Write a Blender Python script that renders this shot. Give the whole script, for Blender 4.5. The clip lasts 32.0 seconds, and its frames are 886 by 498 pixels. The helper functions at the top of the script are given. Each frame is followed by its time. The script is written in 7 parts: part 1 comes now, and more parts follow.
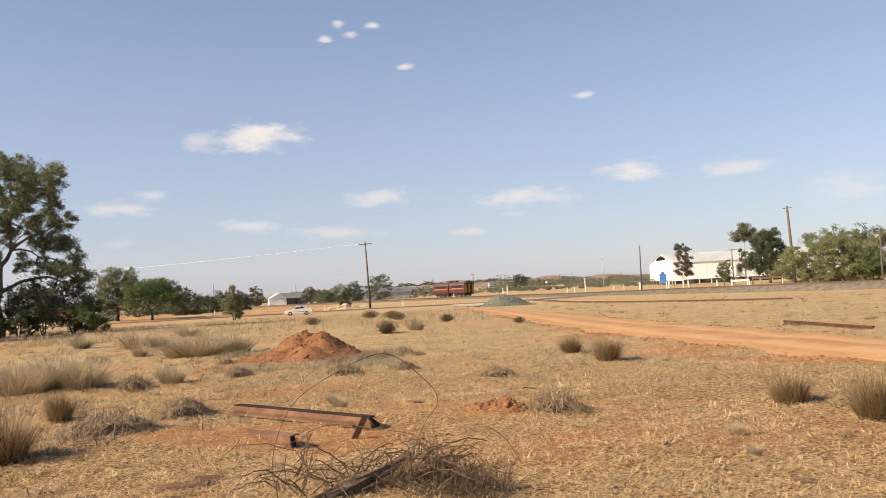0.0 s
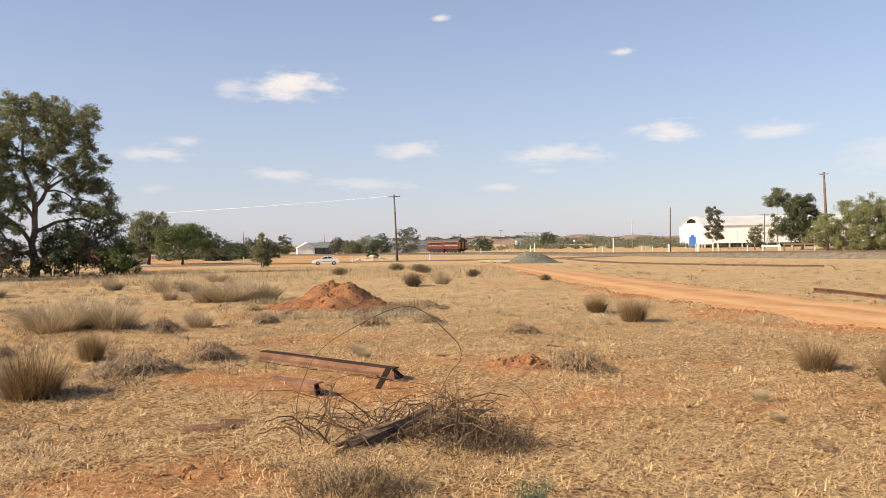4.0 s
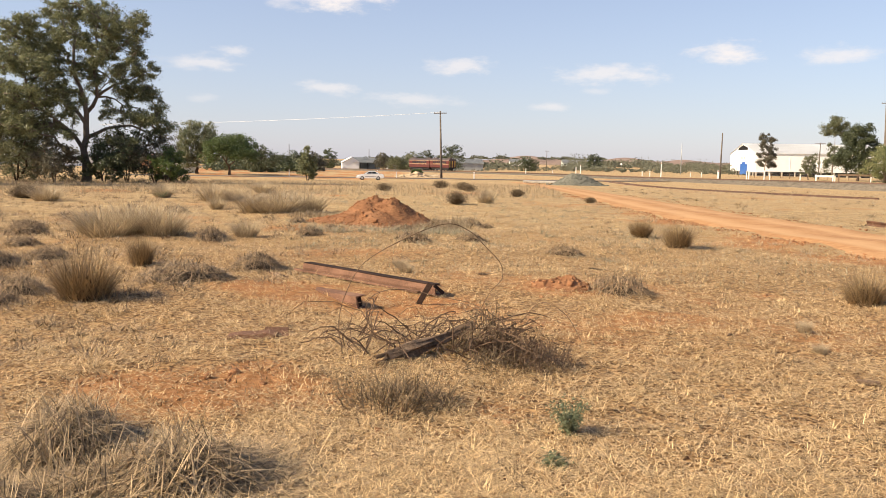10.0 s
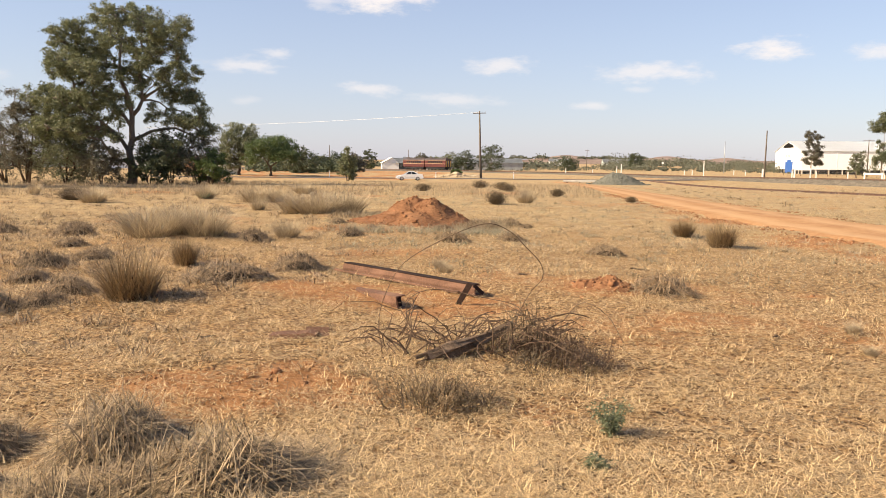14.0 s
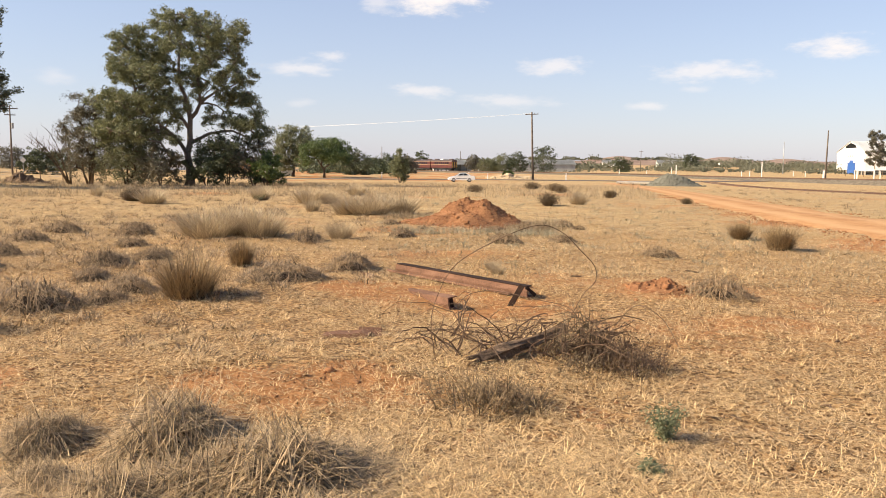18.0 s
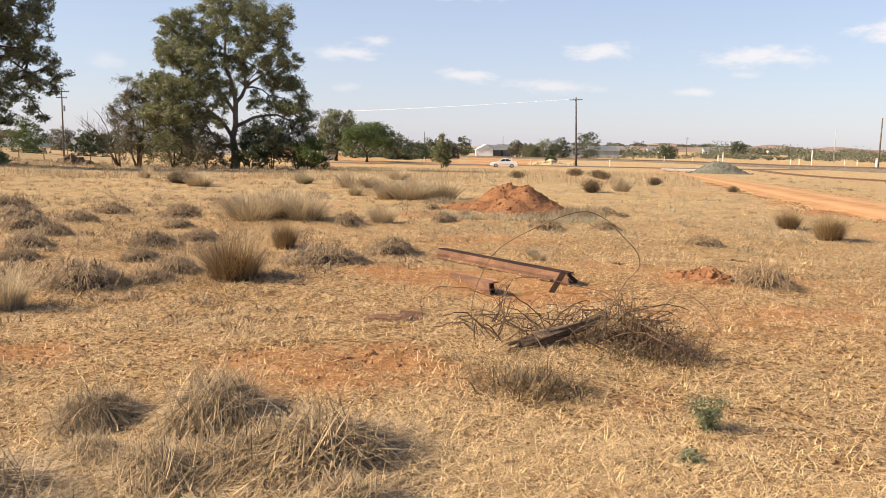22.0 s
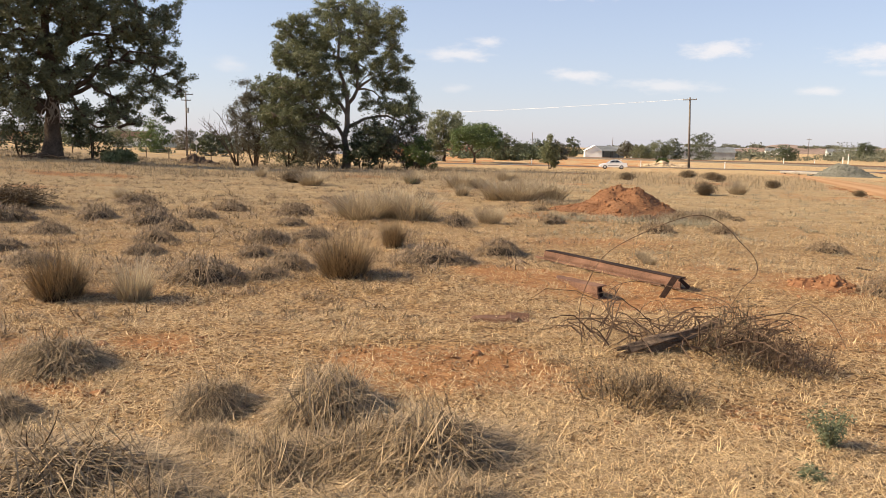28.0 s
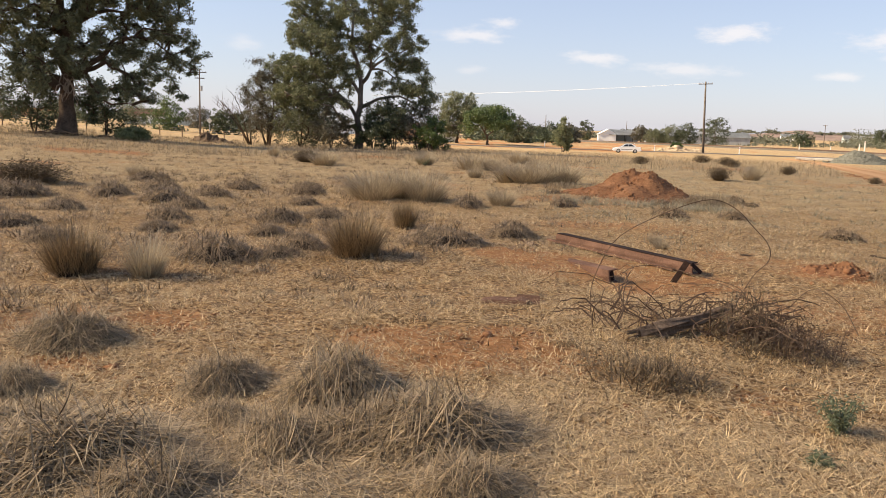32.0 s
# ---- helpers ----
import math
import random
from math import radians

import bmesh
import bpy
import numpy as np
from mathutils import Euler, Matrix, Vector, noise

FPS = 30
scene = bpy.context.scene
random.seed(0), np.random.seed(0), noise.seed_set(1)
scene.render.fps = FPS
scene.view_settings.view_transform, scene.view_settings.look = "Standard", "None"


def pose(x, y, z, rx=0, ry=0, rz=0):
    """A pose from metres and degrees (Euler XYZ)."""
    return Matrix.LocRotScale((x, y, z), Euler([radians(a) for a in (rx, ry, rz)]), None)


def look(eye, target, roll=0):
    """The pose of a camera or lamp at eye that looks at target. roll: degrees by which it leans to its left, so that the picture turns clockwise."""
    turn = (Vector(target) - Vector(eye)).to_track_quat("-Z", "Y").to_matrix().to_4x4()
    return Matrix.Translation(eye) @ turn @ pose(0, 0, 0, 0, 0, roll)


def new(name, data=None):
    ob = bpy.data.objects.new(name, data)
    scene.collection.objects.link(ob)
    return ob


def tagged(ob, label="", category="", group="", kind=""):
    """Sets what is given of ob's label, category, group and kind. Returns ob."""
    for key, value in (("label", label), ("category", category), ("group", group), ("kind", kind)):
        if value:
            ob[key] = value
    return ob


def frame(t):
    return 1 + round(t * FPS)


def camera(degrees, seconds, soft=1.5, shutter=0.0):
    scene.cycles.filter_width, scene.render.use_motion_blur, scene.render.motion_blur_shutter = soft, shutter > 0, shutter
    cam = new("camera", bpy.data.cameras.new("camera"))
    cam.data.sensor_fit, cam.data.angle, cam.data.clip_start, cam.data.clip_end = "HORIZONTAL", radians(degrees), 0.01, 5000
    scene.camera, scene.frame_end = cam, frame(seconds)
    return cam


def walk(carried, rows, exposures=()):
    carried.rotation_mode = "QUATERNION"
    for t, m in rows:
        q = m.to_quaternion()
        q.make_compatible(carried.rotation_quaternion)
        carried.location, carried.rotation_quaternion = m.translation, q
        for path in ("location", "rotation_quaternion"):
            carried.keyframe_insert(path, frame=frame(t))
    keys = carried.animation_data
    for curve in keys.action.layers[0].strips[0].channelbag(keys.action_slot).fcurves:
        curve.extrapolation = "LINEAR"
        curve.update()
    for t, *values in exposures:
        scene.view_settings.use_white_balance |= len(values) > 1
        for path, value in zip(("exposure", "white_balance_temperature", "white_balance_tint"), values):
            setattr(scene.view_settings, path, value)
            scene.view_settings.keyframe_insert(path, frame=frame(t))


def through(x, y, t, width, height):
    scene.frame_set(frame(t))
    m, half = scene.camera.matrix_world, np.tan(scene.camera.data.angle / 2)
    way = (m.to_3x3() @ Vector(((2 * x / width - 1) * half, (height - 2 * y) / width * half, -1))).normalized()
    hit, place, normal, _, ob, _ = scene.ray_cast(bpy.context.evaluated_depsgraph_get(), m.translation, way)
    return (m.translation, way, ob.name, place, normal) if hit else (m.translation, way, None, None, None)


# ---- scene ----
cam = camera(56.4, 32.0, soft=0.75)
# seconds, eye (x, y, z), turn (rx, ry, rz)
ROWS = [
    (0, 0.000, 0.000, 1.550, 92.60, 2.87, 0.12),
    (0.5, 0.000, 0.002, 1.550, 92.54, 2.77, 0.37),
    (1, 0.000, 0.006, 1.550, 92.33, 2.61, 0.51),
    (1.5, -0.001, 0.012, 1.554, 92.24, 2.60, 0.81),
    (2, -0.002, 0.016, 1.553, 92.12, 2.57, 1.08),
    (2.5, -0.001, 0.019, 1.551, 91.73, 2.34, 1.42),
    (4.5, -0.004, 0.035, 1.551, 88.43, 0.53, 2.21),
    (5, -0.006, 0.038, 1.552, 87.10, 0.58, 2.73),
    (5.5, -0.006, 0.040, 1.552, 85.65, 0.62, 3.50),
    (6, -0.008, 0.039, 1.553, 85.23, 0.61, 3.88),
    (6.5, -0.011, 0.037, 1.551, 85.45, 0.33, 4.31),
    (7, -0.010, 0.035, 1.551, 85.91, 0.24, 5.17),
    (7.5, -0.012, 0.036, 1.550, 86.48, 0.18, 5.65),
    (8, -0.012, 0.038, 1.549, 86.19, -0.07, 5.60),
    (8.5, -0.011, 0.037, 1.548, 85.96, -0.03, 5.56),
    (9, -0.011, 0.038, 1.546, 85.54, -0.38, 5.48),
    (9.5, -0.012, 0.042, 1.545, 84.48, -0.85, 5.33),
    (10, -0.012, 0.045, 1.546, 83.86, -1.04, 5.11),
    (10.5, -0.012, 0.047, 1.545, 83.96, -0.93, 5.32),
    (11, -0.012, 0.045, 1.545, 84.37, -0.60, 6.15),
    (11.5, -0.013, 0.043, 1.545, 84.59, -0.51, 6.91),
    (12, -0.013, 0.048, 1.545, 84.59, -0.51, 7.07),
    (12.5, -0.015, 0.049, 1.544, 84.69, -0.39, 7.35),
    (13, -0.015, 0.050, 1.544, 84.73, -0.48, 7.73),
    (13.5, -0.017, 0.054, 1.545, 84.43, -0.65, 7.82),
    (14, -0.015, 0.057, 1.544, 83.83, -0.66, 7.82),
    (14.5, -0.013, 0.058, 1.543, 83.51, -0.59, 8.12),
    (16.5, -0.019, 0.056, 1.543, 84.22, -0.46, 10.54),
    (17, -0.019, 0.054, 1.541, 84.09, -0.55, 10.80),
    (17.5, -0.020, 0.052, 1.541, 83.97, -0.50, 11.03),
    (18, -0.022, 0.052, 1.543, 83.89, -0.53, 11.39),
    (18.5, -0.024, 0.051, 1.542, 83.68, -0.63, 11.97),
    (19, -0.024, 0.049, 1.543, 83.39, -0.65, 12.37),
    (19.5, -0.025, 0.046, 1.542, 82.97, -0.85, 12.45),
    (20, -0.024, 0.043, 1.543, 82.83, -0.82, 13.09),
    (20.5, -0.027, 0.042, 1.542, 82.84, -0.98, 13.88),
    (21, -0.026, 0.045, 1.542, 82.79, -1.10, 14.26),
    (21.5, -0.026, 0.045, 1.542, 82.80, -1.02, 14.23),
    (22, -0.026, 0.044, 1.541, 82.84, -0.98, 14.31),
    (22.5, -0.026, 0.044, 1.542, 82.87, -1.06, 14.53),
    (23, -0.027, 0.047, 1.540, 82.96, -1.16, 15.03),
    (23.5, -0.028, 0.044, 1.541, 83.18, -1.09, 15.79),
    (24, -0.030, 0.043, 1.542, 83.14, -0.97, 16.46),
    (24.5, -0.031, 0.043, 1.543, 82.96, -1.13, 17.20),
    (25, -0.035, 0.042, 1.542, 82.82, -1.35, 17.81),
    (25.5, -0.035, 0.042, 1.544, 82.91, -1.16, 18.31),
    (26, -0.038, 0.042, 1.541, 83.20, -0.92, 19.93),
    (26.5, -0.041, 0.041, 1.541, 83.31, -0.88, 21.11),
    (28.5, -0.044, 0.043, 1.543, 82.69, -1.07, 21.85),
    (29, -0.047, 0.043, 1.544, 82.74, -1.07, 22.17),
    (29.5, -0.049, 0.043, 1.542, 82.33, -1.41, 22.24),
    (30, -0.050, 0.046, 1.541, 81.83, -1.65, 22.28),
    (30.5, -0.048, 0.045, 1.541, 81.78, -1.66, 22.39),
    (31, -0.048, 0.041, 1.541, 81.83, -1.58, 22.49),
    (31.5, -0.049, 0.042, 1.541, 81.70, -1.67, 22.50),
    (32, -0.045, 0.039, 1.535, 81.48, -1.84, 22.59),
]
walk(cam, [(t, pose(x, y, z, rx, ry, rz)) for t, x, y, z, rx, ry, rz in ROWS],
     exposures=[(t, e, 7050, 12) for t, e in ((0, 0.71), (5, 0.81), (14, 0.90), (20, 0.95), (24, 0.94), (26, 0.90), (29, 0.95), (32, 0.97))])

# ---- light ----
SUN_FROM, SUN_UP = -114.0, 34.0          # bearing (clockwise from +y) and height, degrees
world = bpy.data.worlds.new("sky")
scene.world = world
world.use_nodes = True
wn = world.node_tree
sky = wn.nodes.new("ShaderNodeTexSky")
sky.sky_type, sky.sun_disc = "NISHITA", False
sky.sun_elevation, sky.sun_rotation = radians(SUN_UP), radians(SUN_FROM)
sky.air_density, sky.dust_density, sky.ozone_density = 1.0, 0.4, 3.5
haze = wn.nodes.new("ShaderNodeMix")
haze.data_type = "RGBA"
_co, _xyz, _low = wn.nodes.new("ShaderNodeTexCoord"), wn.nodes.new("ShaderNodeSeparateXYZ"), wn.nodes.new("ShaderNodeMapRange")
for _k, _v in (("From Min", 0.0), ("From Max", 0.42), ("To Min", 0.62), ("To Max", 0.11)):
    _low.inputs[_k].default_value = _v
wn.links.new(_co.outputs["Generated"], _xyz.inputs[0])
wn.links.new(_xyz.outputs[2], _low.inputs["Value"])
wn.links.new(_low.outputs[0], haze.inputs[0])
haze.inputs[7].default_value = (3.4, 3.6, 5.0, 1)
wn.links.new(sky.outputs[0], haze.inputs[6])
wn.links.new(haze.outputs[2], wn.nodes["Background"].inputs[0])
wn.nodes["Background"].inputs[1].default_value = 0.09
sun = new("sun", bpy.data.lights.new("sun", "SUN"))
sun.data.energy, sun.data.angle, sun.data.color = 5.0, radians(0.6), (1.0, 0.87, 0.68)
_e, _a = radians(SUN_UP), radians(SUN_FROM)
sun.matrix_world = look((math.sin(_a) * math.cos(_e) * 50, math.cos(_a) * math.cos(_e) * 50, math.sin(_e) * 50), (0, 0, 0))

# ---- the lie of the land ----
def smooth(a):
    a = np.clip(a, 0.0, 1.0)
    return a * a * (3 - 2 * a)


def land(x, y):
    """Height of the ground: a low rise under the viewer, falling to a plain."""
    x, y = np.asarray(x, float), np.asarray(y, float)
    d, az = np.hypot(x, y), np.degrees(np.arctan2(x, y))
    side = smooth((az + 52) / 19) * smooth((150 - az) / 40)
    z = -1.75 * smooth((d - 10) / 130) * side - 0.9 * smooth((d - 150) / 180) * side * smooth((6 - az) / 10)
    near = smooth((60 - d) / 40)
    return z + near * 0.02 * (np.sin(1.3 * x + 0.7 * y) + np.sin(0.8 * x - 1.7 * y + 1))


def lie(x, y):
    return float(land(x, y))


def bearing(az, d):
    """Plan position from a bearing in degrees and a distance in metres."""
    return d * math.sin(radians(az)), d * math.cos(radians(az))


def facing(az, d, lift=0.0, turn=0.0):
    """A pose on the ground whose local x runs to the right as seen from the rise, and whose y runs away from it."""
    x, y = bearing(az, d)
    return pose(x, y, lie(x, y) + lift, 0, 0, turn - az)


# ---- mesh helpers ----
def np_mesh(name, verts, quads, smooth_shade=False):
    me = bpy.data.meshes.new(name)
    verts, quads = np.asarray(verts, np.float32).reshape(-1, 3), np.asarray(quads, np.int32)
    k = quads.shape[1]
    me.vertices.add(len(verts))
    me.vertices.foreach_set("co", verts.ravel())
    me.loops.add(quads.size)
    me.loops.foreach_set("vertex_index", quads.ravel())
    me.polygons.add(len(quads))
    me.polygons.foreach_set("loop_start", np.arange(len(quads), dtype=np.int32) * k)
    if smooth_shade:
        me.polygons.foreach_set("use_smooth", np.ones(len(quads), dtype=bool))
    me.update(calc_edges=True)
    return me


def thing(name, m, label, category, group="", kind=""):
    """An Empty at a thing's base, to carry its parts."""
    ob = new(name)
    ob.empty_display_size = 0.2
    ob.matrix_world = m
    return tagged(ob, label, category, group, kind)


def part(name, bm, material, parent=None, label="", smooth_shade=False):
    if isinstance(bm, bpy.types.Mesh):
        me = bm
    else:
        me = bpy.data.meshes.new(name)
        bmesh.ops.recalc_face_normals(bm, faces=bm.faces)
        bm.to_mesh(me)
        bm.free()
        if smooth_shade:
            me.polygons.foreach_set("use_smooth", np.ones(len(me.polygons), dtype=bool))
    me.materials.append(material)
    ob = new(name, me)
    if parent is not None:
        ob.parent = parent
    return tagged(ob, label) if label else ob


def solo(name, bm, material, m, label, category, group="", kind="", smooth_shade=False):
    ob = part(name, bm, material, None, label, smooth_shade)
    ob.matrix_world = m
    return tagged(ob, label, category, group, kind)


def box(bm, lo, hi, bevel=0.0, m=None):
    vs = [bm.verts.new((x, y, z)) for x in (lo[0], hi[0]) for y in (lo[1], hi[1]) for z in (lo[2], hi[2])]
    if m is not None:
        for v in vs:
            v.co = m @ v.co
    fs = [bm.faces.new([vs[i] for i in q]) for q in ((0, 1, 3, 2), (4, 6, 7, 5), (0, 4, 5, 1), (2, 3, 7, 6), (0, 2, 6, 4), (1, 5, 7, 3))]
    if bevel:
        edges = list({e for f in fs for e in f.edges})
        bmesh.ops.bevel(bm, geom=edges, offset=bevel, segments=2, affect="EDGES", profile=0.5)
    return bm


def prism(bm, outline, y0, y1, bevel=0.0):
    """An outline in x and z, drawn out from y0 to y1."""
    a = [bm.verts.new((x, y0, z)) for x, z in outline]
    b = [bm.verts.new((x, y1, z)) for x, z in outline]
    n = len(a)
    fs = [bm.faces.new(a), bm.faces.new(b[::-1])]
    fs += [bm.faces.new((a[i], b[i], b[(i + 1) % n], a[(i + 1) % n])) for i in range(n)]
    if bevel:
        edges = list({e for f in fs for e in f.edges})
        bmesh.ops.bevel(bm, geom=edges, offset=bevel, segments=1, affect="EDGES")
    return bm


def tube(bm, pts, radii, sides=7, rough=0.0, rng=random):
    """A tapered tube through points."""
    pts = [Vector(p) for p in pts]
    rings = []
    for i, p in enumerate(pts):
        ahead = (pts[min(i + 1, len(pts) - 1)] - pts[max(i - 1, 0)]).normalized()
        ref = Vector((0, 1, 0)) if abs(ahead.y) < 0.9 else Vector((1, 0, 0))
        u = ahead.cross(ref).normalized()
        v = ahead.cross(u)
        ring = []
        for k in range(sides):
            a = 2 * math.pi * k / sides
            r = float(radii[i]) * (1 + rough * rng.uniform(-1, 1))
            ring.append(bm.verts.new(p + r * (math.cos(a) * u + math.sin(a) * v)))
        rings.append(ring)
    for a, b in zip(rings, rings[1:]):
        for k in range(sides):
            bm.faces.new((a[k], a[(k + 1) % sides], b[(k + 1) % sides], b[k]))
    bm.faces.new(rings[0][::-1])
    bm.faces.new(rings[-1])
    return bm


def blades(root, az, lean, length, width, curve, segs=2, lift=0.0):
    """Verts and quads of many thin blades. lean: radians from upright at the root; curve: how much more at the tip."""
    root, n = np.asarray(root, float), len(root)
    h = np.stack([np.cos(az), np.sin(az), 0 * az], 1)
    side = np.stack([-np.sin(az), np.cos(az), 0 * az], 1)
    pos, rows = root.copy(), []
    for s in range(segs + 1):
        t = s / segs
        w = (width * (1 - 0.85 * t))[:, None] / 2
        rows.append(np.stack([pos - side * w, pos + side * w], 1))
        ang = lean + curve * (t + 0.5 / segs)
        step = (length / segs)[:, None]
        pos = pos + step * (h * np.sin(ang)[:, None] + np.array([0, 0, 1.0]) * np.cos(ang)[:, None])
    v = np.stack(rows, 1)
    per = 2 * (segs + 1)
    base = np.arange(n)[:, None] * per
    q = np.concatenate([base + np.array([2 * s, 2 * s + 1, 2 * s + 3, 2 * s + 2]) for s in range(segs)], 0)
    return v.reshape(-1, 3), q


def leaf_cards(centres, length, width, rng, hang=0.6):
    """Verts and quads of many small pointed leaves about the given places."""
    n = len(centres)
    az = rng.uniform(0, 2 * np.pi, n)
    tip = np.stack([np.cos(az), np.sin(az), rng.normal(-hang, 0.5, n)], 1)
    tip /= np.linalg.norm(tip, axis=1)[:, None]
    ref = rng.normal(0, 1, (n, 3))
    side = np.cross(tip, ref)
    side /= np.linalg.norm(side, axis=1)[:, None] + 1e-9
    ln = (length * rng.uniform(0.6, 1.3, n))[:, None]
    wd = (width * rng.uniform(0.6, 1.3, n))[:, None]
    v = np.stack([centres - tip * ln / 2, centres + side * wd / 2, centres + tip * ln / 2, centres - side * wd / 2], 1)
    return v.reshape(-1, 3), np.arange(4 * n).reshape(n, 4)


# ---- materials ----
def mat(name, c1, c2, scale=6.0, rough=0.8, metal=0.0, bump=0.3, fine=60.0, island=0.0, through=0.0, obj_random=0.0, coat=0.0):
    """A two-colour surface broken up at two scales, with fine relief. island: variation from piece to piece."""
    m = bpy.data.materials.new(name)
    m.use_nodes = True
    nt = m.node_tree
    n, l = nt.nodes, nt.links
    bsdf = n["Principled BSDF"]
    co = n.new("ShaderNodeTexCoord")
    big, small = n.new("ShaderNodeTexNoise"), n.new("ShaderNodeTexNoise")
    big.inputs["Scale"].default_value, big.inputs["Detail"].default_value = scale, 5
    small.inputs["Scale"].default_value, small.inputs["Detail"].default_value = fine, 3
    l.new(co.outputs["Object"], big.inputs["Vector"])
    l.new(co.outputs["Object"], small.inputs["Vector"])
    both = n.new("ShaderNodeMath")
    both.operation = "MULTIPLY_ADD"
    both.inputs[1].default_value = 0.45
    l.new(small.outputs[0], both.inputs[0])
    half = n.new("ShaderNodeMath")
    half.operation = "MULTIPLY"
    half.inputs[1].default_value = 0.55
    l.new(big.outputs[0], half.inputs[0])
    l.new(half.outputs[0], both.inputs[2])
    ramp = n.new("ShaderNodeMapRange")
    ramp.inputs["From Min"].default_value, ramp.inputs["From Max"].default_value = 0.35, 0.65
    l.new(both.outputs[0], ramp.inputs["Value"])
    fac = ramp.outputs[0]
    for kind, amount in (("ShaderNodeNewGeometry", island), ("ShaderNodeObjectInfo", obj_random)):
        if amount:
            src = n.new(kind)
            out = src.outputs["Random Per Island"] if kind == "ShaderNodeNewGeometry" else src.outputs["Random"]
            blend = n.new("ShaderNodeMix")
            blend.inputs[0].default_value = amount
            l.new(fac, blend.inputs[2])
            l.new(out, blend.inputs[3])
            fac = blend.outputs[0]
    mix = n.new("ShaderNodeMix")
    mix.data_type = "RGBA"
    mix.inputs[6].default_value, mix.inputs[7].default_value = (*c1, 1), (*c2, 1)
    l.new(fac, mix.inputs[0])
    l.new(mix.outputs[2], bsdf.inputs["Base Color"])
    bsdf.inputs["Roughness"].default_value, bsdf.inputs["Metallic"].default_value = rough, metal
    bsdf.inputs["Coat Weight"].default_value = coat
    if rough >= 0.85:
        bsdf.inputs["Specular IOR Level"].default_value = 0.15
    if bump:
        b = n.new("ShaderNodeBump")
        b.inputs["Strength"].default_value = bump
        b.inputs["Distance"].default_value = 0.02
        l.new(both.outputs[0], b.inputs["Height"])
        l.new(b.outputs[0], bsdf.inputs["Normal"])
    if through:
        tr = n.new("ShaderNodeBsdfTranslucent")
        l.new(mix.outputs[2], tr.inputs[0])
        ms = n.new("ShaderNodeMixShader")
        ms.inputs[0].default_value = through
        l.new(bsdf.outputs[0], ms.inputs[1])
        l.new(tr.outputs[0], ms.inputs[2])
        l.new(ms.outputs[0], n["Material Output"].inputs[0])
    return m


def plain_glass(name, colour=(0.02, 0.025, 0.03)):
    m = bpy.data.materials.new(name)
    m.use_nodes = True
    b = m.node_tree.nodes["Principled BSDF"]
    b.inputs["Base Color"].default_value = (*colour, 1)
    b.inputs["Roughness"].default_value = 0.05
    b.inputs["Specular IOR Level"].default_value = 0.8
    return m


STRAW = mat("straw", (0.20, 0.108, 0.044), (0.98, 0.72, 0.385), 3, 0.7, bump=0, island=0.9, through=0.08)
SPINIFEX = mat("golden_brown_tussock", (0.10, 0.066, 0.034), (0.46, 0.32, 0.165), 3, 0.75, bump=0, island=0.9, through=0.08)
WEEDTANGLE = mat("withered_weed", (0.06, 0.042, 0.022), (0.29, 0.195, 0.105), 3, 0.8, bump=0, island=0.85, through=0.1)
OLIVELEAF = mat("olive_gum_leaf", (0.072, 0.088, 0.043), (0.275, 0.28, 0.14), 0.5, 0.5, bump=0, island=0.75, through=0.35)
TALL = mat("dry_tussock", (0.27, 0.21, 0.135), (0.62, 0.50, 0.33), 3, 0.75, bump=0, island=0.9, through=0.3)
BELT = mat("bleached_long_grass", (0.20, 0.15, 0.095), (0.44, 0.345, 0.215), 3, 0.8, bump=0, island=0.9, through=0.25)
GREYGRASS = mat("weathered_grass", (0.05, 0.034, 0.021), (0.48, 0.335, 0.195), 3, 0.8, bump=0, island=0.95)
BROWNBUSH = mat("brown_bush", (0.07, 0.05, 0.03), (0.22, 0.155, 0.085), 3, 0.8, bump=0, island=0.85, through=0.15)
CLUMP = mat("bleached_clump", (0.04, 0.026, 0.015), (0.64, 0.465, 0.27), 3, 0.8, bump=0, island=0.95)
# near-black for clump cores: shade among the blades, put into the colour
SHADECORE = mat("clump_shade_dark", (0.028, 0.018, 0.011), (0.09, 0.06, 0.034), 6, 0.95, bump=0.8, fine=50)
WATTLELEAF = mat("wattle_leaf", (0.10, 0.12, 0.048), (0.28, 0.28, 0.12), 0.5, 0.6, bump=0, island=0.75, through=0.25)
# leaf for far trees: distance haze is mixed into this paler, greyer colour
HAZEDLEAF = mat("hazed_far_scrub", (0.085, 0.09, 0.062), (0.19, 0.19, 0.125), 0.3, 0.7, bump=0, island=0.6, through=0.2)
GREYWEED = mat("grey_green_weed", (0.22, 0.195, 0.13), (0.42, 0.37, 0.25), 3, 0.8, bump=0, island=0.85, through=0.2)
GREENWEED = mat("green_weed", (0.095, 0.115, 0.058), (0.26, 0.275, 0.155), 3, 0.6, bump=0, island=0.8, through=0.3)
GUMLEAF = mat("gum_leaf", (0.078, 0.092, 0.048), (0.25, 0.255, 0.14), 0.5, 0.5, bump=0, island=0.75, through=0.35)
GREENLEAF = mat("green_leaf", (0.045, 0.072, 0.022), (0.125, 0.17, 0.05), 0.5, 0.55, bump=0, island=0.7, through=0.25)
DARKLEAF = mat("dark_leaf", (0.035, 0.048, 0.022), (0.10, 0.115, 0.052), 0.5, 0.6, bump=0, island=0.7, through=0.2)
GREYLEAF = mat("grey_leaf", (0.07, 0.062, 0.042), (0.18, 0.165, 0.11), 0.5, 0.6, bump=0, island=0.7, through=0.2)
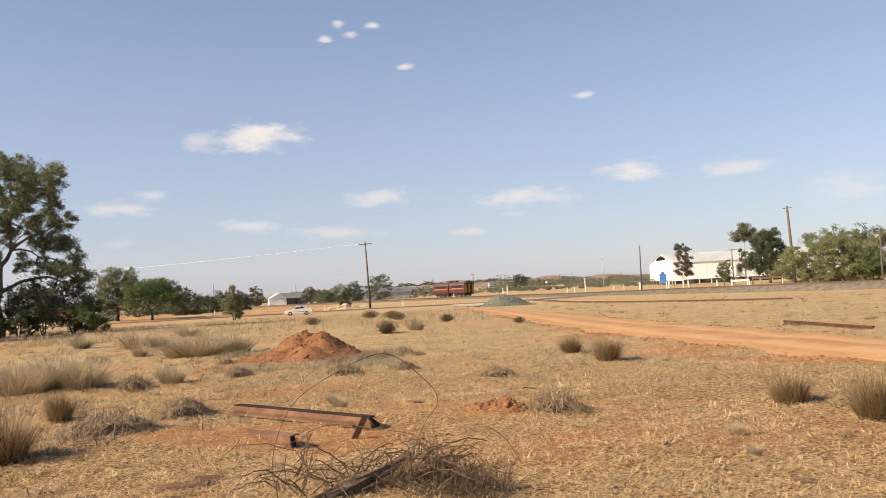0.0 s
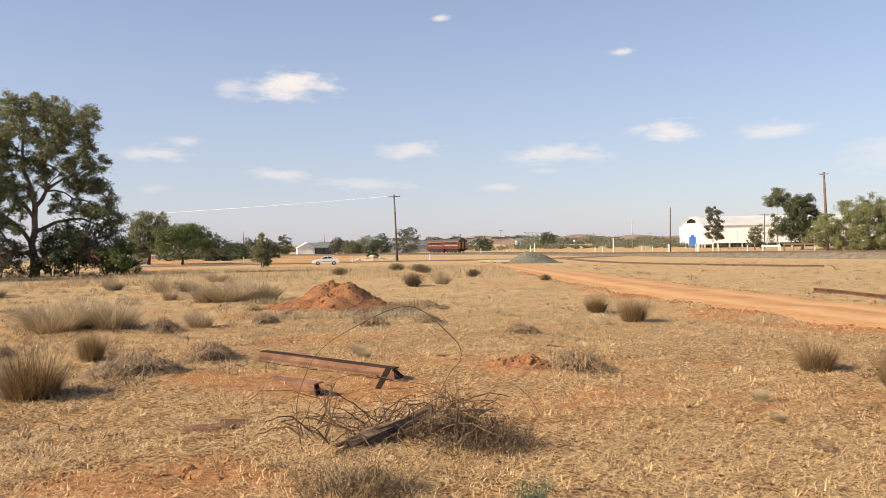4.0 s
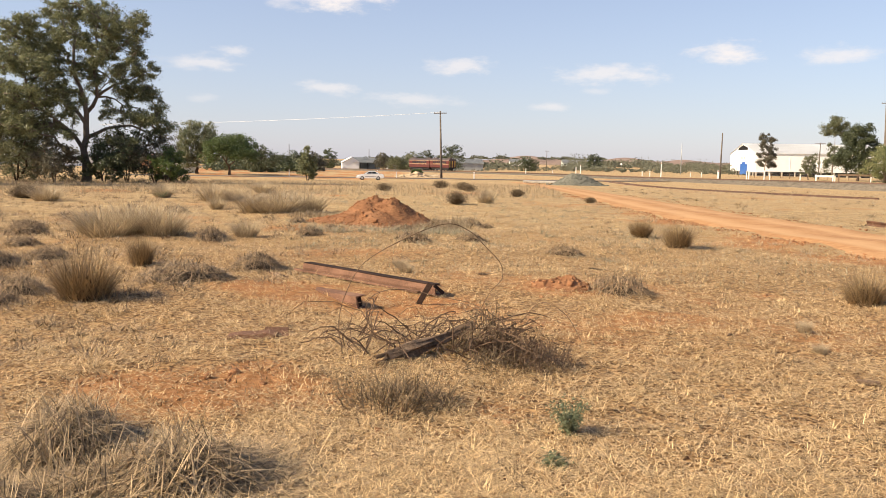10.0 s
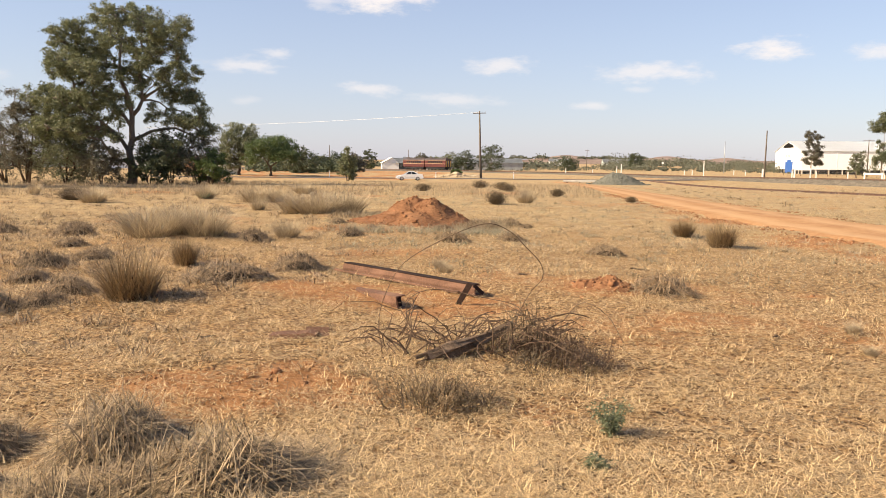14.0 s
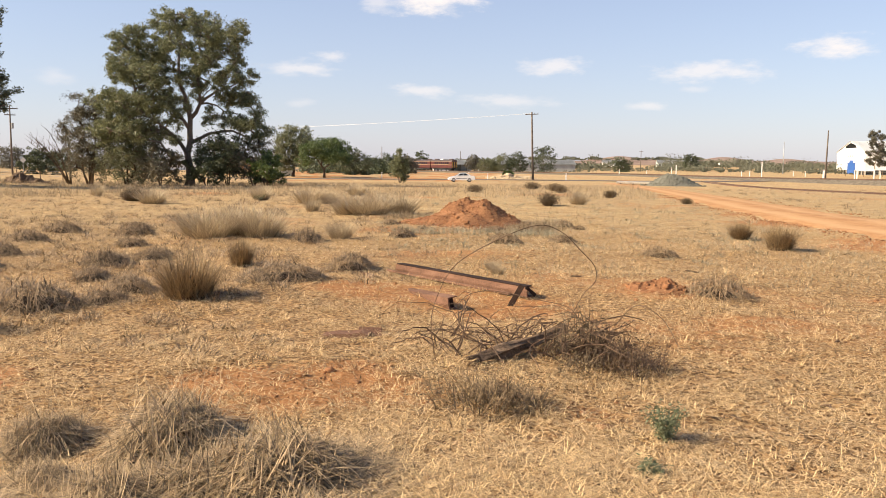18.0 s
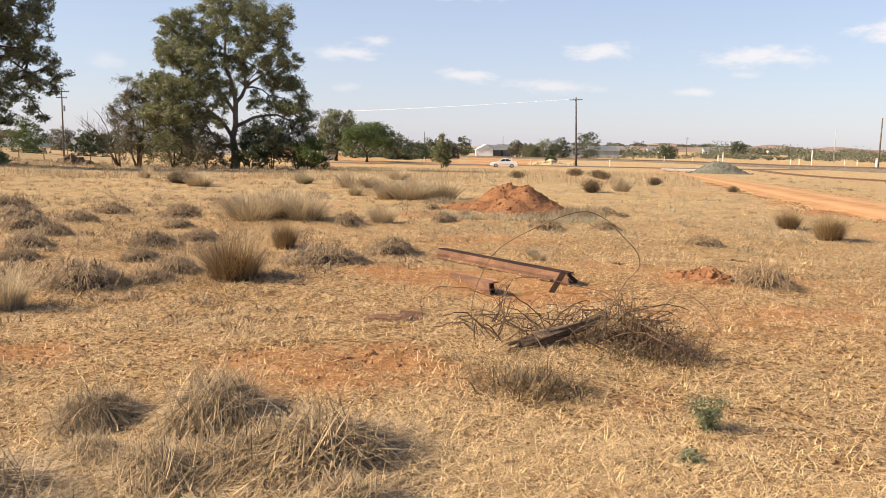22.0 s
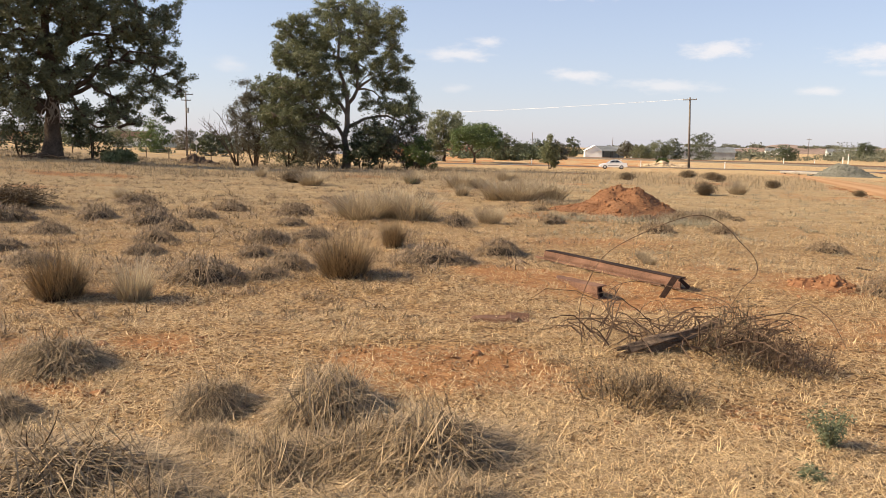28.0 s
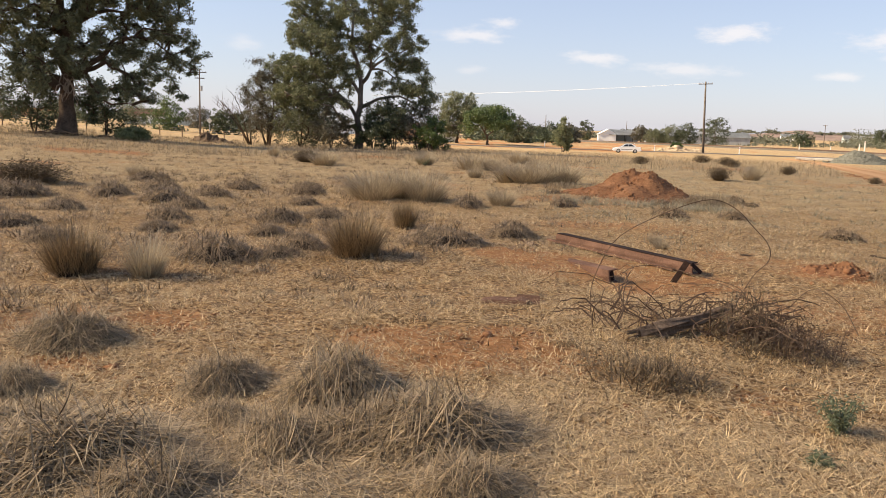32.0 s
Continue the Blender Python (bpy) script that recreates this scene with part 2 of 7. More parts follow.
GUMBARK = mat("gum_bark", (0.07, 0.055, 0.045), (0.25, 0.208, 0.17), 0.7, 0.85, bump=0.6, fine=12)
BARK = mat("bark", (0.045, 0.031, 0.022), (0.15, 0.108, 0.078), 1.2, 0.9, bump=0.6, fine=12)
PALEBARK = mat("pale_bark", (0.22, 0.17, 0.13), (0.42, 0.35, 0.28), 1.2, 0.85, bump=0.5, fine=12)
DEADWOOD = mat("dead_wood", (0.05, 0.034, 0.023), (0.28, 0.19, 0.125), 14, 0.9, bump=0.8, fine=90)
TWIG = mat("dead_twig", (0.07, 0.042, 0.028), (0.19, 0.125, 0.08), 6, 0.9, bump=0.3)
POLEWOOD = mat("pole_wood", (0.085, 0.066, 0.053), (0.19, 0.155, 0.125), 2, 0.9, bump=0.5, fine=25)
PALERUST = mat("dusty_rusty_steel", (0.10, 0.053, 0.035), (0.235, 0.13, 0.085), 3.5, 0.9, 0.0, bump=0.5, fine=60)
# rust with shadow put into its colour, a darker copy of the rusts here
SHADEDRUST = mat("shaded_rusty_steel", (0.016, 0.010, 0.008), (0.055, 0.032, 0.024), 3.5, 0.9, 0.0, bump=0.5, fine=60)
RUST = mat("rusty_steel", (0.042, 0.022, 0.016), (0.16, 0.082, 0.05), 2.5, 0.9, 0.0, bump=0.5, fine=70)
OLDRAIL = mat("old_rail", (0.07, 0.04, 0.03), (0.19, 0.11, 0.075), 3, 0.7, 0.3, bump=0.4)
REDSOIL = mat("red_soil", (0.14, 0.06, 0.03), (0.33, 0.165, 0.08), 3.4, 0.95, bump=1.0, fine=22)
REDCLOD = mat("red_clod", (0.19, 0.082, 0.038), (0.38, 0.185, 0.09), 9, 0.95, bump=0.8, fine=50, island=0.5)
GRAVEL = mat("blue_metal", (0.085, 0.083, 0.066), (0.22, 0.215, 0.175), 2.5, 0.85, bump=0.8, fine=14, island=0.4)
BALLAST = mat("ballast", (0.085, 0.07, 0.052), (0.22, 0.185, 0.14), 1.5, 0.9, bump=0.8, fine=9)
TARMAC = mat("worn_tarmac", (0.10, 0.085, 0.075), (0.17, 0.145, 0.125), 0.3, 0.9, bump=0.2, fine=8)
WHITEWALL = mat("white_cladding", (0.74, 0.74, 0.72), (0.82, 0.82, 0.80), 0.4, 0.5, bump=0.05, fine=3)
WHITEROOF = mat("white_roof_sheet", (0.80, 0.80, 0.78), (0.87, 0.87, 0.85), 0.4, 0.4, 0.0, bump=0.05, fine=3)
GREYROOF = mat("zinc_roof", (0.28, 0.29, 0.29), (0.42, 0.43, 0.42), 0.5, 0.5, 0.2, bump=0.1, fine=4)
NEARBLACK = mat("near_black", (0.02, 0.02, 0.022), (0.05, 0.048, 0.045), 0.8, 0.9, bump=0)
BLUE = mat("blue_door_paint", (0.02, 0.09, 0.32), (0.03, 0.13, 0.42), 0.6, 0.5, bump=0)
WHITEPAINT = mat("white_post_paint", (0.66, 0.64, 0.58), (0.82, 0.80, 0.75), 3, 0.6, bump=0.1)
CONCRETE = mat("concrete", (0.38, 0.34, 0.28), (0.58, 0.53, 0.45), 1.5, 0.9, bump=0.5, fine=12)
PALESTONE = mat("pale_rubble", (0.36, 0.26, 0.16), (0.58, 0.47, 0.33), 1.2, 0.9, bump=0.5, fine=9, island=0.5)
MAROON = mat("maroon_paint", (0.06, 0.011, 0.009), (0.10, 0.019, 0.014), 0.8, 0.45, bump=0.05)
REDPAINT = mat("red_paint", (0.085, 0.014, 0.010), (0.125, 0.022, 0.015), 0.8, 0.45, bump=0.05)
CREAM = mat("cream_line", (0.42, 0.28, 0.15), (0.54, 0.38, 0.22), 0.8, 0.5, bump=0)
YELLOW = mat("yellow_panel", (0.40, 0.22, 0.03), (0.52, 0.31, 0.05), 0.8, 0.5, bump=0)
TRAINROOF = mat("sooty_roof", (0.05, 0.035, 0.032), (0.11, 0.075, 0.068), 0.8, 0.7, bump=0.1)
BLACKSTEEL = mat("black_steel", (0.012, 0.012, 0.013), (0.035, 0.033, 0.032), 2, 0.6, 0.3, bump=0.1)
CARWHITE = mat("white_car_paint", (0.78, 0.78, 0.77), (0.84, 0.84, 0.83), 0.4, 0.25, bump=0, coat=0.6)
RUBBER = mat("tyre_rubber", (0.015, 0.015, 0.016), (0.03, 0.03, 0.03), 5, 0.85, bump=0.1)
ALLOY = mat("wheel_alloy", (0.40, 0.40, 0.41), (0.55, 0.55, 0.56), 3, 0.35, 0.8, bump=0)
LAMPGLASS = plain_glass("lamp_glass", (0.30, 0.30, 0.30))
REDLAMP = plain_glass("tail_lamp", (0.35, 0.02, 0.02))
GLASS = plain_glass("dark_glass")
WIRE = mat("bright_wire", (0.50, 0.50, 0.50), (0.60, 0.60, 0.60), 1, 0.4, 0.0, bump=0)
BRICKWALL = mat("orange_brick_house", (0.42, 0.22, 0.11), (0.55, 0.31, 0.17), 0.7, 0.85, bump=0.2)
PALEGREEN = mat("pale_green_cladding", (0.36, 0.41, 0.38), (0.48, 0.52, 0.48), 0.6, 0.6, bump=0)
HILLROCK = mat("dry_hill", (0.19, 0.125, 0.10), (0.33, 0.25, 0.195), 0.02, 0.95, bump=0, fine=0.12)

# ---- ground ----
# bare red earth: x, y, radius, strength
PATCHES = [(0.6, 10.05, 0.5, 0.8), (-3.0, 9.55, 0.7, 0.8), (-2.3, 9.4, 0.75, 0.8), (-2.28, 5.14, 0.6, 0.9), (-1.95, 5.25, 0.5, 0.9), (-1.31, 5.2, 0.4, 0.9), (-1.74, 5.6, 0.35, 0.7), (-2.76, 5.3, 0.3, 0.8),
           (-0.11, 5.16, 0.3, 0.9), (-1.78, 5.75, 0.28, 0.7), (-4.31, 4.98, 0.32, 1.0), (-4.0, 4.75, 0.2, 0.7), (-4.15, 3.85, 0.26, 1.0), (-3.75, 3.75, 0.16, 0.9), (-1.3, 8.35, 0.4, 0.8), (-0.75, 8.9, 0.5, 0.6),
           (-3.2, 13.4, 1.2, 0.6), (-4.6, 18.6, 1.6, 0.8), (-3.6, 17.2, 1.2, 0.5), (-1.9, 18.4, 1.6, 0.45), (4.9, 17.6, 1.3, 1.0), (6.0, 14.0, 1.3, 1.0), (4.2, 23.5, 1.5, 0.9), (3.0, 10.35, 0.3, 0.7),
           (2.1, 9.6, 0.4, 0.5), (-5.0, 4.4, 0.5, 0.4), (0.3, 3.9, 0.3, 0.5), (-0.5, 4.5, 0.3, 0.5), (1.4, 8.2, 0.5, 0.35), (-1.6, 13.6, 1.0, 0.6), (5.4, 11.0, 1.2, 0.7), (3.4, 27.0, 1.2, 0.8)]


def patchy(x, y, scale=1.0):
    """A field between 0 and 1 that comes and goes over about half a metre to two metres."""
    x, y = x / scale, y / scale
    u, w = x + 0.5 * np.sin(1.7 * y + 0.6), y + 0.5 * np.sin(1.4 * x + 2.1)
    f = np.sin(2.3 * u + 1.1 * w) * np.sin(1.9 * w - 0.8 * u + 1.3) + 0.6 * np.sin(5.1 * u - 3.2 * w + 0.4) * np.sin(4.4 * w + 2.7 * u) + 0.4 * np.sin(9.3 * u + 6.1 * w) * np.sin(8.2 * w - 5.0 * u + 2)
    return np.clip(0.5 + 0.42 * f, 0, 1)


def build_ground():
    radii = [0.02 * 1.14 ** k for k in range(32)]
    while radii[-1] < 4600:
        radii.append(radii[-1] * (1.0165 if radii[-1] < 30 else 1.06))
    turns = 480
    a = np.linspace(0, 2 * np.pi, turns, endpoint=False)
    # finer steps ahead, where the view lies
    a = a - 0.45 * np.sin(a + 0.25)
    r = np.array(radii)
    x = np.concatenate([[0], (r[:, None] * np.sin(a)).ravel()])
    y = np.concatenate([[0], (r[:, None] * np.cos(a)).ravel()])
    z = land(x, y)
    d = np.hypot(x, y)
    soil = np.zeros(len(x))
    for i in range(len(x)):
        p = Vector((x[i], y[i], 0))
        if d[i] < 80:
            z[i] += 0.022 * noise.noise(p * 2.3) + (0.016 * noise.noise(p * 6.1) + 0.010 * noise.noise(p * 15.0) if d[i] < 30 else 0)
        soil[i] = (0.62 + 0.3 * min(1, d[i] / 40)) * (noise.noise(p * 0.16) + 0.7 * noise.noise(p * 0.7)) - 0.1
    for px, py, pr, ps in PATCHES:
        soil += 0.66 * ps * np.exp(-(((x - px) ** 2 + (y - py) ** 2) / pr**2) ** 1.5)
    az = np.degrees(np.arctan2(x, y))
    # the bare orange field beyond the rough grass
    field = smooth((d - 118) / 25) * smooth((330 - d) / 60) * smooth((-6 - az) / 3) * smooth((az + 27) / 4)
    soil += 0.5 * field
    soil -= 0.12 * smooth((-30 - az) / 6) * smooth((d - 35) / 25)
    k = len(radii)
    idx = 1 + np.arange(k * turns).reshape(k, turns)
    nxt = np.roll(idx, -1, 1)
    quads = np.stack([idx[:-1], idx[1:], nxt[1:], nxt[:-1]], -1).reshape(-1, 4)
    me = np_mesh("ground", np.stack([x, y, z], 1), quads[:, ::-1], True)
    at = me.attributes.new("soil", "FLOAT", "POINT")
    at.data.foreach_set("value", soil.astype(np.float32))
    at = me.attributes.new("litter", "FLOAT", "POINT")
    at.data.foreach_set("value", (smooth((25 - d) / 18)).astype(np.float32))
    return me


def ground_material():
    m = bpy.data.materials.new("dry_paddock")
    m.use_nodes = True
    n, l = m.node_tree.nodes, m.node_tree.links
    bsdf = n["Principled BSDF"]
    bsdf.inputs["Roughness"].default_value = 0.95
    bsdf.inputs["Specular IOR Level"].default_value = 0.15
    co = n.new("ShaderNodeTexCoord")

    def cloud(scale, detail=6, rough=0.6):
        t = n.new("ShaderNodeTexNoise")
        t.inputs["Scale"].default_value, t.inputs["Detail"].default_value, t.inputs["Roughness"].default_value = scale, detail, rough
        l.new(co.outputs["Object"], t.inputs["Vector"])
        return t.outputs[0]

    def blend(fac, a, b):
        x = n.new("ShaderNodeMix")
        x.data_type = "RGBA"
        for s, v in ((6, a), (7, b)):
            if isinstance(v, tuple):
                x.inputs[s].default_value = (*v, 1)
            else:
                l.new(v, x.inputs[s])
        l.new(fac, x.inputs[0])
        return x.outputs[2]

    def span(v, lo, hi):
        x = n.new("ShaderNodeMapRange")
        x.inputs["From Min"].default_value, x.inputs["From Max"].default_value = lo, hi
        l.new(v, x.inputs["Value"])
        return x.outputs[0]

    def add(a, b, k):
        x = n.new("ShaderNodeMath")
        x.operation = "MULTIPLY_ADD"
        x.inputs[1].default_value = k
        l.new(b, x.inputs[0])
        l.new(a, x.inputs[2])
        return x.outputs[0]

    straw = blend(span(cloud(30, 9, 0.8), 0.40, 0.60), (0.20, 0.12, 0.055), (0.64, 0.465, 0.24))
    straw = blend(span(cloud(0.35, 4), 0.40, 0.68), straw, (0.43, 0.31, 0.165))
    straw = blend(span(cloud(3.5, 5, 0.7), 0.54, 0.68), straw, (0.19, 0.105, 0.05))
    straw = blend(span(cloud(1.2, 7, 0.75), 0.50, 0.66), straw, (0.33, 0.205, 0.10))
    straw = blend(span(cloud(0.8, 7, 0.75), 0.54, 0.70), straw, (0.56, 0.42, 0.23))
    lit = n.new("ShaderNodeAttribute")
    lit.attribute_name = "litter"
    # soil under the litter, its dark tone deepened for shade between stalks
    earth = blend(span(cloud(22, 8, 0.78), 0.42, 0.60), (0.085, 0.041, 0.02), (0.60, 0.37, 0.17))
    straw = blend(lit.outputs["Fac"], straw, earth)
    red = blend(span(cloud(14, 8, 0.7), 0.35, 0.65), (0.25, 0.11, 0.043), (0.53, 0.265, 0.112))
    at = n.new("ShaderNodeAttribute")
    at.attribute_name = "soil"
    edge = add(at.outputs["Fac"], cloud(7, 10, 0.82), 1.6)
    l.new(blend(span(edge, 1.02, 1.38), straw, red), bsdf.inputs["Base Color"])
    b = n.new("ShaderNodeBump")
    b.inputs["Strength"].default_value, b.inputs["Distance"].default_value = 0.9, 0.03
    l.new(add(cloud(45, 6, 0.8), cloud(9, 5, 0.7), 1.2), b.inputs["Height"])
    l.new(b.outputs[0], bsdf.inputs["Normal"])
    return m


ground = part("ground", build_ground(), ground_material(), None, "dry paddock of bleached grass over red earth")
tagged(ground, category="ground", kind="structure")


def curve_points(pts, steps=10):
    """A Catmull-Rom line through plan points."""
    p = [np.array(q, float) for q in pts]
    p = [2 * p[0] - p[1], *p, 2 * p[-1] - p[-2]]
    out = []
    for a, b, c, d in zip(p, p[1:], p[2:], p[3:]):
        for k in range(steps):
            t = k / steps
            out.append(0.5 * (2 * b + (c - a) * t + (2 * a - 5 * b + 4 * c - d) * t * t + (3 * b - a - 3 * c + d) * t**3))
    out.append(p[-2])
    return np.array(out)


def strip(name, pts, widths, heights, material, label, category, kind="structure", across=9, wobble=0.0, crown=None, bank=None, flat=0.5):
    """A sheet along a line, laid on the land; crown gives its cross-section."""
    line = curve_points(pts)
    w = np.interp(np.linspace(0, 1, len(line)), np.linspace(0, 1, len(widths)), widths)
    ahead = np.gradient(line, axis=0)
    ahead /= np.linalg.norm(ahead, axis=1)[:, None]
    side = np.stack([ahead[:, 1], -ahead[:, 0]], 1)
    run = np.concatenate([[0], np.cumsum(np.linalg.norm(np.diff(line, axis=0), axis=1))])
    verts = []
    for i, p in enumerate(line):
        for j in range(across):
            u = j / (across - 1) * 2 - 1
            jig = wobble * noise.noise(Vector((p[0] * 0.35, p[1] * 0.35, 7 * np.sign(u)))) if abs(u) > 0.9 else 0
            q = p + side[i] * (u * w[i] / 2 + u * jig)
            h = heights if crown is None else crown(u)
            if bank is not None:
                h = bank(run[i]) - (bank(run[i]) + 0.1) * max(0.0, abs(u) - flat) / (1 - flat)
            verts.append((q[0], q[1], lie(q[0], q[1]) + h + 0.02 * noise.noise(Vector((q[0], q[1], 3))) * (abs(u) < 0.9)))
    idx = np.arange(len(line) * across).reshape(len(line), across)
    quads = np.stack([idx[:-1, :-1], idx[:-1, 1:], idx[1:, 1:], idx[1:, :-1]], -1).reshape(-1, 4)
    me = np_mesh(name, verts, quads, True)
    at = me.attributes.new("across", "FLOAT", "POINT")
    at.data.foreach_set("value", np.tile(np.linspace(-1, 1, across), len(line)).astype(np.float32))
    ob = part(name, me, material, None, label)
    return tagged(ob, category=category, kind=kind)


def road_material():
    """Packed orange dirt, paler where wheels run, darker and looser at the crown and edges."""
    m = mat("red_dirt_road", (0.33, 0.165, 0.072), (0.47, 0.265, 0.125), 0.9, 0.95, bump=0.5, fine=7)
    n, l = m.node_tree.nodes, m.node_tree.links
    bsdf = n["Principled BSDF"]
    old = bsdf.inputs["Base Color"].links[0].from_socket
    at = n.new("ShaderNodeAttribute")
    at.attribute_name = "across"
    wave = n.new("ShaderNodeTexNoise")
    wave.inputs["Scale"].default_value = 1.1
    ab = n.new("ShaderNodeMath")
    ab.operation = "ABSOLUTE"
    l.new(at.outputs["Fac"], ab.inputs[0])
    wob = n.new("ShaderNodeMath")
    wob.operation = "MULTIPLY_ADD"
    wob.inputs[1].default_value = 0.35
    l.new(wave.outputs[0], wob.inputs[0])
    l.new(ab.outputs[0], wob.inputs[2])
    ramp = n.new("ShaderNodeValToRGB")
    e = ramp.color_ramp.elements
    e[0].position, e[0].color = 0.30, (0, 0, 0, 1)
    e[1].position, e[1].color = 0.62, (1, 1, 1, 1)
    k = ramp.color_ramp.elements.new(0.95)
    k.color = (0, 0, 0, 1)
    l.new(wob.outputs[0], ramp.inputs[0])
    mx = n.new("ShaderNodeMix")
    mx.data_type = "RGBA"
    mx.inputs[7].default_value = (0.54, 0.335, 0.17, 1)
    half = n.new("ShaderNodeMath")
    half.operation = "MULTIPLY"
    half.inputs[1].default_value = 0.7
    l.new(ramp.outputs[0], half.inputs[0])
    l.new(half.outputs[0], mx.inputs[0])
    l.new(old, mx.inputs[6])
    l.new(mx.outputs[2], bsdf.inputs["Base Color"])
    return m


DIRT = road_material()
road = strip("dirt_road", [(12.5, 2), (10.6, 7), (8.9, 12.5), (7.6, 17.5), (6.5, 24), (5.7, 33), (5.2, 46), (4.8, 64), (4.4, 86), (3.0, 112), (0, 132)],
             [4.0, 3.8, 3.6, 3.4, 3.2, 3.0], 0.035, DIRT, "graded orange dirt road with wheel ruts", "road", wobble=0.5,
             crown=lambda u: 0.05 - 0.035 * (abs(abs(u) - 0.5) < 0.2) - 0.09 * (abs(u) > 0.95))
sealed = strip("sealed_road", [(-70, 128), (-40, 137), (-14, 146), (10, 150), (30, 168), (46, 205)], [6.0], 0.05, TARMAC, "worn grey sealed road leading to the level crossing", "road", across=5)

# ---- railway ----
TRACK = curve_points([(86, 56), (67, 98), (48, 134), (30, 166), (13, 194), (2, 218), (-12, 243), (-35, 266), (-70, 286), (-107, 298), (-160, 308), (-230, 314)], 16)
TRACK_LEN = np.concatenate([[0], np.cumsum(np.linalg.norm(np.diff(TRACK, axis=0), axis=1))])


def on_track(s, off=0.0):
    x, y = np.interp(s, TRACK_LEN, TRACK[:, 0]), np.interp(s, TRACK_LEN, TRACK[:, 1])
    x2, y2 = np.interp(s + 1, TRACK_LEN, TRACK[:, 0]), np.interp(s + 1, TRACK_LEN, TRACK[:, 1])
    a = math.atan2(y2 - y, x2 - x)
    return x + off * math.sin(a), y - off * math.cos(a), a


BED = 0.45


def bed(s):
    """Height of the ballast: a higher bank at the near end of the line."""
    return BED + 0.55 * float(smooth((140 - s) / 70))


strip("ballast_bed", [tuple(TRACK[i]) for i in range(0, len(TRACK), 8)], [6.6, 6.2, 5.0, 4.6, 4.6, 4.6], 0, BALLAST, "grey stone ballast under the railway", "ballast", across=7,
      crown=lambda u: 0.0, bank=bed, flat=0.45)


def sweep(name, pts, profile, material, lift=0.0):
    """A rail: a profile in (across, up) drawn along plan points."""
    pts = np.array(pts)
    ahead = np.gradient(pts, axis=0)
    ahead /= np.linalg.norm(ahead, axis=1)[:, None]
    side = np.stack([ahead[:, 1], -ahead[:, 0]], 1)
    zs = land(pts[:, 0], pts[:, 1]) + np.asarray(lift)
    k = len(profile)
    verts = [(p[0] + s[0] * u, p[1] + s[1] * u, z + h) for p, s, z in zip(pts, side, zs) for u, h in profile]
    idx = np.arange(len(pts) * k).reshape(len(pts), k)
    nxt = np.roll(idx, -1, 1)
    return np_mesh(name, verts, np.stack([idx[:-1], nxt[:-1], nxt[1:], idx[1:]], -1).reshape(-1, 4))


RAIL = [(-0.07, 0), (0.07, 0), (0.07, 0.02), (0.015, 0.05), (0.015, 0.11), (0.035, 0.12), (0.035, 0.16), (-0.035, 0.16), (-0.035, 0.12), (-0.015, 0.11), (-0.015, 0.05), (-0.07, 0.02)]
track = thing("railway_track", pose(0, 0, 0), "rusty railway track curving away on timber sleepers", "railway track", kind="structure")
for off in (-0.72, 0.72):
    rail_pts = np.array([on_track(s, off)[:2] for s in np.arange(0, TRACK_LEN[-1] - 2, 4)])
    part("rail", sweep("rail", rail_pts, RAIL, OLDRAIL, [bed(s) + 0.02 for s in np.arange(0, TRACK_LEN[-1] - 2, 4)]), OLDRAIL, track)
sleeper = box(bmesh.new(), (-0.11, -1.2, -0.06), (0.11, 1.2, 0.07), 0.01)
sl_me = bpy.data.meshes.new("sleeper")
sleeper.to_mesh(sl_me)
sleeper.free()
sl_me.materials.append(DEADWOOD)
for i in range(260):
    x, y, a = on_track(2 + i * 1.0)
    s = new("sleeper", sl_me)
    s.matrix_world = pose(x, y, lie(x, y) + bed(2 + i * 1.0) - 0.02, 0, 0, math.degrees(a))
    s.parent = track

siding = thing("old_siding", pose(0, 0, 0), "disused siding with rusty rails sunk in grass", "railway track", kind="structure")
sid = curve_points([(24.5, 62), (22.4, 72), (19.5, 95), (17.2, 125), (15.5, 150)], 6)
for off in (0, 1.44):
    part("rail", sweep("rail", sid + np.array([off, 0]), RAIL, OLDRAIL, -0.02), OLDRAIL, siding)

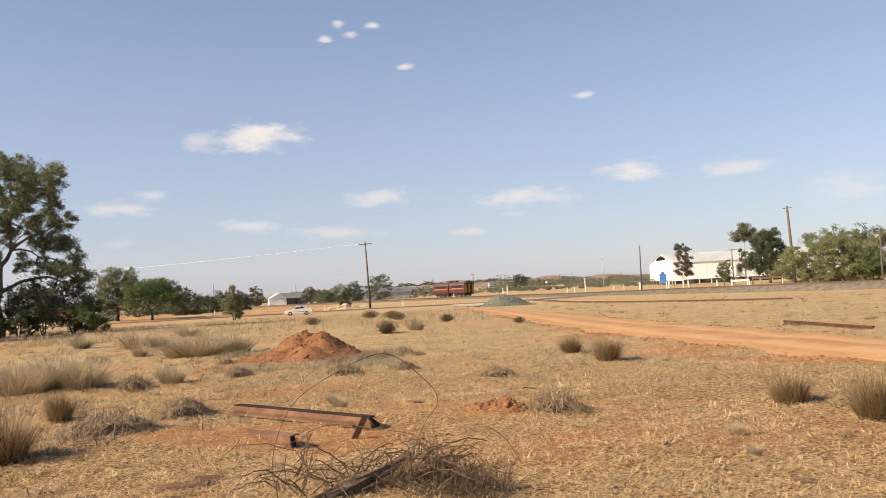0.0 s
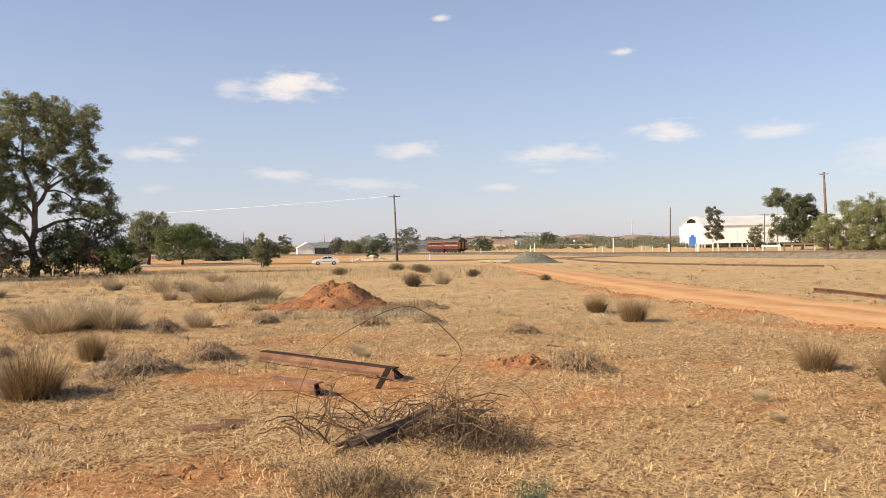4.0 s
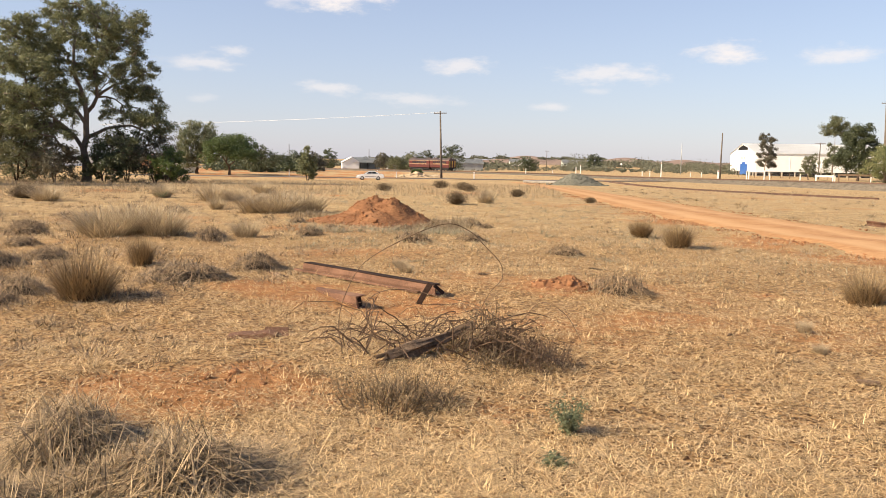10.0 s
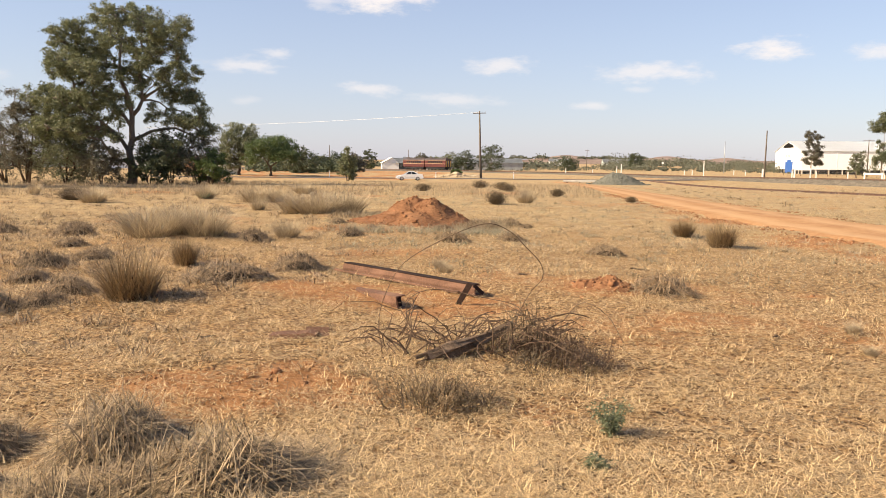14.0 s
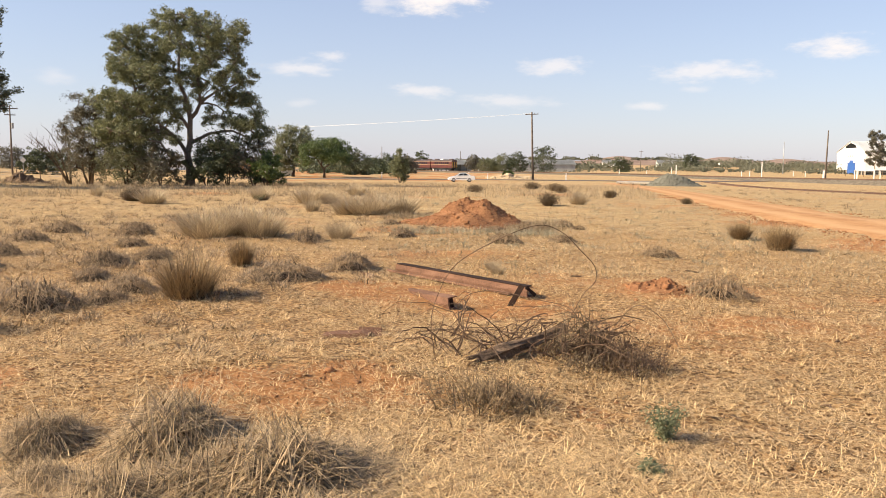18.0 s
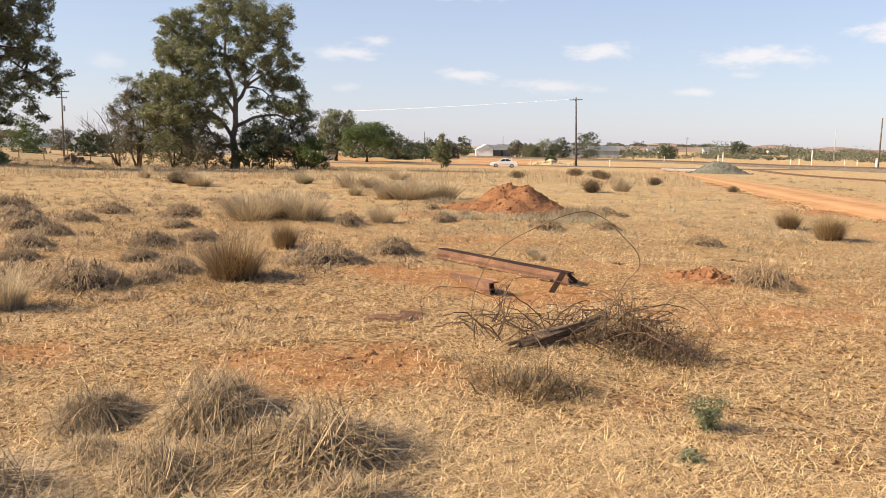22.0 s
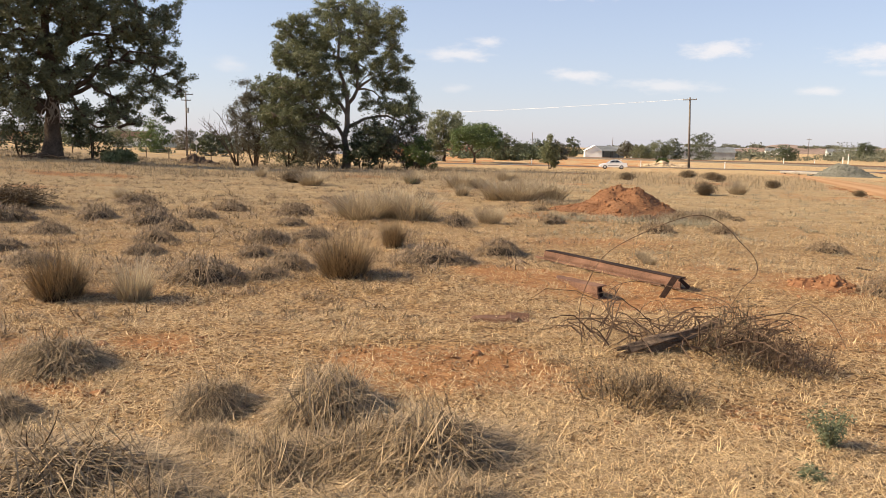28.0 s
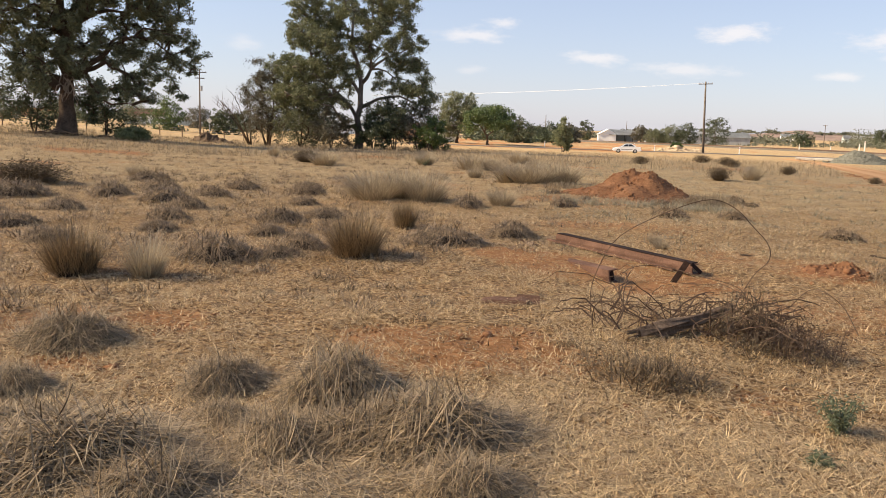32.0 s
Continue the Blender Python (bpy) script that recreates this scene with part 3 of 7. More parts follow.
# ---- trees ----
def grow_tree(name, label, m, blobs, leaves, leaf=(0.34, 0.13), trunk_r=0.5, fork=0.25, leafmat=GUMLEAF, barkmat=BARK, seed=1, hang=0.6,
              stems=((0, 0),), boughs=(), category="tree", group="", twig=0.022):
    """A tree from crown lobes (x, y, z, rx, ry, rz) in its own space: stems and boughs, twigs that fork towards every leaf puff, and puffs with gaps between them.
    boughs: polylines of the main wood with the radius at their foot, in place of stems grown by rule."""
    rng, rnd = np.random.default_rng(seed), random.Random(seed)
    ob = thing(name, m, label, category, group)
    top = max(b[2] + b[5] for b in blobs)
    # places of the leaf puffs, kept apart from one another
    size = np.array([(b[3] * b[4] * b[5]) ** (2 / 3) for b in blobs])
    puff = 0.62 * float(np.median([b[3] for b in blobs]))
    want = 8 * len(blobs)
    pick = rng.choice(len(blobs), want * 6, p=size / size.sum())
    v = rng.normal(0, 1, (want * 6, 3))
    v /= np.linalg.norm(v, axis=1)[:, None]
    v *= 1.14 * (rng.uniform(0.05, 1, want * 6) ** 0.38)[:, None]
    arr = np.array(blobs)
    cand = arr[pick, :3] + v * arr[pick, 3:6]
    puffs = []
    for c in cand:
        if len(puffs) >= want:
            break
        if not puffs or np.min(np.sum((np.array(puffs) - c) ** 2, axis=1)) > (0.66 * puff) ** 2:
            puffs.append(c)
    puffs = np.array(puffs)
    # the wood: nodes with their parents
    nodes, up, root_r, line_of, chains = [], [], [], [], []

    def lay(pts, start, r, line):
        chain = [] if start is None else [start]
        for p in pts:
            nodes.append(np.array(p, float))
            up.append(chain[-1] if chain else -1)
            root_r.append(r)
            line_of.append(line)
            chain.append(len(nodes) - 1)
        chains.append((chain, line))

    def nearest(p):
        return int(np.argmin(np.sum((np.array(nodes) - p) ** 2, axis=1)))

    if boughs:
        for k, (pts, r) in enumerate(boughs):
            pts = [np.array(p, float) for p in pts]
            fine = [pts[0]]
            for p, q in zip(pts, pts[1:]):
                n = max(2, int(np.linalg.norm(q - p) / (0.05 * top)))
                fine += [p + (q - p) * i / n + rng.normal(0, 0.006 * top, 3) * (i < n) for i in range(1, n + 1)]
            lay(fine[1:] if nodes else fine, nearest(fine[0]) if nodes else None, r, k)
    else:
        for k, (sx, sy) in enumerate(stems):
            tall = top * rnd.uniform(0.6, 0.78)
            bend = rng.normal(0, 0.025 * top, (2, 2))
            pts = []
            for i in range(11):
                t = i / 10
                g = 0.08 + 0.92 * t**1.4
                w = bend[0] * math.sin(2.4 * t) + bend[1] * math.sin(5 * t)
                pts.append((sx * g + w[0], sy * g + w[1], -0.3 + (tall + 0.3) * t))
            lay(pts, None, trunk_r, k)
    wood = len(nodes)
    low = top * fork
    order = np.argsort([np.min(np.sum((np.array(nodes) - c) ** 2, axis=1)) for c in puffs])
    child_of = {}
    for i in order:
        c = puffs[i]
        arr_n = np.array(nodes)
        gap = arr_n - c
        cost = np.sqrt(np.sum(gap**2, axis=1)) + 0.45 * np.maximum(0, gap[:, 2]) + 3.0 * (arr_n[:, 2] < low) * (1 if c[2] > low else 0)
        j = int(np.argmin(cost))
        p = arr_n[j]
        n = max(2, int(np.linalg.norm(c - p) / (0.045 * top)))
        sway = rng.normal(0, 0.05, 3) * np.linalg.norm(c - p)
        lift = 0.12 * np.linalg.norm((c - p)[:2])
        pts = [p + (c - p) * t + sway * math.sin(math.pi * t) + np.array([0, 0, lift * math.sin(math.pi * t)]) for t in (k / n for k in range(1, n + 1))]
        lay(pts, j, 0.0, line_of[j])
    nodes = [Vector(p) for p in nodes]
    # thickness from what each node carries
    load = np.zeros(len(nodes))
    for ch, _ in chains[-len(order):]:
        load[ch[-1]] += 1
    for i in range(len(nodes) - 1, -1, -1):
        if up[i] >= 0:
            load[up[i]] += load[i]
    grown = twig * np.maximum(load, 0.6) ** 0.5
    bms = {}
    for k, (ch, line) in enumerate(chains):
        bm = bms.setdefault(line, bmesh.new())
        main = ch[0] < wood and ch[-1] < wood
        if main:
            r0 = root_r[ch[-1]]
            t = np.linspace(0, 1, len(ch))
            rr = np.maximum(r0 * (1.0 - 0.86 * t**0.75), 0.03 * r0 + twig)
            if up[ch[0]] < 0:
                rr[:2] *= (1.35, 1.12)
            tube(bm, [nodes[i] for i in ch], list(rr), 9, 0.08, rnd)
        else:
            rr = [grown[i] for i in ch]
            rr[0] = rr[1]
            tube(bm, [nodes[i] for i in ch], rr, 4 if max(rr) < 0.06 else 6)
    for line, bm in bms.items():
        part("trunk" if line == 0 or not boughs else "limb", bm, barkmat, ob, smooth_shade=True)
    # leaves: a drooping puff about each twig's end
    k = len(puffs)
    n_leaf = int(leaves / max(1, k))
    d = rng.normal(0, 1, (k, n_leaf, 3))
    d /= np.linalg.norm(d, axis=2)[..., None]
    r = rng.uniform(0.0, 1, (k, n_leaf, 1)) ** 0.55 * puff * rng.uniform(0.6, 1.25, (k, 1, 1)) * rng.lognormal(0, 0.16, (k, n_leaf, 1))
    shape = rng.uniform(0.75, 1.3, (k, 1, 3)) * np.array([1, 1, 0.72])
    pts = puffs[:, None] + d * r * shape
    pts[..., 2] -= 0.3 * hang * puff * rng.uniform(0, 1, (k, n_leaf)) ** 2
    v, q = leaf_cards(pts.reshape(-1, 3), leaf[0], leaf[1], rng, hang)
    part("crown", np_mesh("crown", v, q), leafmat, ob)
    return ob


def outline_lobes(rows, base, sx, sz, depth, seed=3):
    """Crown lobes from rows of across, down, half-width, half-height, scaled to metres from the foot of the trunk, and spread in depth."""
    rnd = random.Random(seed)
    wide = max(abs(r[0] - base[0]) for r in rows) * sx
    out = []
    for cx, cy, rx, ry in rows:
        x, z, a, b = (cx - base[0]) * sx, (base[1] - cy) * sz, rx * sx, ry * sz
        reach = depth * math.sqrt(max(0.12, 1 - (x / (1.15 * wide)) ** 2))
        for k in (-1, 0, 1):
            y = reach * (k * 0.62 + rnd.uniform(-0.28, 0.28))
            f = 1.0 if k == 0 else 0.85
            out.append((x * (1 if k == 0 else 0.93), y, z * (1 if k == 0 else rnd.uniform(0.93, 1.0)), a * f, max(a, b) * 0.9, b * f))
    return out


def outline_boughs(rows, base, sx, sz, depth, seed=4):
    """Main wood from rows of (across, down) points and a radius; each bough wanders to one side in depth."""
    rnd = random.Random(seed)
    out = []
    for k, (pts, r) in enumerate(rows):
        y = 0.0 if k == 0 else rnd.uniform(-1, 1) * depth
        n = len(pts) - 1
        out.append(([((px - base[0]) * sx, y * (i / n) ** 1.3, (base[1] - pz) * sz) for i, (px, pz) in enumerate(pts)], r))
    return out


def simple_lobes(h, w, seed, low=0.25, n=9, point=0.0):
    """Lobes of an ordinary crown, h high and w wide."""
    rnd = random.Random(seed)
    out = []
    for i in range(n):
        t = (i + 0.5) / n
        z = h * (low + (1 - low) * (0.12 + 0.78 * t))
        reach = w / 2 * math.sin(math.pi * (0.18 + 0.72 * t)) * (1 - point * t)
        a = i * 2.4 + rnd.uniform(-0.4, 0.4)
        r = w * rnd.uniform(0.17, 0.25) * (1 - 0.4 * point * t)
        out.append((math.cos(a) * reach * 0.66, math.sin(a) * reach * 0.66, z, r, r, min(r, h * 0.2) * 0.9))
    return out


# the tall gum: crown lobes and boughs, in units of about 2 cm from the foot
GUM_B = [(290, 92, 42, 36), (360, 88, 55, 46), (430, 84, 42, 46), (500, 112, 55, 55), (570, 124, 46, 42), (640, 144, 46, 44), (130, 192, 46, 32), (210, 155, 46, 36), (250, 212, 84, 55), (350, 175, 52, 44),
         (545, 192, 52, 44), (640, 232, 44, 40), (672, 308, 54, 30), (110, 300, 46, 50), (200, 300, 84, 64), (290, 330, 60, 54), (330, 270, 42, 40), (470, 270, 40, 42), (560, 300, 48, 38), (60, 420, 50, 54),
         (150, 440, 84, 64), (250, 430, 74, 54), (335, 420, 42, 44), (350, 485, 40, 38), (602, 390, 62, 42), (682, 402, 40, 34), (722, 462, 32, 30), (512, 478, 30, 34), (610, 492, 48, 34), (682, 512, 54, 32),
         (765, 542, 34, 24), (720, 568, 30, 16), (80, 540, 74, 54), (180, 560, 74, 50), (270, 540, 54, 44), (345, 585, 30, 20), (430, 190, 44, 46), (415, 330, 46, 50), (470, 370, 34, 34), (520, 240, 40, 36), (400, 430, 34, 36), (545, 612, 52, 32), (600, 622, 32, 32)]
WOOD_B = [([(415, 795), (418, 690), (424, 600), (426, 500), (405, 400), (382, 300), (392, 200), (372, 110)], 0.40), ([(428, 500), (468, 436), (460, 340), (488, 260), (470, 200), (482, 120)], 0.20),
          ([(428, 600), (500, 562), (600, 546), (680, 580), (738, 612)], 0.20), ([(466, 436), (540, 382), (620, 350), (682, 322)], 0.15), ([(412, 650), (345, 562), (262, 500), (150, 450)], 0.20),
          ([(408, 720), (335, 655), (300, 600), (200, 580), (110, 560)], 0.18), ([(424, 545), (342, 440), (262, 340), (180, 250)], 0.18), ([(478, 300), (560, 230), (630, 170)], 0.12), ([(470, 420), (540, 440), (620, 470), (700, 500)], 0.11)]
grow_tree("gum_tree", "tall river gum with a broad olive crown and pale limbs", facing(-28.4, 80.6), outline_lobes(GUM_B, (415, 780), 0.0209, 0.0219, 5.2), 120000, (0.25, 0.08), leafmat=OLIVELEAF,
          seed=11, fork=0.16, boughs=outline_boughs(WOOD_B, (415, 780), 0.0209, 0.0219, 2.4), barkmat=GUMBARK)
# the massive gum
GUM_A = [(60, 250, 64, 54), (80, 340, 60, 50), (150, 290, 52, 52), (140, 480, 40, 50), (40, 150, 56, 44), (100, 60, 84, 54), (200, 60, 62, 54), (330, 30, 84, 54), (450, 30, 72, 54), (560, 60, 72, 54), (660, 60, 72, 54),
         (760, 60, 54, 54), (820, 30, 44, 36), (780, 140, 44, 44), (690, 150, 62, 44), (600, 130, 52, 34), (260, 240, 52, 52), (340, 320, 52, 42), (310, 205, 40, 32), (425, 230, 32, 22), (560, 300, 52, 38),
         (502, 290, 34, 34), (640, 250, 44, 38), (720, 230, 52, 38), (800, 250, 44, 38), (842, 290, 34, 28), (890, 302, 22, 34), (840, 385, 18, 34), (760, 330, 42, 34), (680, 340, 42, 34), (620, 392, 42, 34),
         (560, 440, 42, 34), (700, 430, 42, 24), (772, 452, 28, 24), (786, 500, 20, 20), (640, 462, 42, 28), (522, 490, 42, 28), (572, 512, 36, 20), (640, 522, 32, 24), (384, 470, 36, 32), (402, 512, 30, 18), (202, 362, 32, 42)]
GUM_A += [(0, -20, 80, 60), (120, -80, 110, 70), (300, -110, 110, 70), (480, -90, 100, 62), (640, -60, 84, 54), (200, -190, 110, 62), (380, -190, 110, 62), (540, -150, 80, 50), (60, -150, 80, 56), (-70, 120, 70, 60), (-90, 20, 70, 60), (-50, 250, 50, 46), (-30, -80, 70, 50), (180, 170, 60, 60), (340, 130, 60, 50), (440, 110, 60, 40), (400, 280, 50, 40), (470, 350, 50, 36), (250, 330, 50, 50), (520, 200, 60, 40), (140, 400, 50, 44), (60, 420, 44, 40), (300, 400, 40, 34)]
GUM_A = [(p[0], p[1], p[2] * 1.15, p[3] * 1.15) for p in GUM_A]
WOOD_A = [([(250, 705), (255, 600), (262, 500), (265, 430), (256, 330), (250, 200), (240, 100), (225, -60), (230, -170)], 0.74), ([(280, 450), (340, 410), (430, 370), (482, 402), (545, 445)], 0.30), ([(285, 430), (420, 342), (520, 270), (600, 220), (720, 230)], 0.28),
          ([(258, 190), (330, 122), (420, 92), (520, 62), (640, 50)], 0.26), ([(262, 260), (335, 200), (450, 152), (560, 150), (680, 150)], 0.22), ([(330, 420), (400, 510), (450, 550), (530, 542), (572, 570)], 0.13),
          ([(240, 480), (190, 432), (120, 362), (70, 300)], 0.26), ([(246, 160), (150, 122), (60, 82), (-20, 40)], 0.2), ([(250, 215), (130, 142), (20, 205), (-50, 240)], 0.15), ([(240, 80), (330, -40), (440, -110)], 0.2), ([(600, 222), (700, 300), (800, 350), (840, 380)], 0.09)]
old_gum = grow_tree("gum_tree", "massive old gum with a thick gnarled trunk and spreading dark limbs", facing(-46.84, 69.3), outline_lobes(GUM_A, (250, 690), 0.0158, 0.0174, 5.6, 5), 150000, (0.26, 0.085),
                    seed=12, fork=0.14, boughs=outline_boughs(WOOD_A, (250, 690), 0.0158, 0.0174, 2.6), barkmat=BARK)


def dead_limbs():
    """Pale dead twigs hanging at the fork of the old gum, and fallen boughs about its foot."""
    rnd = random.Random(61)
    for k in range(16):
        x, z = rnd.uniform(-0.5, 0.9), rnd.uniform(3.4, 4.8)
        pts = [Vector((x, -0.85, z))]
        for _ in range(5):
            pts.append(pts[-1] + Vector((rnd.uniform(-0.3, 0.35), rnd.uniform(-0.15, 0.1), rnd.uniform(-0.62, 0.12))))
        part("dead_twig", tube(bmesh.new(), pts, [0.05, 0.045, 0.04, 0.03, 0.022, 0.01], 5, 0.1, rnd), PALEBARK, old_gum, "bleached dead twig")
    bm = tube(bmesh.new(), [(-0.5, -0.3, 3.6), (-0.75, -0.45, 3.75), (-1.1, -0.6, 4.3), (-1.25, -0.6, 4.9)], [0.36, 0.34, 0.30, 0.25], 9, 0.1, rnd)
    part("stub", bm, BARK, old_gum, "thick broken-off limb stub")
    for k in range(9):
        x, y, a, ln = rnd.uniform(-2.6, 3.0), rnd.uniform(-2.2, -0.6), rnd.uniform(-0.5, 0.5), rnd.uniform(0.8, 2.2)
        pts = [(x + ln * t * math.cos(a), y + ln * t * math.sin(a), 0.1 + 0.45 * math.sin(3 * t + k) ** 2 * t) for t in (0, 0.25, 0.5, 0.75, 1)]
        mx, my = (old_gum.matrix_world @ Vector((x, y, 0))).to_2d()
        solo("fallen_branch", tube(bmesh.new(), pts_shift(pts, x, y), [0.07, 0.06, 0.05, 0.04, 0.02], 5, 0.15, rnd), DEADWOOD, pose(mx, my, lie(mx, my), 0, 0, 46.84), "fallen dead bough at the foot of an old gum", "branch", "fallen boughs")


def pts_shift(pts, x, y):
    return [(p[0] - x, p[1] - y, p[2]) for p in pts]


dead_limbs()
grow_tree("gum_tree", "gum tree with drooping dark foliage at the paddock edge", facing(-54.5, 72), simple_lobes(15, 14, 8), 16000, trunk_r=0.5, seed=13)
# bushes round the foot of the big gums
for az, d, h, w, lm, s in ((-25.9, 79, 5.2, 6.0, DARKLEAF, 21), (-24.2, 78, 4.2, 5.0, GREYLEAF, 22), (-23.4, 76, 3.2, 3.4, GREENLEAF, 23), (-30.2, 78, 3.4, 4.0, GREYLEAF, 24),
                           (-27.3, 77, 3.0, 3.4, DARKLEAF, 29), (-48.6, 74, 5.0, 6.0, DARKLEAF, 25), (-44.6, 73, 4.6, 5.6, DARKLEAF, 26), (-43.0, 66, 0.9, 2.4, WATTLELEAF, 27)):
    grow_tree("shrub", "scrubby bush growing beneath a gum tree", facing(az, d), simple_lobes(h, w, s, 0.05, 7), 4200, (0.24, 0.11), 0.07, 0.05, lm, BARK, s, stems=((-0.6, 0), (0.1, 0.3), (0.7, -0.2)), category="shrub", group="bushes under the gums")
grow_tree("small_tree", "thin grey-leaved tree with several dark stems", facing(-34.4, 84), simple_lobes(8.4, 4.8, 31, 0.04, 26), 24000, (0.2, 0.06), 0.13, 0.12, GREYLEAF, BARK, 31,
          stems=((-0.9, 0), (0.1, 0.4), (0.9, -0.2), (0.4, -0.5)))


def dead_sapling(m):
    """A fan of bare stems that fork into fine straight twigs, with a few dry leaves left at the tips."""
    rnd, rng = random.Random(32), np.random.default_rng(32)
    ob = thing("small_tree", m, "nearly bare dead sapling with fine branches", "tree")
    tips = []
    for k in range(9):
        tip = Vector((-0.4 - 3.4 * k / 8 + rnd.uniform(-0.3, 0.3), rnd.uniform(-1, 1), rnd.uniform(4.4, 6.4) - 0.12 * k))
        bm = bmesh.new()
        foot = Vector((rnd.uniform(-0.15, 0.15), rnd.uniform(-0.15, 0.15), -0.2))
        pts = [foot.lerp(tip, t) + Vector((0.25, 0, 0.35)) * math.sin(math.pi * t) for t in (0, 0.25, 0.5, 0.75, 1)]
        tube(bm, pts, [0.06, 0.05, 0.035, 0.022, 0.01], 5, 0.08, rnd)
        for _ in range(9):
            s0 = pts[2].lerp(pts[4], rnd.uniform(0, 0.9))
            t0 = s0 + Vector((rnd.uniform(-0.9, 0.5), rnd.uniform(-0.5, 0.5), rnd.uniform(0.3, 1.2)))
            tube(bm, [s0, s0.lerp(t0, 0.5) + Vector((0.04, 0, 0.05)), t0], [0.018, 0.013, 0.006], 4)
            tips.append(t0)
        part("stem", bm, BARK, ob, smooth_shade=True)
    c = np.array([tuple(t) for t in tips])[rng.integers(0, len(tips), 130)] + rng.normal(0, 0.08, (130, 3))
    part("crown", np_mesh("crown", *leaf_cards(c, 0.14, 0.06, rng, 0.6)), GREYLEAF, ob)
    return ob


dead_sapling(facing(-35.6, 86))
grow_tree("small_tree", "slender olive-leaved tree beside a tall gum", facing(-32.2, 82), simple_lobes(7.8, 6.0, 33, 0.02, 26), 22000, (0.22, 0.07), 0.1, 0.08, GUMLEAF, BARK, 33, stems=((-0.9, 0), (0.1, 0.3), (0.8, 0.3)))
# beyond the road
PEPPER = [(100, 85, 44, 40), (180, 108, 36, 40), (60, 150, 46, 54), (140, 165, 62, 54), (195, 150, 26, 40), (50, 225, 40, 46), (150, 225, 50, 40), (80, 275, 44, 34)]
grow_tree("pepper_tree", "round grey-green tree with hanging foliage", facing(-21.6, 160), outline_lobes(PEPPER, (118, 340), 0.0344, 0.0354, 2.6), 14000, (0.42, 0.13), 0.30, 0.2, GUMLEAF, BARK, 41, hang=1.3,
          boughs=outline_boughs([([(118, 345), (120, 280), (112, 200), (104, 120)], 0.30), ([(120, 260), (160, 190), (182, 130)], 0.14), ([(118, 270), (70, 220), (58, 160)], 0.12)], (118, 340), 0.0344, 0.0354, 1.0))
SHADE = [(190, 190, 54, 34), (252, 168, 54, 34), (312, 158, 62, 30), (372, 192, 50, 34), (168, 246, 38, 28), (332, 226, 74, 32), (402, 240, 32, 28), (250, 214, 54, 26)]
grow_tree("shade_tree", "spreading bright green shade tree on bare red ground", facing(-19.5, 153), outline_lobes(SHADE, (275, 345), 0.0330, 0.0338, 3.4), 16000, (0.34, 0.16), 0.28, 0.3, GREENLEAF, BARK, 42,
          boughs=outline_boughs([([(275, 350), (272, 300), (252, 270), (205, 215)], 0.27), ([(272, 300), (310, 262), (350, 210)], 0.17), ([(258, 275), (262, 220), (270, 180)], 0.13)], (275, 345), 0.0330, 0.0338, 1.2))
SAPLING = [(712, 206, 13, 18), (702, 242, 26, 24), (738, 258, 22, 20), (690, 288, 34, 30), (735, 300, 28, 28), (698, 330, 34, 20), (738, 346, 22, 20)]
grow_tree("sapling", "young gum sapling standing in the grass", facing(-14.37, 116.8), outline_lobes(SAPLING, (712, 376), 0.0257, 0.0262, 0.9), 7000, (0.26, 0.09), 0.09, 0.1, OLIVELEAF, BARK, 43, stems=((-0.2, 0), (0.45, 0)))
for az, d, h, w, lm, s in ((-17.4, 190, 5.6, 8, DARKLEAF, 51), (-16.3, 215, 4.2, 8, DARKLEAF, 52), (-15.1, 240, 5.6, 8, DARKLEAF, 53), (-12.9, 320, 8.0, 6, DARKLEAF, 54), (-13.9, 235, 5.2, 6, GREYLEAF, 55),
                           (-9.2, 305, 6.6, 7, GREYLEAF, 56), (-8.3, 300, 5.0, 8, GUMLEAF, 57), (-7.3, 300, 6.6, 8, GUMLEAF, 58), (-6.3, 300, 7.4, 8, DARKLEAF, 59), 
                           (-4.45, 300, 9.6, 10, DARKLEAF, 61), (-18.4, 260, 6, 9, GUMLEAF, 62), (-6.9, 200, 1.1, 2.4, GREENLEAF, 64), (0.8, 330, 5, 8, DARKLEAF, 65),
                           (5.2, 340, 6.5, 7, DARKLEAF, 66)):
    grow_tree("distant_tree", "bushy dark tree beyond the railway", facing(az, d), simple_lobes(h, w, s, -0.12, 11), 3400, (0.5, 0.24), 0.16, 0.1, lm, BARK, s, group="trees beyond the railway")
for az, d, h, w, lm, s in ((-40.9, 168, 6.0, 8.0, GREENLEAF, 71), (-37.3, 165, 4.8, 6.5, DARKLEAF, 72), (-45.6, 190, 5.6, 9, DARKLEAF, 73), (-36.0, 240, 6.0, 8, DARKLEAF, 74), (-42.9, 240, 6.5, 9, GUMLEAF, 75), (-50.2, 190, 6, 9, DARKLEAF, 76),
                           (-38.9, 260, 6.6, 7, GREYLEAF, 77), (-31.2, 210, 6, 9, DARKLEAF, 78), (-26.0, 200, 5.5, 9, GUMLEAF, 79), (-47.6, 260, 6, 10, GUMLEAF, 80)):
    grow_tree("distant_tree", "leafy tree among the houses across the road", facing(az, d), simple_lobes(h, w, s, -0.12, 11), 3600, (0.45, 0.2), 0.16, 0.1, lm, BARK, s, group="trees by the houses")
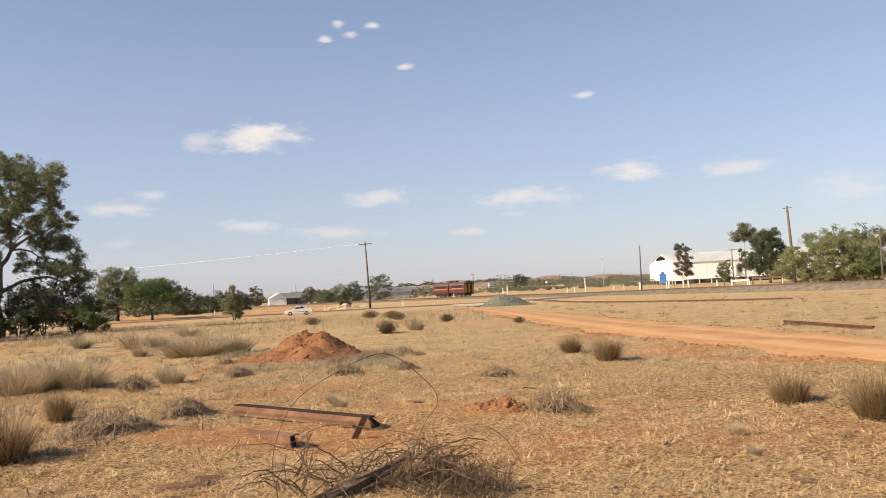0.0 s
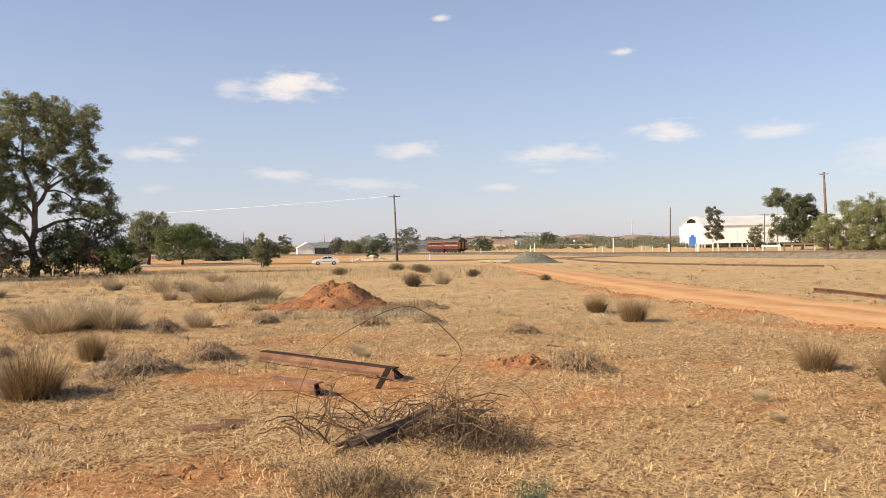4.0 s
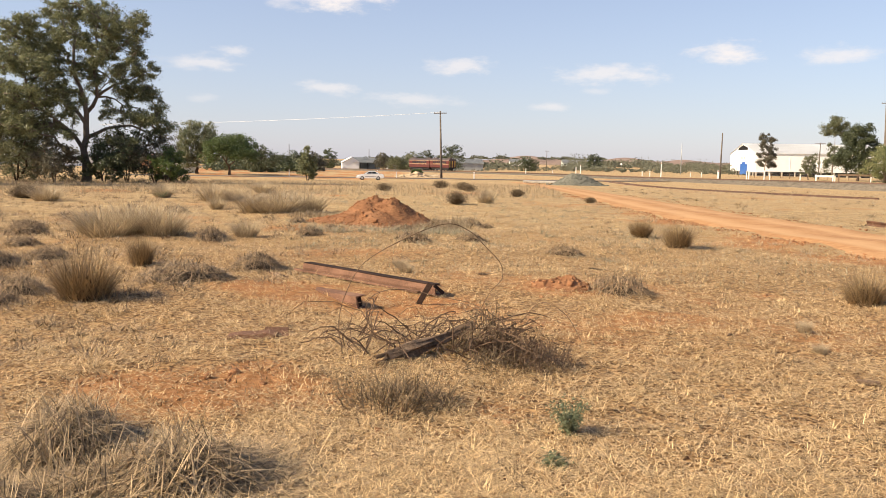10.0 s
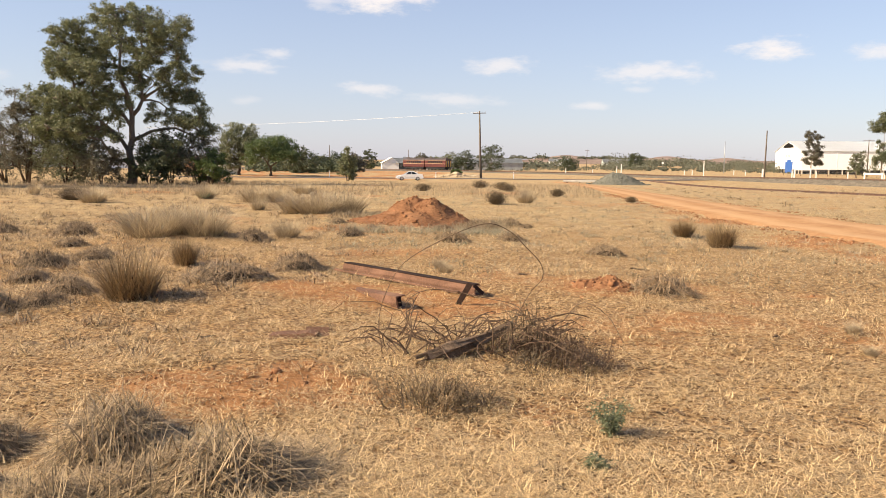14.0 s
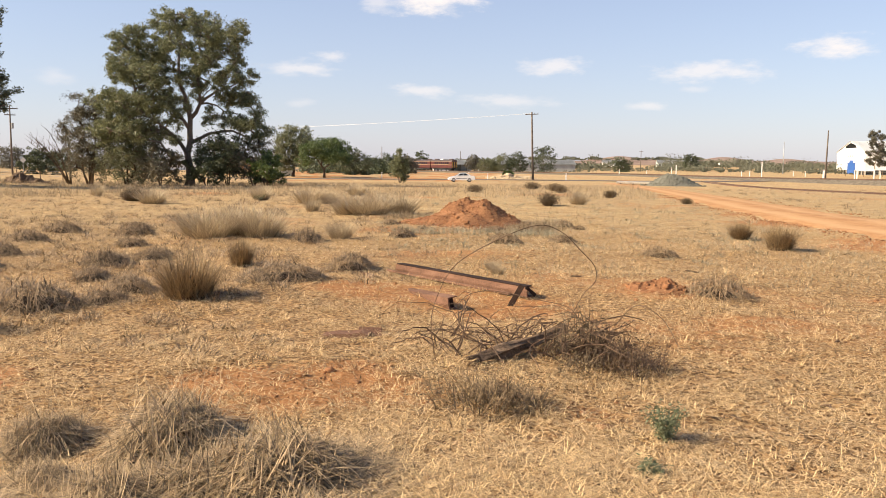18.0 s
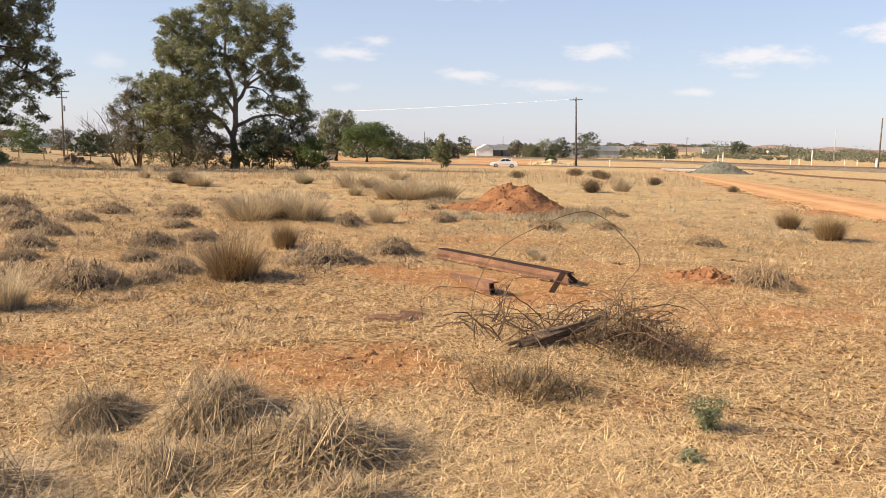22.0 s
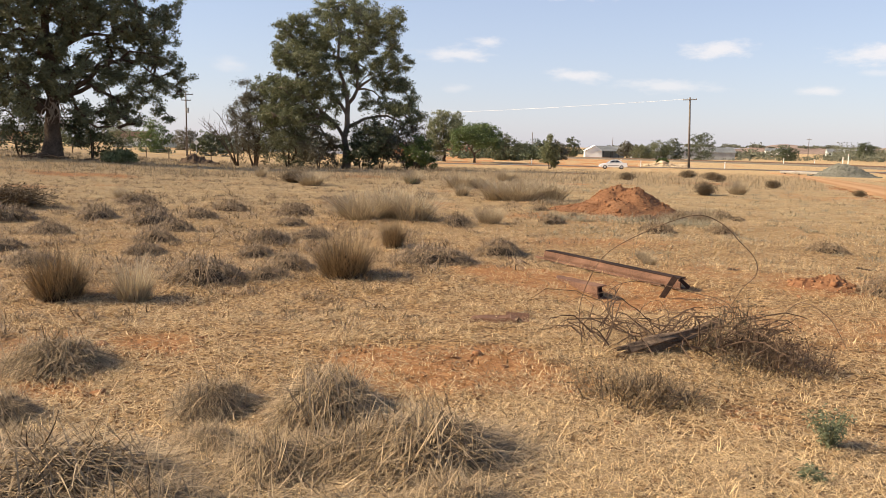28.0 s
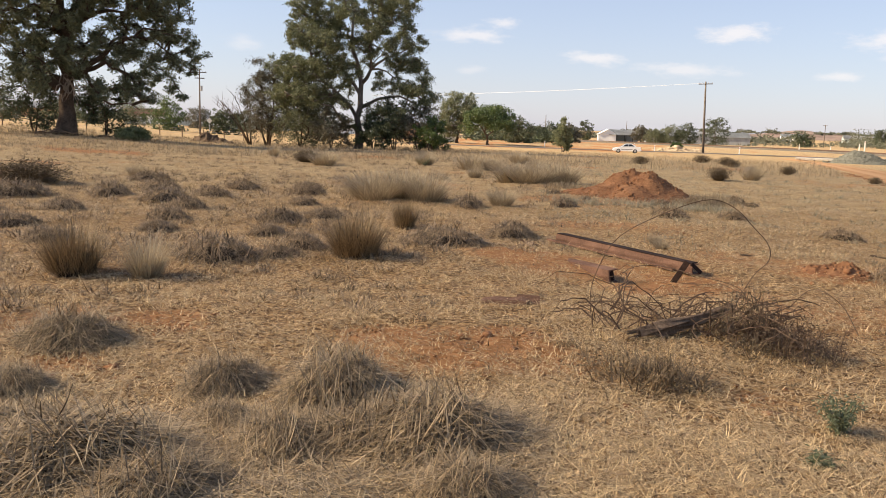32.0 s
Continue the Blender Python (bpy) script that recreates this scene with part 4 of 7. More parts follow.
# beside the big shed
grow_tree("tall_gum", "thin brown-leaved gum before a white shed", facing(16.15, 262), simple_lobes(13, 6, 81, 0.15, 10), 9500, (0.45, 0.16), 0.25, 0.15, GREYLEAF, PALEBARK, 81)
grow_tree("small_tree", "small green roadside tree by the white shed", facing(18.7, 225), simple_lobes(6.6, 4.6, 82, 0.1, 9), 3400, (0.4, 0.16), 0.15, 0.1, GUMLEAF, BARK, 82)
grow_tree("tall_gum", "tall gum with a tufted crown and pale trunk", facing(20.0, 235), [(0.6, 0, 14.2, 2.6, 2.2, 1.9), (-0.8, 0.5, 13.2, 2, 2, 1.6), (1.8, 0, 12.4, 1.8, 1.8, 1.4), (-1.0, 0, 7.5, 1.6, 1.6, 1.4), (0.6, 0.4, 5, 2.0, 2, 1.6), (-1.5, 0, 3.6, 1.7, 1.7, 1.4)],
          10000, (0.45, 0.18), 0.26, 0.2, GUMLEAF, PALEBARK, 83)
grow_tree("pine_tree", "dense dark green tree with a rounded top", facing(21.45, 225), simple_lobes(14.2, 10.0, 84, 0.06, 14, 0.35), 26000, (0.45, 0.2), 0.3, 0.1, DARKLEAF, BARK, 84)
grow_tree("willow_wattle", "wide feathery wattle thicket beside the railway", facing(24.9, 172), [b for k in (-5.2, -1.6, 2.2, 5.6) for b in
          [(p[0] + k, p[1], p[2], *p[3:]) for p in simple_lobes(11.2 + 0.25 * k - 0.1 * k * k, 8, int(90 + k), -0.1, 10)]], 46000, (0.4, 0.13), 0.2, 0.05, WATTLELEAF, BARK, 85, hang=1.0, stems=((-3, 0), (0, 0), (3, 0)), category="shrub")
grow_tree("small_tree", "young green tree beside the wattle thicket", facing(27.4, 170), simple_lobes(6.5, 6, 86, 0.05, 9), 4600, (0.4, 0.16), 0.15, 0.08, GREENLEAF, BARK, 86)
grow_tree("tall_gum", "gum tree beyond the wattle thicket", facing(28.6, 200), simple_lobes(12.5, 9, 87, 0.15, 10), 9000, (0.45, 0.17), 0.25, 0.15, GUMLEAF, BARK, 87)
grow_tree("tall_gum", "dark crown showing above the wattle thicket", facing(27.0, 225), simple_lobes(13.5, 9, 88, 0.15, 10), 6000, (0.45, 0.18), 0.25, 0.15, DARKLEAF, BARK, 88)

# ---- hills and far woods ----
def hill(name, label, az0, az1, d, rise, depth, material, seed):
    verts, n, k = [], 60, 9
    for i in range(n):
        t = i / (n - 1)
        az = az0 + (az1 - az0) * t
        env = math.sin(math.pi * t) ** 0.7 * (0.75 + 0.5 * noise.noise(Vector((t * 5, seed, 0))))
        for j in range(k):
            u = j / (k - 1) * 2 - 1
            x, y = bearing(az, d + u * depth)
            verts.append((x, y, lie(x, y) - 0.5 + rise * max(0.0, env) * (1 - u * u) ** 0.8))
    idx = np.arange(n * k).reshape(n, k)
    q = np.stack([idx[:-1, :-1], idx[:-1, 1:], idx[1:, 1:], idx[1:, :-1]], -1).reshape(-1, 4)
    return tagged(part(name, np_mesh(name, verts, q, True), material, None, label), category="hill", kind="structure")


def woods(name, label, az0, az1, d0, d1, n, h, leafmat, seed, size=(1.6, 0.9), low=0.0):
    """Far scrub as one spread of leaf clumps."""
    rng = np.random.default_rng(seed)
    k = n // 40
    az, d = rng.uniform(az0, az1, k), rng.uniform(d0, d1, k)
    x, y = d * np.sin(np.radians(az)), d * np.cos(np.radians(az))
    hh = h * rng.uniform(0.45, 1.1, k) * np.array([max(0.1, 0.6 + 1.1 * noise.noise(Vector((a * 1.3, seed * 3.1, 0))) + 0.7 * noise.noise(Vector((a * 4.0, seed, 2)))) for a in az])
    c = np.stack([x, y, land(x, y) + low + hh * 0.5], 1)
    pts = (c[:, None] + np.clip(rng.normal(0, 1, (k, 40, 3)), -1.25, 1.25) * np.stack([hh * 0.6, hh * 0.6, hh * 0.26], 1)[:, None]).reshape(-1, 3)
    v, q = leaf_cards(pts, size[0], size[1], rng, 0.3)
    return tagged(part(name, np_mesh(name, v, q), leafmat, None, label), category="woods", kind="stuff")


hill("hill", "low dry reddish hill on the horizon", -6, 7, 1300, 14, 180, HILLROCK, 1)
hill("hill", "low wooded hill behind the crossing", 3, 16, 900, 12, 150, HILLROCK, 2)
# far woods take the leaf colour that has haze painted in
woods("far_woods", "scattered scrub on the dry hill", -5.5, 6, 1180, 1320, 9000, 6, HAZEDLEAF, 1, (2.2, 1.4), 7)
woods("far_woods", "dark trees on the far slope", 3.5, 14.5, 560, 800, 16000, 9, HAZEDLEAF, 2, (1.3, 0.8))
woods("far_woods", "uneven scrub beyond the level crossing", 3.0, 15.5, 300, 470, 15000, 3.6, HAZEDLEAF, 7, (0.7, 0.42))
woods("far_woods", "thin scrub beyond the bare plain", -6, 3.0, 330, 480, 9000, 2.2, HAZEDLEAF, 8, (0.42, 0.26))
woods("far_woods", "low hedge of trees beyond the bare field", -21, -13.8, 205, 245, 5200, 4.0, DARKLEAF, 6, (0.8, 0.45))
woods("far_woods", "line of trees along the horizon", -34, 0, 420, 620, 22000, 6.5, HAZEDLEAF, 3, (1.8, 1.0))
woods("far_woods", "scrub along the horizon among houses", -62, -33, 330, 560, 9000, 6, HAZEDLEAF, 4, (1.8, 1.0))
woods("far_woods", "line of trees behind the sheds", 14, 40, 480, 620, 7000, 7, HAZEDLEAF, 5, (1.4, 0.8))

# ---- poles and wires ----
def power_pole(m, h, r, arms, label, insulators=True, material=POLEWOOD, lean=0.0, box_at=0.0):
    ob = thing("power_pole", m @ pose(0, 0, 0, 0, lean, 0), label, "power pole")
    part("post", tube(bmesh.new(), [(0, 0, -0.8), (0, 0, h * 0.5), (0, 0, h)], [r * 1.25, r, r * 0.75], 10, 0.03), material, ob, smooth_shade=True)
    for z, half in arms:
        part("crossarm", box(bmesh.new(), (-half, -0.16, z - 0.07), (half, -0.06, z + 0.07), 0.01), material, ob)
        for x in (-half * 0.9, -half * 0.4, half * 0.4, half * 0.9) if insulators else ():
            part("insulator", tube(bmesh.new(), [(x, -0.11, z + 0.07), (x, -0.11, z + 0.14), (x, -0.11, z + 0.15), (x, -0.11, z + 0.26)], [0.02, 0.02, 0.05, 0.035], 8), LAMPGLASS, ob)
    if box_at:
        part("transformer", tube(bmesh.new(), [(0.28, -0.1, box_at - 0.45), (0.28, -0.1, box_at - 0.42), (0.28, -0.1, box_at + 0.42), (0.28, -0.1, box_at + 0.45)], [0.16, 0.2, 0.2, 0.16], 10), GREYROOF, ob)
    return ob


power_pole(facing(-5.2, 149), 12.0, 0.17, [(11.6, 1.15)], "tall weathered timber power pole with one crossarm", lean=-2.0)
power_pole(facing(13.36, 200), 10.6, 0.16, [], "bare timber pole beside the level crossing", False, lean=0.6)
power_pole(facing(10.88, 285), 10.2, 0.13, [], "thin steel pole beyond the crossing", False, GREYROOF)
power_pole(facing(22.95, 186), 16.4, 0.28, [(16.0, 0.9)], "thick timber power pole rising behind trees", lean=-2.2, box_at=0)
power_pole(facing(-38.8, 150), 11.0, 0.125, [(10.5, 1.15), (9.5, 0.8)], "timber power pole with two crossarms and a transformer", box_at=7.8)
power_pole(facing(19.25, 245), 9.8, 0.14, [(9.5, 1.3)], "power pole with a crossarm near the white shed")
power_pole(facing(-15.6, 260), 8.0, 0.12, [], "distant thin pole above the trees", False)
power_pole(facing(2.0, 420), 9.4, 0.16, [(9.0, 1.1)], "distant power pole on the plain")
power_pole(facing(27.9, 160), 9.0, 0.14, [(8.6, 1.0)], "power pole at the railway edge")
power_pole(facing(-10.2, 330), 8.0, 0.12, [], "distant thin pole behind the shed", False)


def power_line(a, b, sag, r, label):
    a, b = Vector(a), Vector(b)
    pts = [a.lerp(b, t / 24) - Vector((0, 0, sag * 4 * (t / 24) * (1 - t / 24))) for t in range(25)]
    return solo("power_line", tube(bmesh.new(), pts, [r] * 25, 5), WIRE, pose(0, 0, 0), label, "wire", "overhead wires")


_px, _py = bearing(-5.36, 149)
_qx, _qy = bearing(-27.5, 192)
for _o in (0.0,):
    power_line((_px + _o, _py, lie(_px, _py) + 11.75), (_qx + _o * 0.8, _qy + _o * 0.5, lie(_qx, _qy) + 9.6), 0.4, 0.022, "sunlit aluminium overhead wire strung from a timber pole")


# ---- posts, signs, fences ----
def guide_post(az, d, h=1.1, w=0.13):
    ob = thing("guide_post", facing(az, d), "white painted timber guide post at the roadside", "guide post", "white guide posts")
    part("post", box(bmesh.new(), (-w / 2, -w / 2, -0.2), (w / 2, w / 2, h), 0.012), WHITEPAINT, ob)
    part("reflector", box(bmesh.new(), (-w * 0.3, -w / 2 - 0.012, h - 0.28), (w * 0.3, -w / 2 + 0.004, h - 0.16)), REDLAMP, ob)
    return ob


for az, d, h, w in ((9.62, 205, 4.6, 0.3), (-2.95, 150, 1.5, 0.26), (-8.3, 150, 1.3, 0.22), (-9.6, 165, 1.3, 0.22), (4.0, 220, 2.6, 0.3), (4.3, 225, 3.4, 0.34), (13.25, 198, 2.6, 0.5), (0.6, 215, 2.2, 0.25),
                    (2.4, 215, 1.8, 0.2), (11.5, 240, 1.7, 0.25), (12.2, 235, 1.7, 0.25), (8.4, 225, 1.7, 0.3), (8.9, 225, 1.7, 0.3), (15.0, 215, 2.4, 0.3), (16.4, 210, 2.2, 0.3), (18.2, 205, 2.0, 0.3), (20.2, 200, 1.8, 0.25), (22.2, 190, 1.8, 0.25), (-15.6, 150, 1.4, 0.2)):
    guide_post(az, d, h * 0.8, w * 0.75)


def gate_frame(az, d, half, h, material, label):
    ob = thing("barrier", facing(az, d), label, "barrier")
    for x in (-half, half):
        part("upright", box(bmesh.new(), (x - 0.14, -0.14, -0.3), (x + 0.14, 0.14, h), 0.02), material, ob)
    part("rail", box(bmesh.new(), (-half - 0.2, -0.1, h - 0.5), (half + 0.2, -0.02 - 0.2 + 0.1, h - 0.1), 0.02), material, ob)
    return ob


gate_frame(15.6, 208, 1.7, 2.3, WHITEPAINT, "white post-and-rail barrier at the crossing")
gate_frame(21.3, 195, 3.0, 2.0, DEADWOOD, "dark timber buffer stop beside the track")
gate_frame(19.6, 190, 1.6, 1.7, WHITEPAINT, "white signboard on two posts by the line")


def road_sign(az, d, h, size, label):
    ob = thing("road_sign", facing(az, d), label, "sign")
    part("post", tube(bmesh.new(), [(0, 0, -0.3), (0, 0, h)], [0.04, 0.04], 6), GREYROOF, ob)
    part("board", box(bmesh.new(), (-size / 2, -0.06, -size / 2), (size / 2, -0.045, size / 2), 0.0, pose(0, 0, h, 0, 45, 0)), WHITEPAINT, ob)
    return ob


road_sign(-38.2, 160, 2.4, 0.7, "pale diamond road sign on a steel post")
road_sign(7.0, 330, 3.0, 0.75, "white crossing sign beyond the railway")


def fence(az0, d0, az1, d1, n, label, h=1.2):
    (x0, y0), (x1, y1) = bearing(az0, d0), bearing(az1, d1)
    ob = thing("fence", pose(0, 0, 0), label, "fence")
    for i in range(n):
        t = i / (n - 1)
        x, y = x0 + (x1 - x0) * t, y0 + (y1 - y0) * t
        part("post", tube(bmesh.new(), [(x, y, lie(x, y) - 0.2), (x, y, lie(x, y) + h)], [0.07, 0.06], 6), DEADWOOD, ob)
    for z in (0.5, 0.9, 1.15):
        pts = [(x0 + (x1 - x0) * t / 12, y0 + (y1 - y0) * t / 12, lie(x0 + (x1 - x0) * t / 12, y0 + (y1 - y0) * t / 12) + z * h / 1.2) for t in range(13)]
        part("wire", tube(bmesh.new(), pts, [0.012] * 13, 4), GREYROOF, ob)
    return ob


fence(-36, 120, -52, 105, 12, "old post and wire fence along the paddock edge")
fence(14.5, 255, 24, 225, 18, "wire fence before the white shed", 1.6)


# ---- sheds and houses ----
def shed(m, length, width, eave, apex, label, wall=WHITEWALL, roof=WHITEROOF, plinth=0.0, category="shed", name="shed"):
    """A gabled building: the gable end stands at x = 0, the long side runs along +x; its near long side is at y = 0."""
    ob = thing(name, m, label, category)
    t = 0.15
    gable = [(0, plinth), (width, plinth), (width, eave), (width / 2, apex), (0, eave)]
    for x0 in (0.0, length - t):
        bm = bmesh.new()
        a = [bm.verts.new((x0, y, z)) for y, z in gable]
        b = [bm.verts.new((x0 + t, y, z)) for y, z in gable]
        bm.faces.new(a[::-1]), bm.faces.new(b)
        for i in range(5):
            bm.faces.new((a[i], a[(i + 1) % 5], b[(i + 1) % 5], b[i]))
        part("end_wall", bm, wall, ob)
    for y0 in (0.0, width - t):
        part("side_wall", box(bmesh.new(), (t, y0, plinth), (length - t, y0 + t, eave)), wall, ob)
    for s in (0, 1):
        bm = bmesh.new()
        ye, yr = (-0.5, width / 2) if s == 0 else (width + 0.5, width / 2)
        drop = 0.5 * (apex - eave) / (width / 2)
        n = max(8, int(length / 1.2))
        rows = []
        for i in range(n * 2 + 1):
            x = -0.4 + (length + 0.8) * i / (n * 2)
            rib = 0.05 if i % 2 else 0.0
            rows.append((bm.verts.new((x, ye, eave - drop + 0.12 + rib)), bm.verts.new((x, yr, apex + 0.12 + rib))))
        for p, q in zip(rows, rows[1:]):
            bm.faces.new((p[0], q[0], q[1], p[1]))
        bmesh.ops.solidify(bm, geom=bm.faces[:], thickness=0.06)
        part("roof_slope", bm, roof, ob)
    return ob


def place_shed_right():
    kx, ky = bearing(15.55, 292)
    ang = -1.0
    m = pose(kx, ky, lie(kx, ky), 0, 0, ang)
    ob = shed(m, 62, 36.0, 7.4, 10.9, "big white steel grain shed with a blue door", plinth=1.5)
    # solid block; the undercroft's shade is painted as near-black
    part("base_wall", box(bmesh.new(), (0.5, 0.5, -0.4), (61.5, 35.5, 1.5)), NEARBLACK, ob, "near-black block standing in for a shaded undercroft")
    for i in range(16):
        part("stump", box(bmesh.new(), (i * 4.1, -0.05, -0.4), (i * 4.1 + 0.3, 0.25, 1.5)), CONCRETE, ob)
    for i in range(10):
        part("stump", box(bmesh.new(), (-0.05, i * 3.8, -0.4), (0.25, i * 3.8 + 0.3, 1.5)), CONCRETE, ob)
    part("door", box(bmesh.new(), (-0.2, 11.5, 0.2), (-0.02, 20.5, 3.6), 0.02), BLUE, ob, "bright blue sliding door")
    part("door_frame", box(bmesh.new(), (-0.24, 11.0, 3.6), (-0.02, 21.0, 3.9)), BLUE, ob)
    part("door_frame", box(bmesh.new(), (-0.24, 14.0, 3.9), (-0.02, 18.0, 4.6)), BLUE, ob)
    bm = bmesh.new()
    v = [bm.verts.new((-0.06, y, z)) for y, z in ((11.0, 8.7), (25.0, 8.7), (24.0, 9.5), (18.0, 10.4), (12.0, 9.5))]
    bm.faces.new(v)
    bmesh.ops.solidify(bm, geom=bm.faces[:], thickness=0.05)
    part("gable_vent", bm, NEARBLACK, ob, "dark louvred gable vent")
    for y in (15.0, 17.2, 19.4):
        part("sign_bar", box(bmesh.new(), (-0.05, y, 5.6), (-0.02, y + 1.2, 6.3)), GREYROOF, ob)
    for i in range(9):
        part("wall_rib", box(bmesh.new(), (4 + i * 6.6, -0.08, 1.5), (4.15 + i * 6.6, -0.002, 7.3)), WHITEROOF, ob)
    return ob


place_shed_right()


def farm_shed():
    x, y = bearing(-11.95, 318)
    m = pose(x, y, lie(x, y), 0, 0, 16)
    ob = thing("farm_shed", m, "white gabled farm shed with a long open grey-roofed wing", "shed")
    bm = bmesh.new()
    prism(bm, [(0, -0.4), (6.0, -0.4), (6.0, 3.0), (3.4, 4.6), (0, 2.6)], 0, 0.2)
    part("end_wall", bm, WHITEWALL, ob)
    part("side_wall", box(bmesh.new(), (0, 0.2, -0.4), (0.2, 12, 2.6)), WHITEWALL, ob)
    part("back_wall", box(bmesh.new(), (0.2, 11.8, -0.4), (15.5, 12, 3.4)), GREYROOF, ob)
    bm = bmesh.new()
    prism(bm, [(-0.3, 2.6), (3.4, 4.7), (3.4, 4.85), (-0.3, 2.75)], -0.3, 12.2)
    part("roof_slope", bm, WHITEROOF, ob)
    bm = bmesh.new()
    vs = [bm.verts.new(p) for p in ((3.4, -0.3, 2.75), (15.5, -0.3, 2.75), (15.5, 6.0, 4.5), (3.4, 6.0, 4.75))]
    bm.faces.new(vs)
    bmesh.ops.solidify(bm, geom=bm.faces[:], thickness=0.12)
    part("roof_slope", bm, GREYROOF, ob)
    bm = bmesh.new()
    vs = [bm.verts.new(p) for p in ((3.4, 6.05, 4.75), (15.5, 6.05, 4.5), (15.5, 12.2, 3.4), (3.4, 12.2, 3.4))]
    bm.faces.new(vs)
    bmesh.ops.solidify(bm, geom=bm.faces[:], thickness=0.12)
    part("roof_slope", bm, GREYROOF, ob)
    part("side_wall", box(bmesh.new(), (6.0, 0.25, -0.4), (6.15, 11.7, 2.6)), WHITEWALL, ob)
    for i in range(4):
        part("post", box(bmesh.new(), (6.3 + i * 2.9, -0.1, -0.4), (6.5 + i * 2.9, 0.1, 2.6)), NEARBLACK, ob)
    part("floor_slab", box(bmesh.new(), (0.2, 0.2, -0.4), (15.5, 11.8, 0.02)), CONCRETE, ob)
    return ob


farm_shed()
x, y = bearing(-8.9, 345)
shed(pose(x, y, lie(x, y), 0, 0, 12), 40, 12, 3.0, 4.8, "long low shed with a dull grey iron roof", GREYROOF, GREYROOF)
x, y = bearing(-23.55, 165)
shed(pose(x, y, lie(x, y), 0, 0, 20), 5.4, 3.0, 1.7, 2.1, "small pale green tin shed beyond the gums", PALEGREEN, WHITEROOF)


def house(az, d, turn, size, wall, roof, label):
    x, y = bearing(az, d)
    ob = shed(pose(x, y, lie(x, y), 0, 0, turn), size[0], size[1], size[2], size[3], label, wall, roof, category="house", name="house")
    k = max(2, int(size[0] / 4))
    for i in range(k):
        w = part("window", box(bmesh.new(), (1.2 + i * 4, -0.06, 1.0), (2.6 + i * 4, -0.01, 2.1)), GLASS, ob)
        part("frame", box(bmesh.new(), (1.1 + i * 4, -0.09, 0.9), (2.7 + i * 4, -0.065, 1.0)), WHITEPAINT, w)
    return ob


ROOFRED = mat("dull_red_roof", (0.17, 0.075, 0.055), (0.26, 0.13, 0.10), 0.6, 0.7, bump=0.1)
house(-49.9, 300, 45, (14, 9, 3.0, 5.0), BRICKWALL, GREYROOF, "low orange brick house among trees")
house(-43.4, 290, 42, (12, 9, 2.8, 4.8), WHITEWALL, ROOFRED, "white house with a dull red roof")
house(-41.9, 320, 40, (14, 9, 2.8, 4.4), PALEGREEN, GREYROOF, "pale house with a grey iron roof")
house(-39.9, 330, 40, (12, 8, 2.5, 4.0), WHITEWALL, GREYROOF, "white house partly hidden behind a tree")
house(-37.8, 310, 36, (14, 9, 2.5, 4.2), PALEGREEN, GREYROOF, "weatherboard house with a wide grey roof")
house(-34.6, 330, 34, (14, 9, 2.8, 4.4), PALEGREEN, GREYROOF, "grey-roofed house behind thin trees")
house(-30.4, 300, 30, (16, 9, 2.8, 4.4), WHITEWALL, GREYROOF, "pale house glimpsed beneath a gum tree")
house(-26.6, 300, 26, (14, 9, 2.8, 4.4), BRICKWALL, ROOFRED, "brick house with a red roof beyond the gums")
house(-0.5, 640, 5, (16, 10, 3.4, 5.6), WHITEWALL, GREYROOF, "far white farm building below the hill")
house(3.1, 700, 5, (18, 10, 3.4, 5.6), PALEGREEN, GREYROOF, "far pale building on the plain")


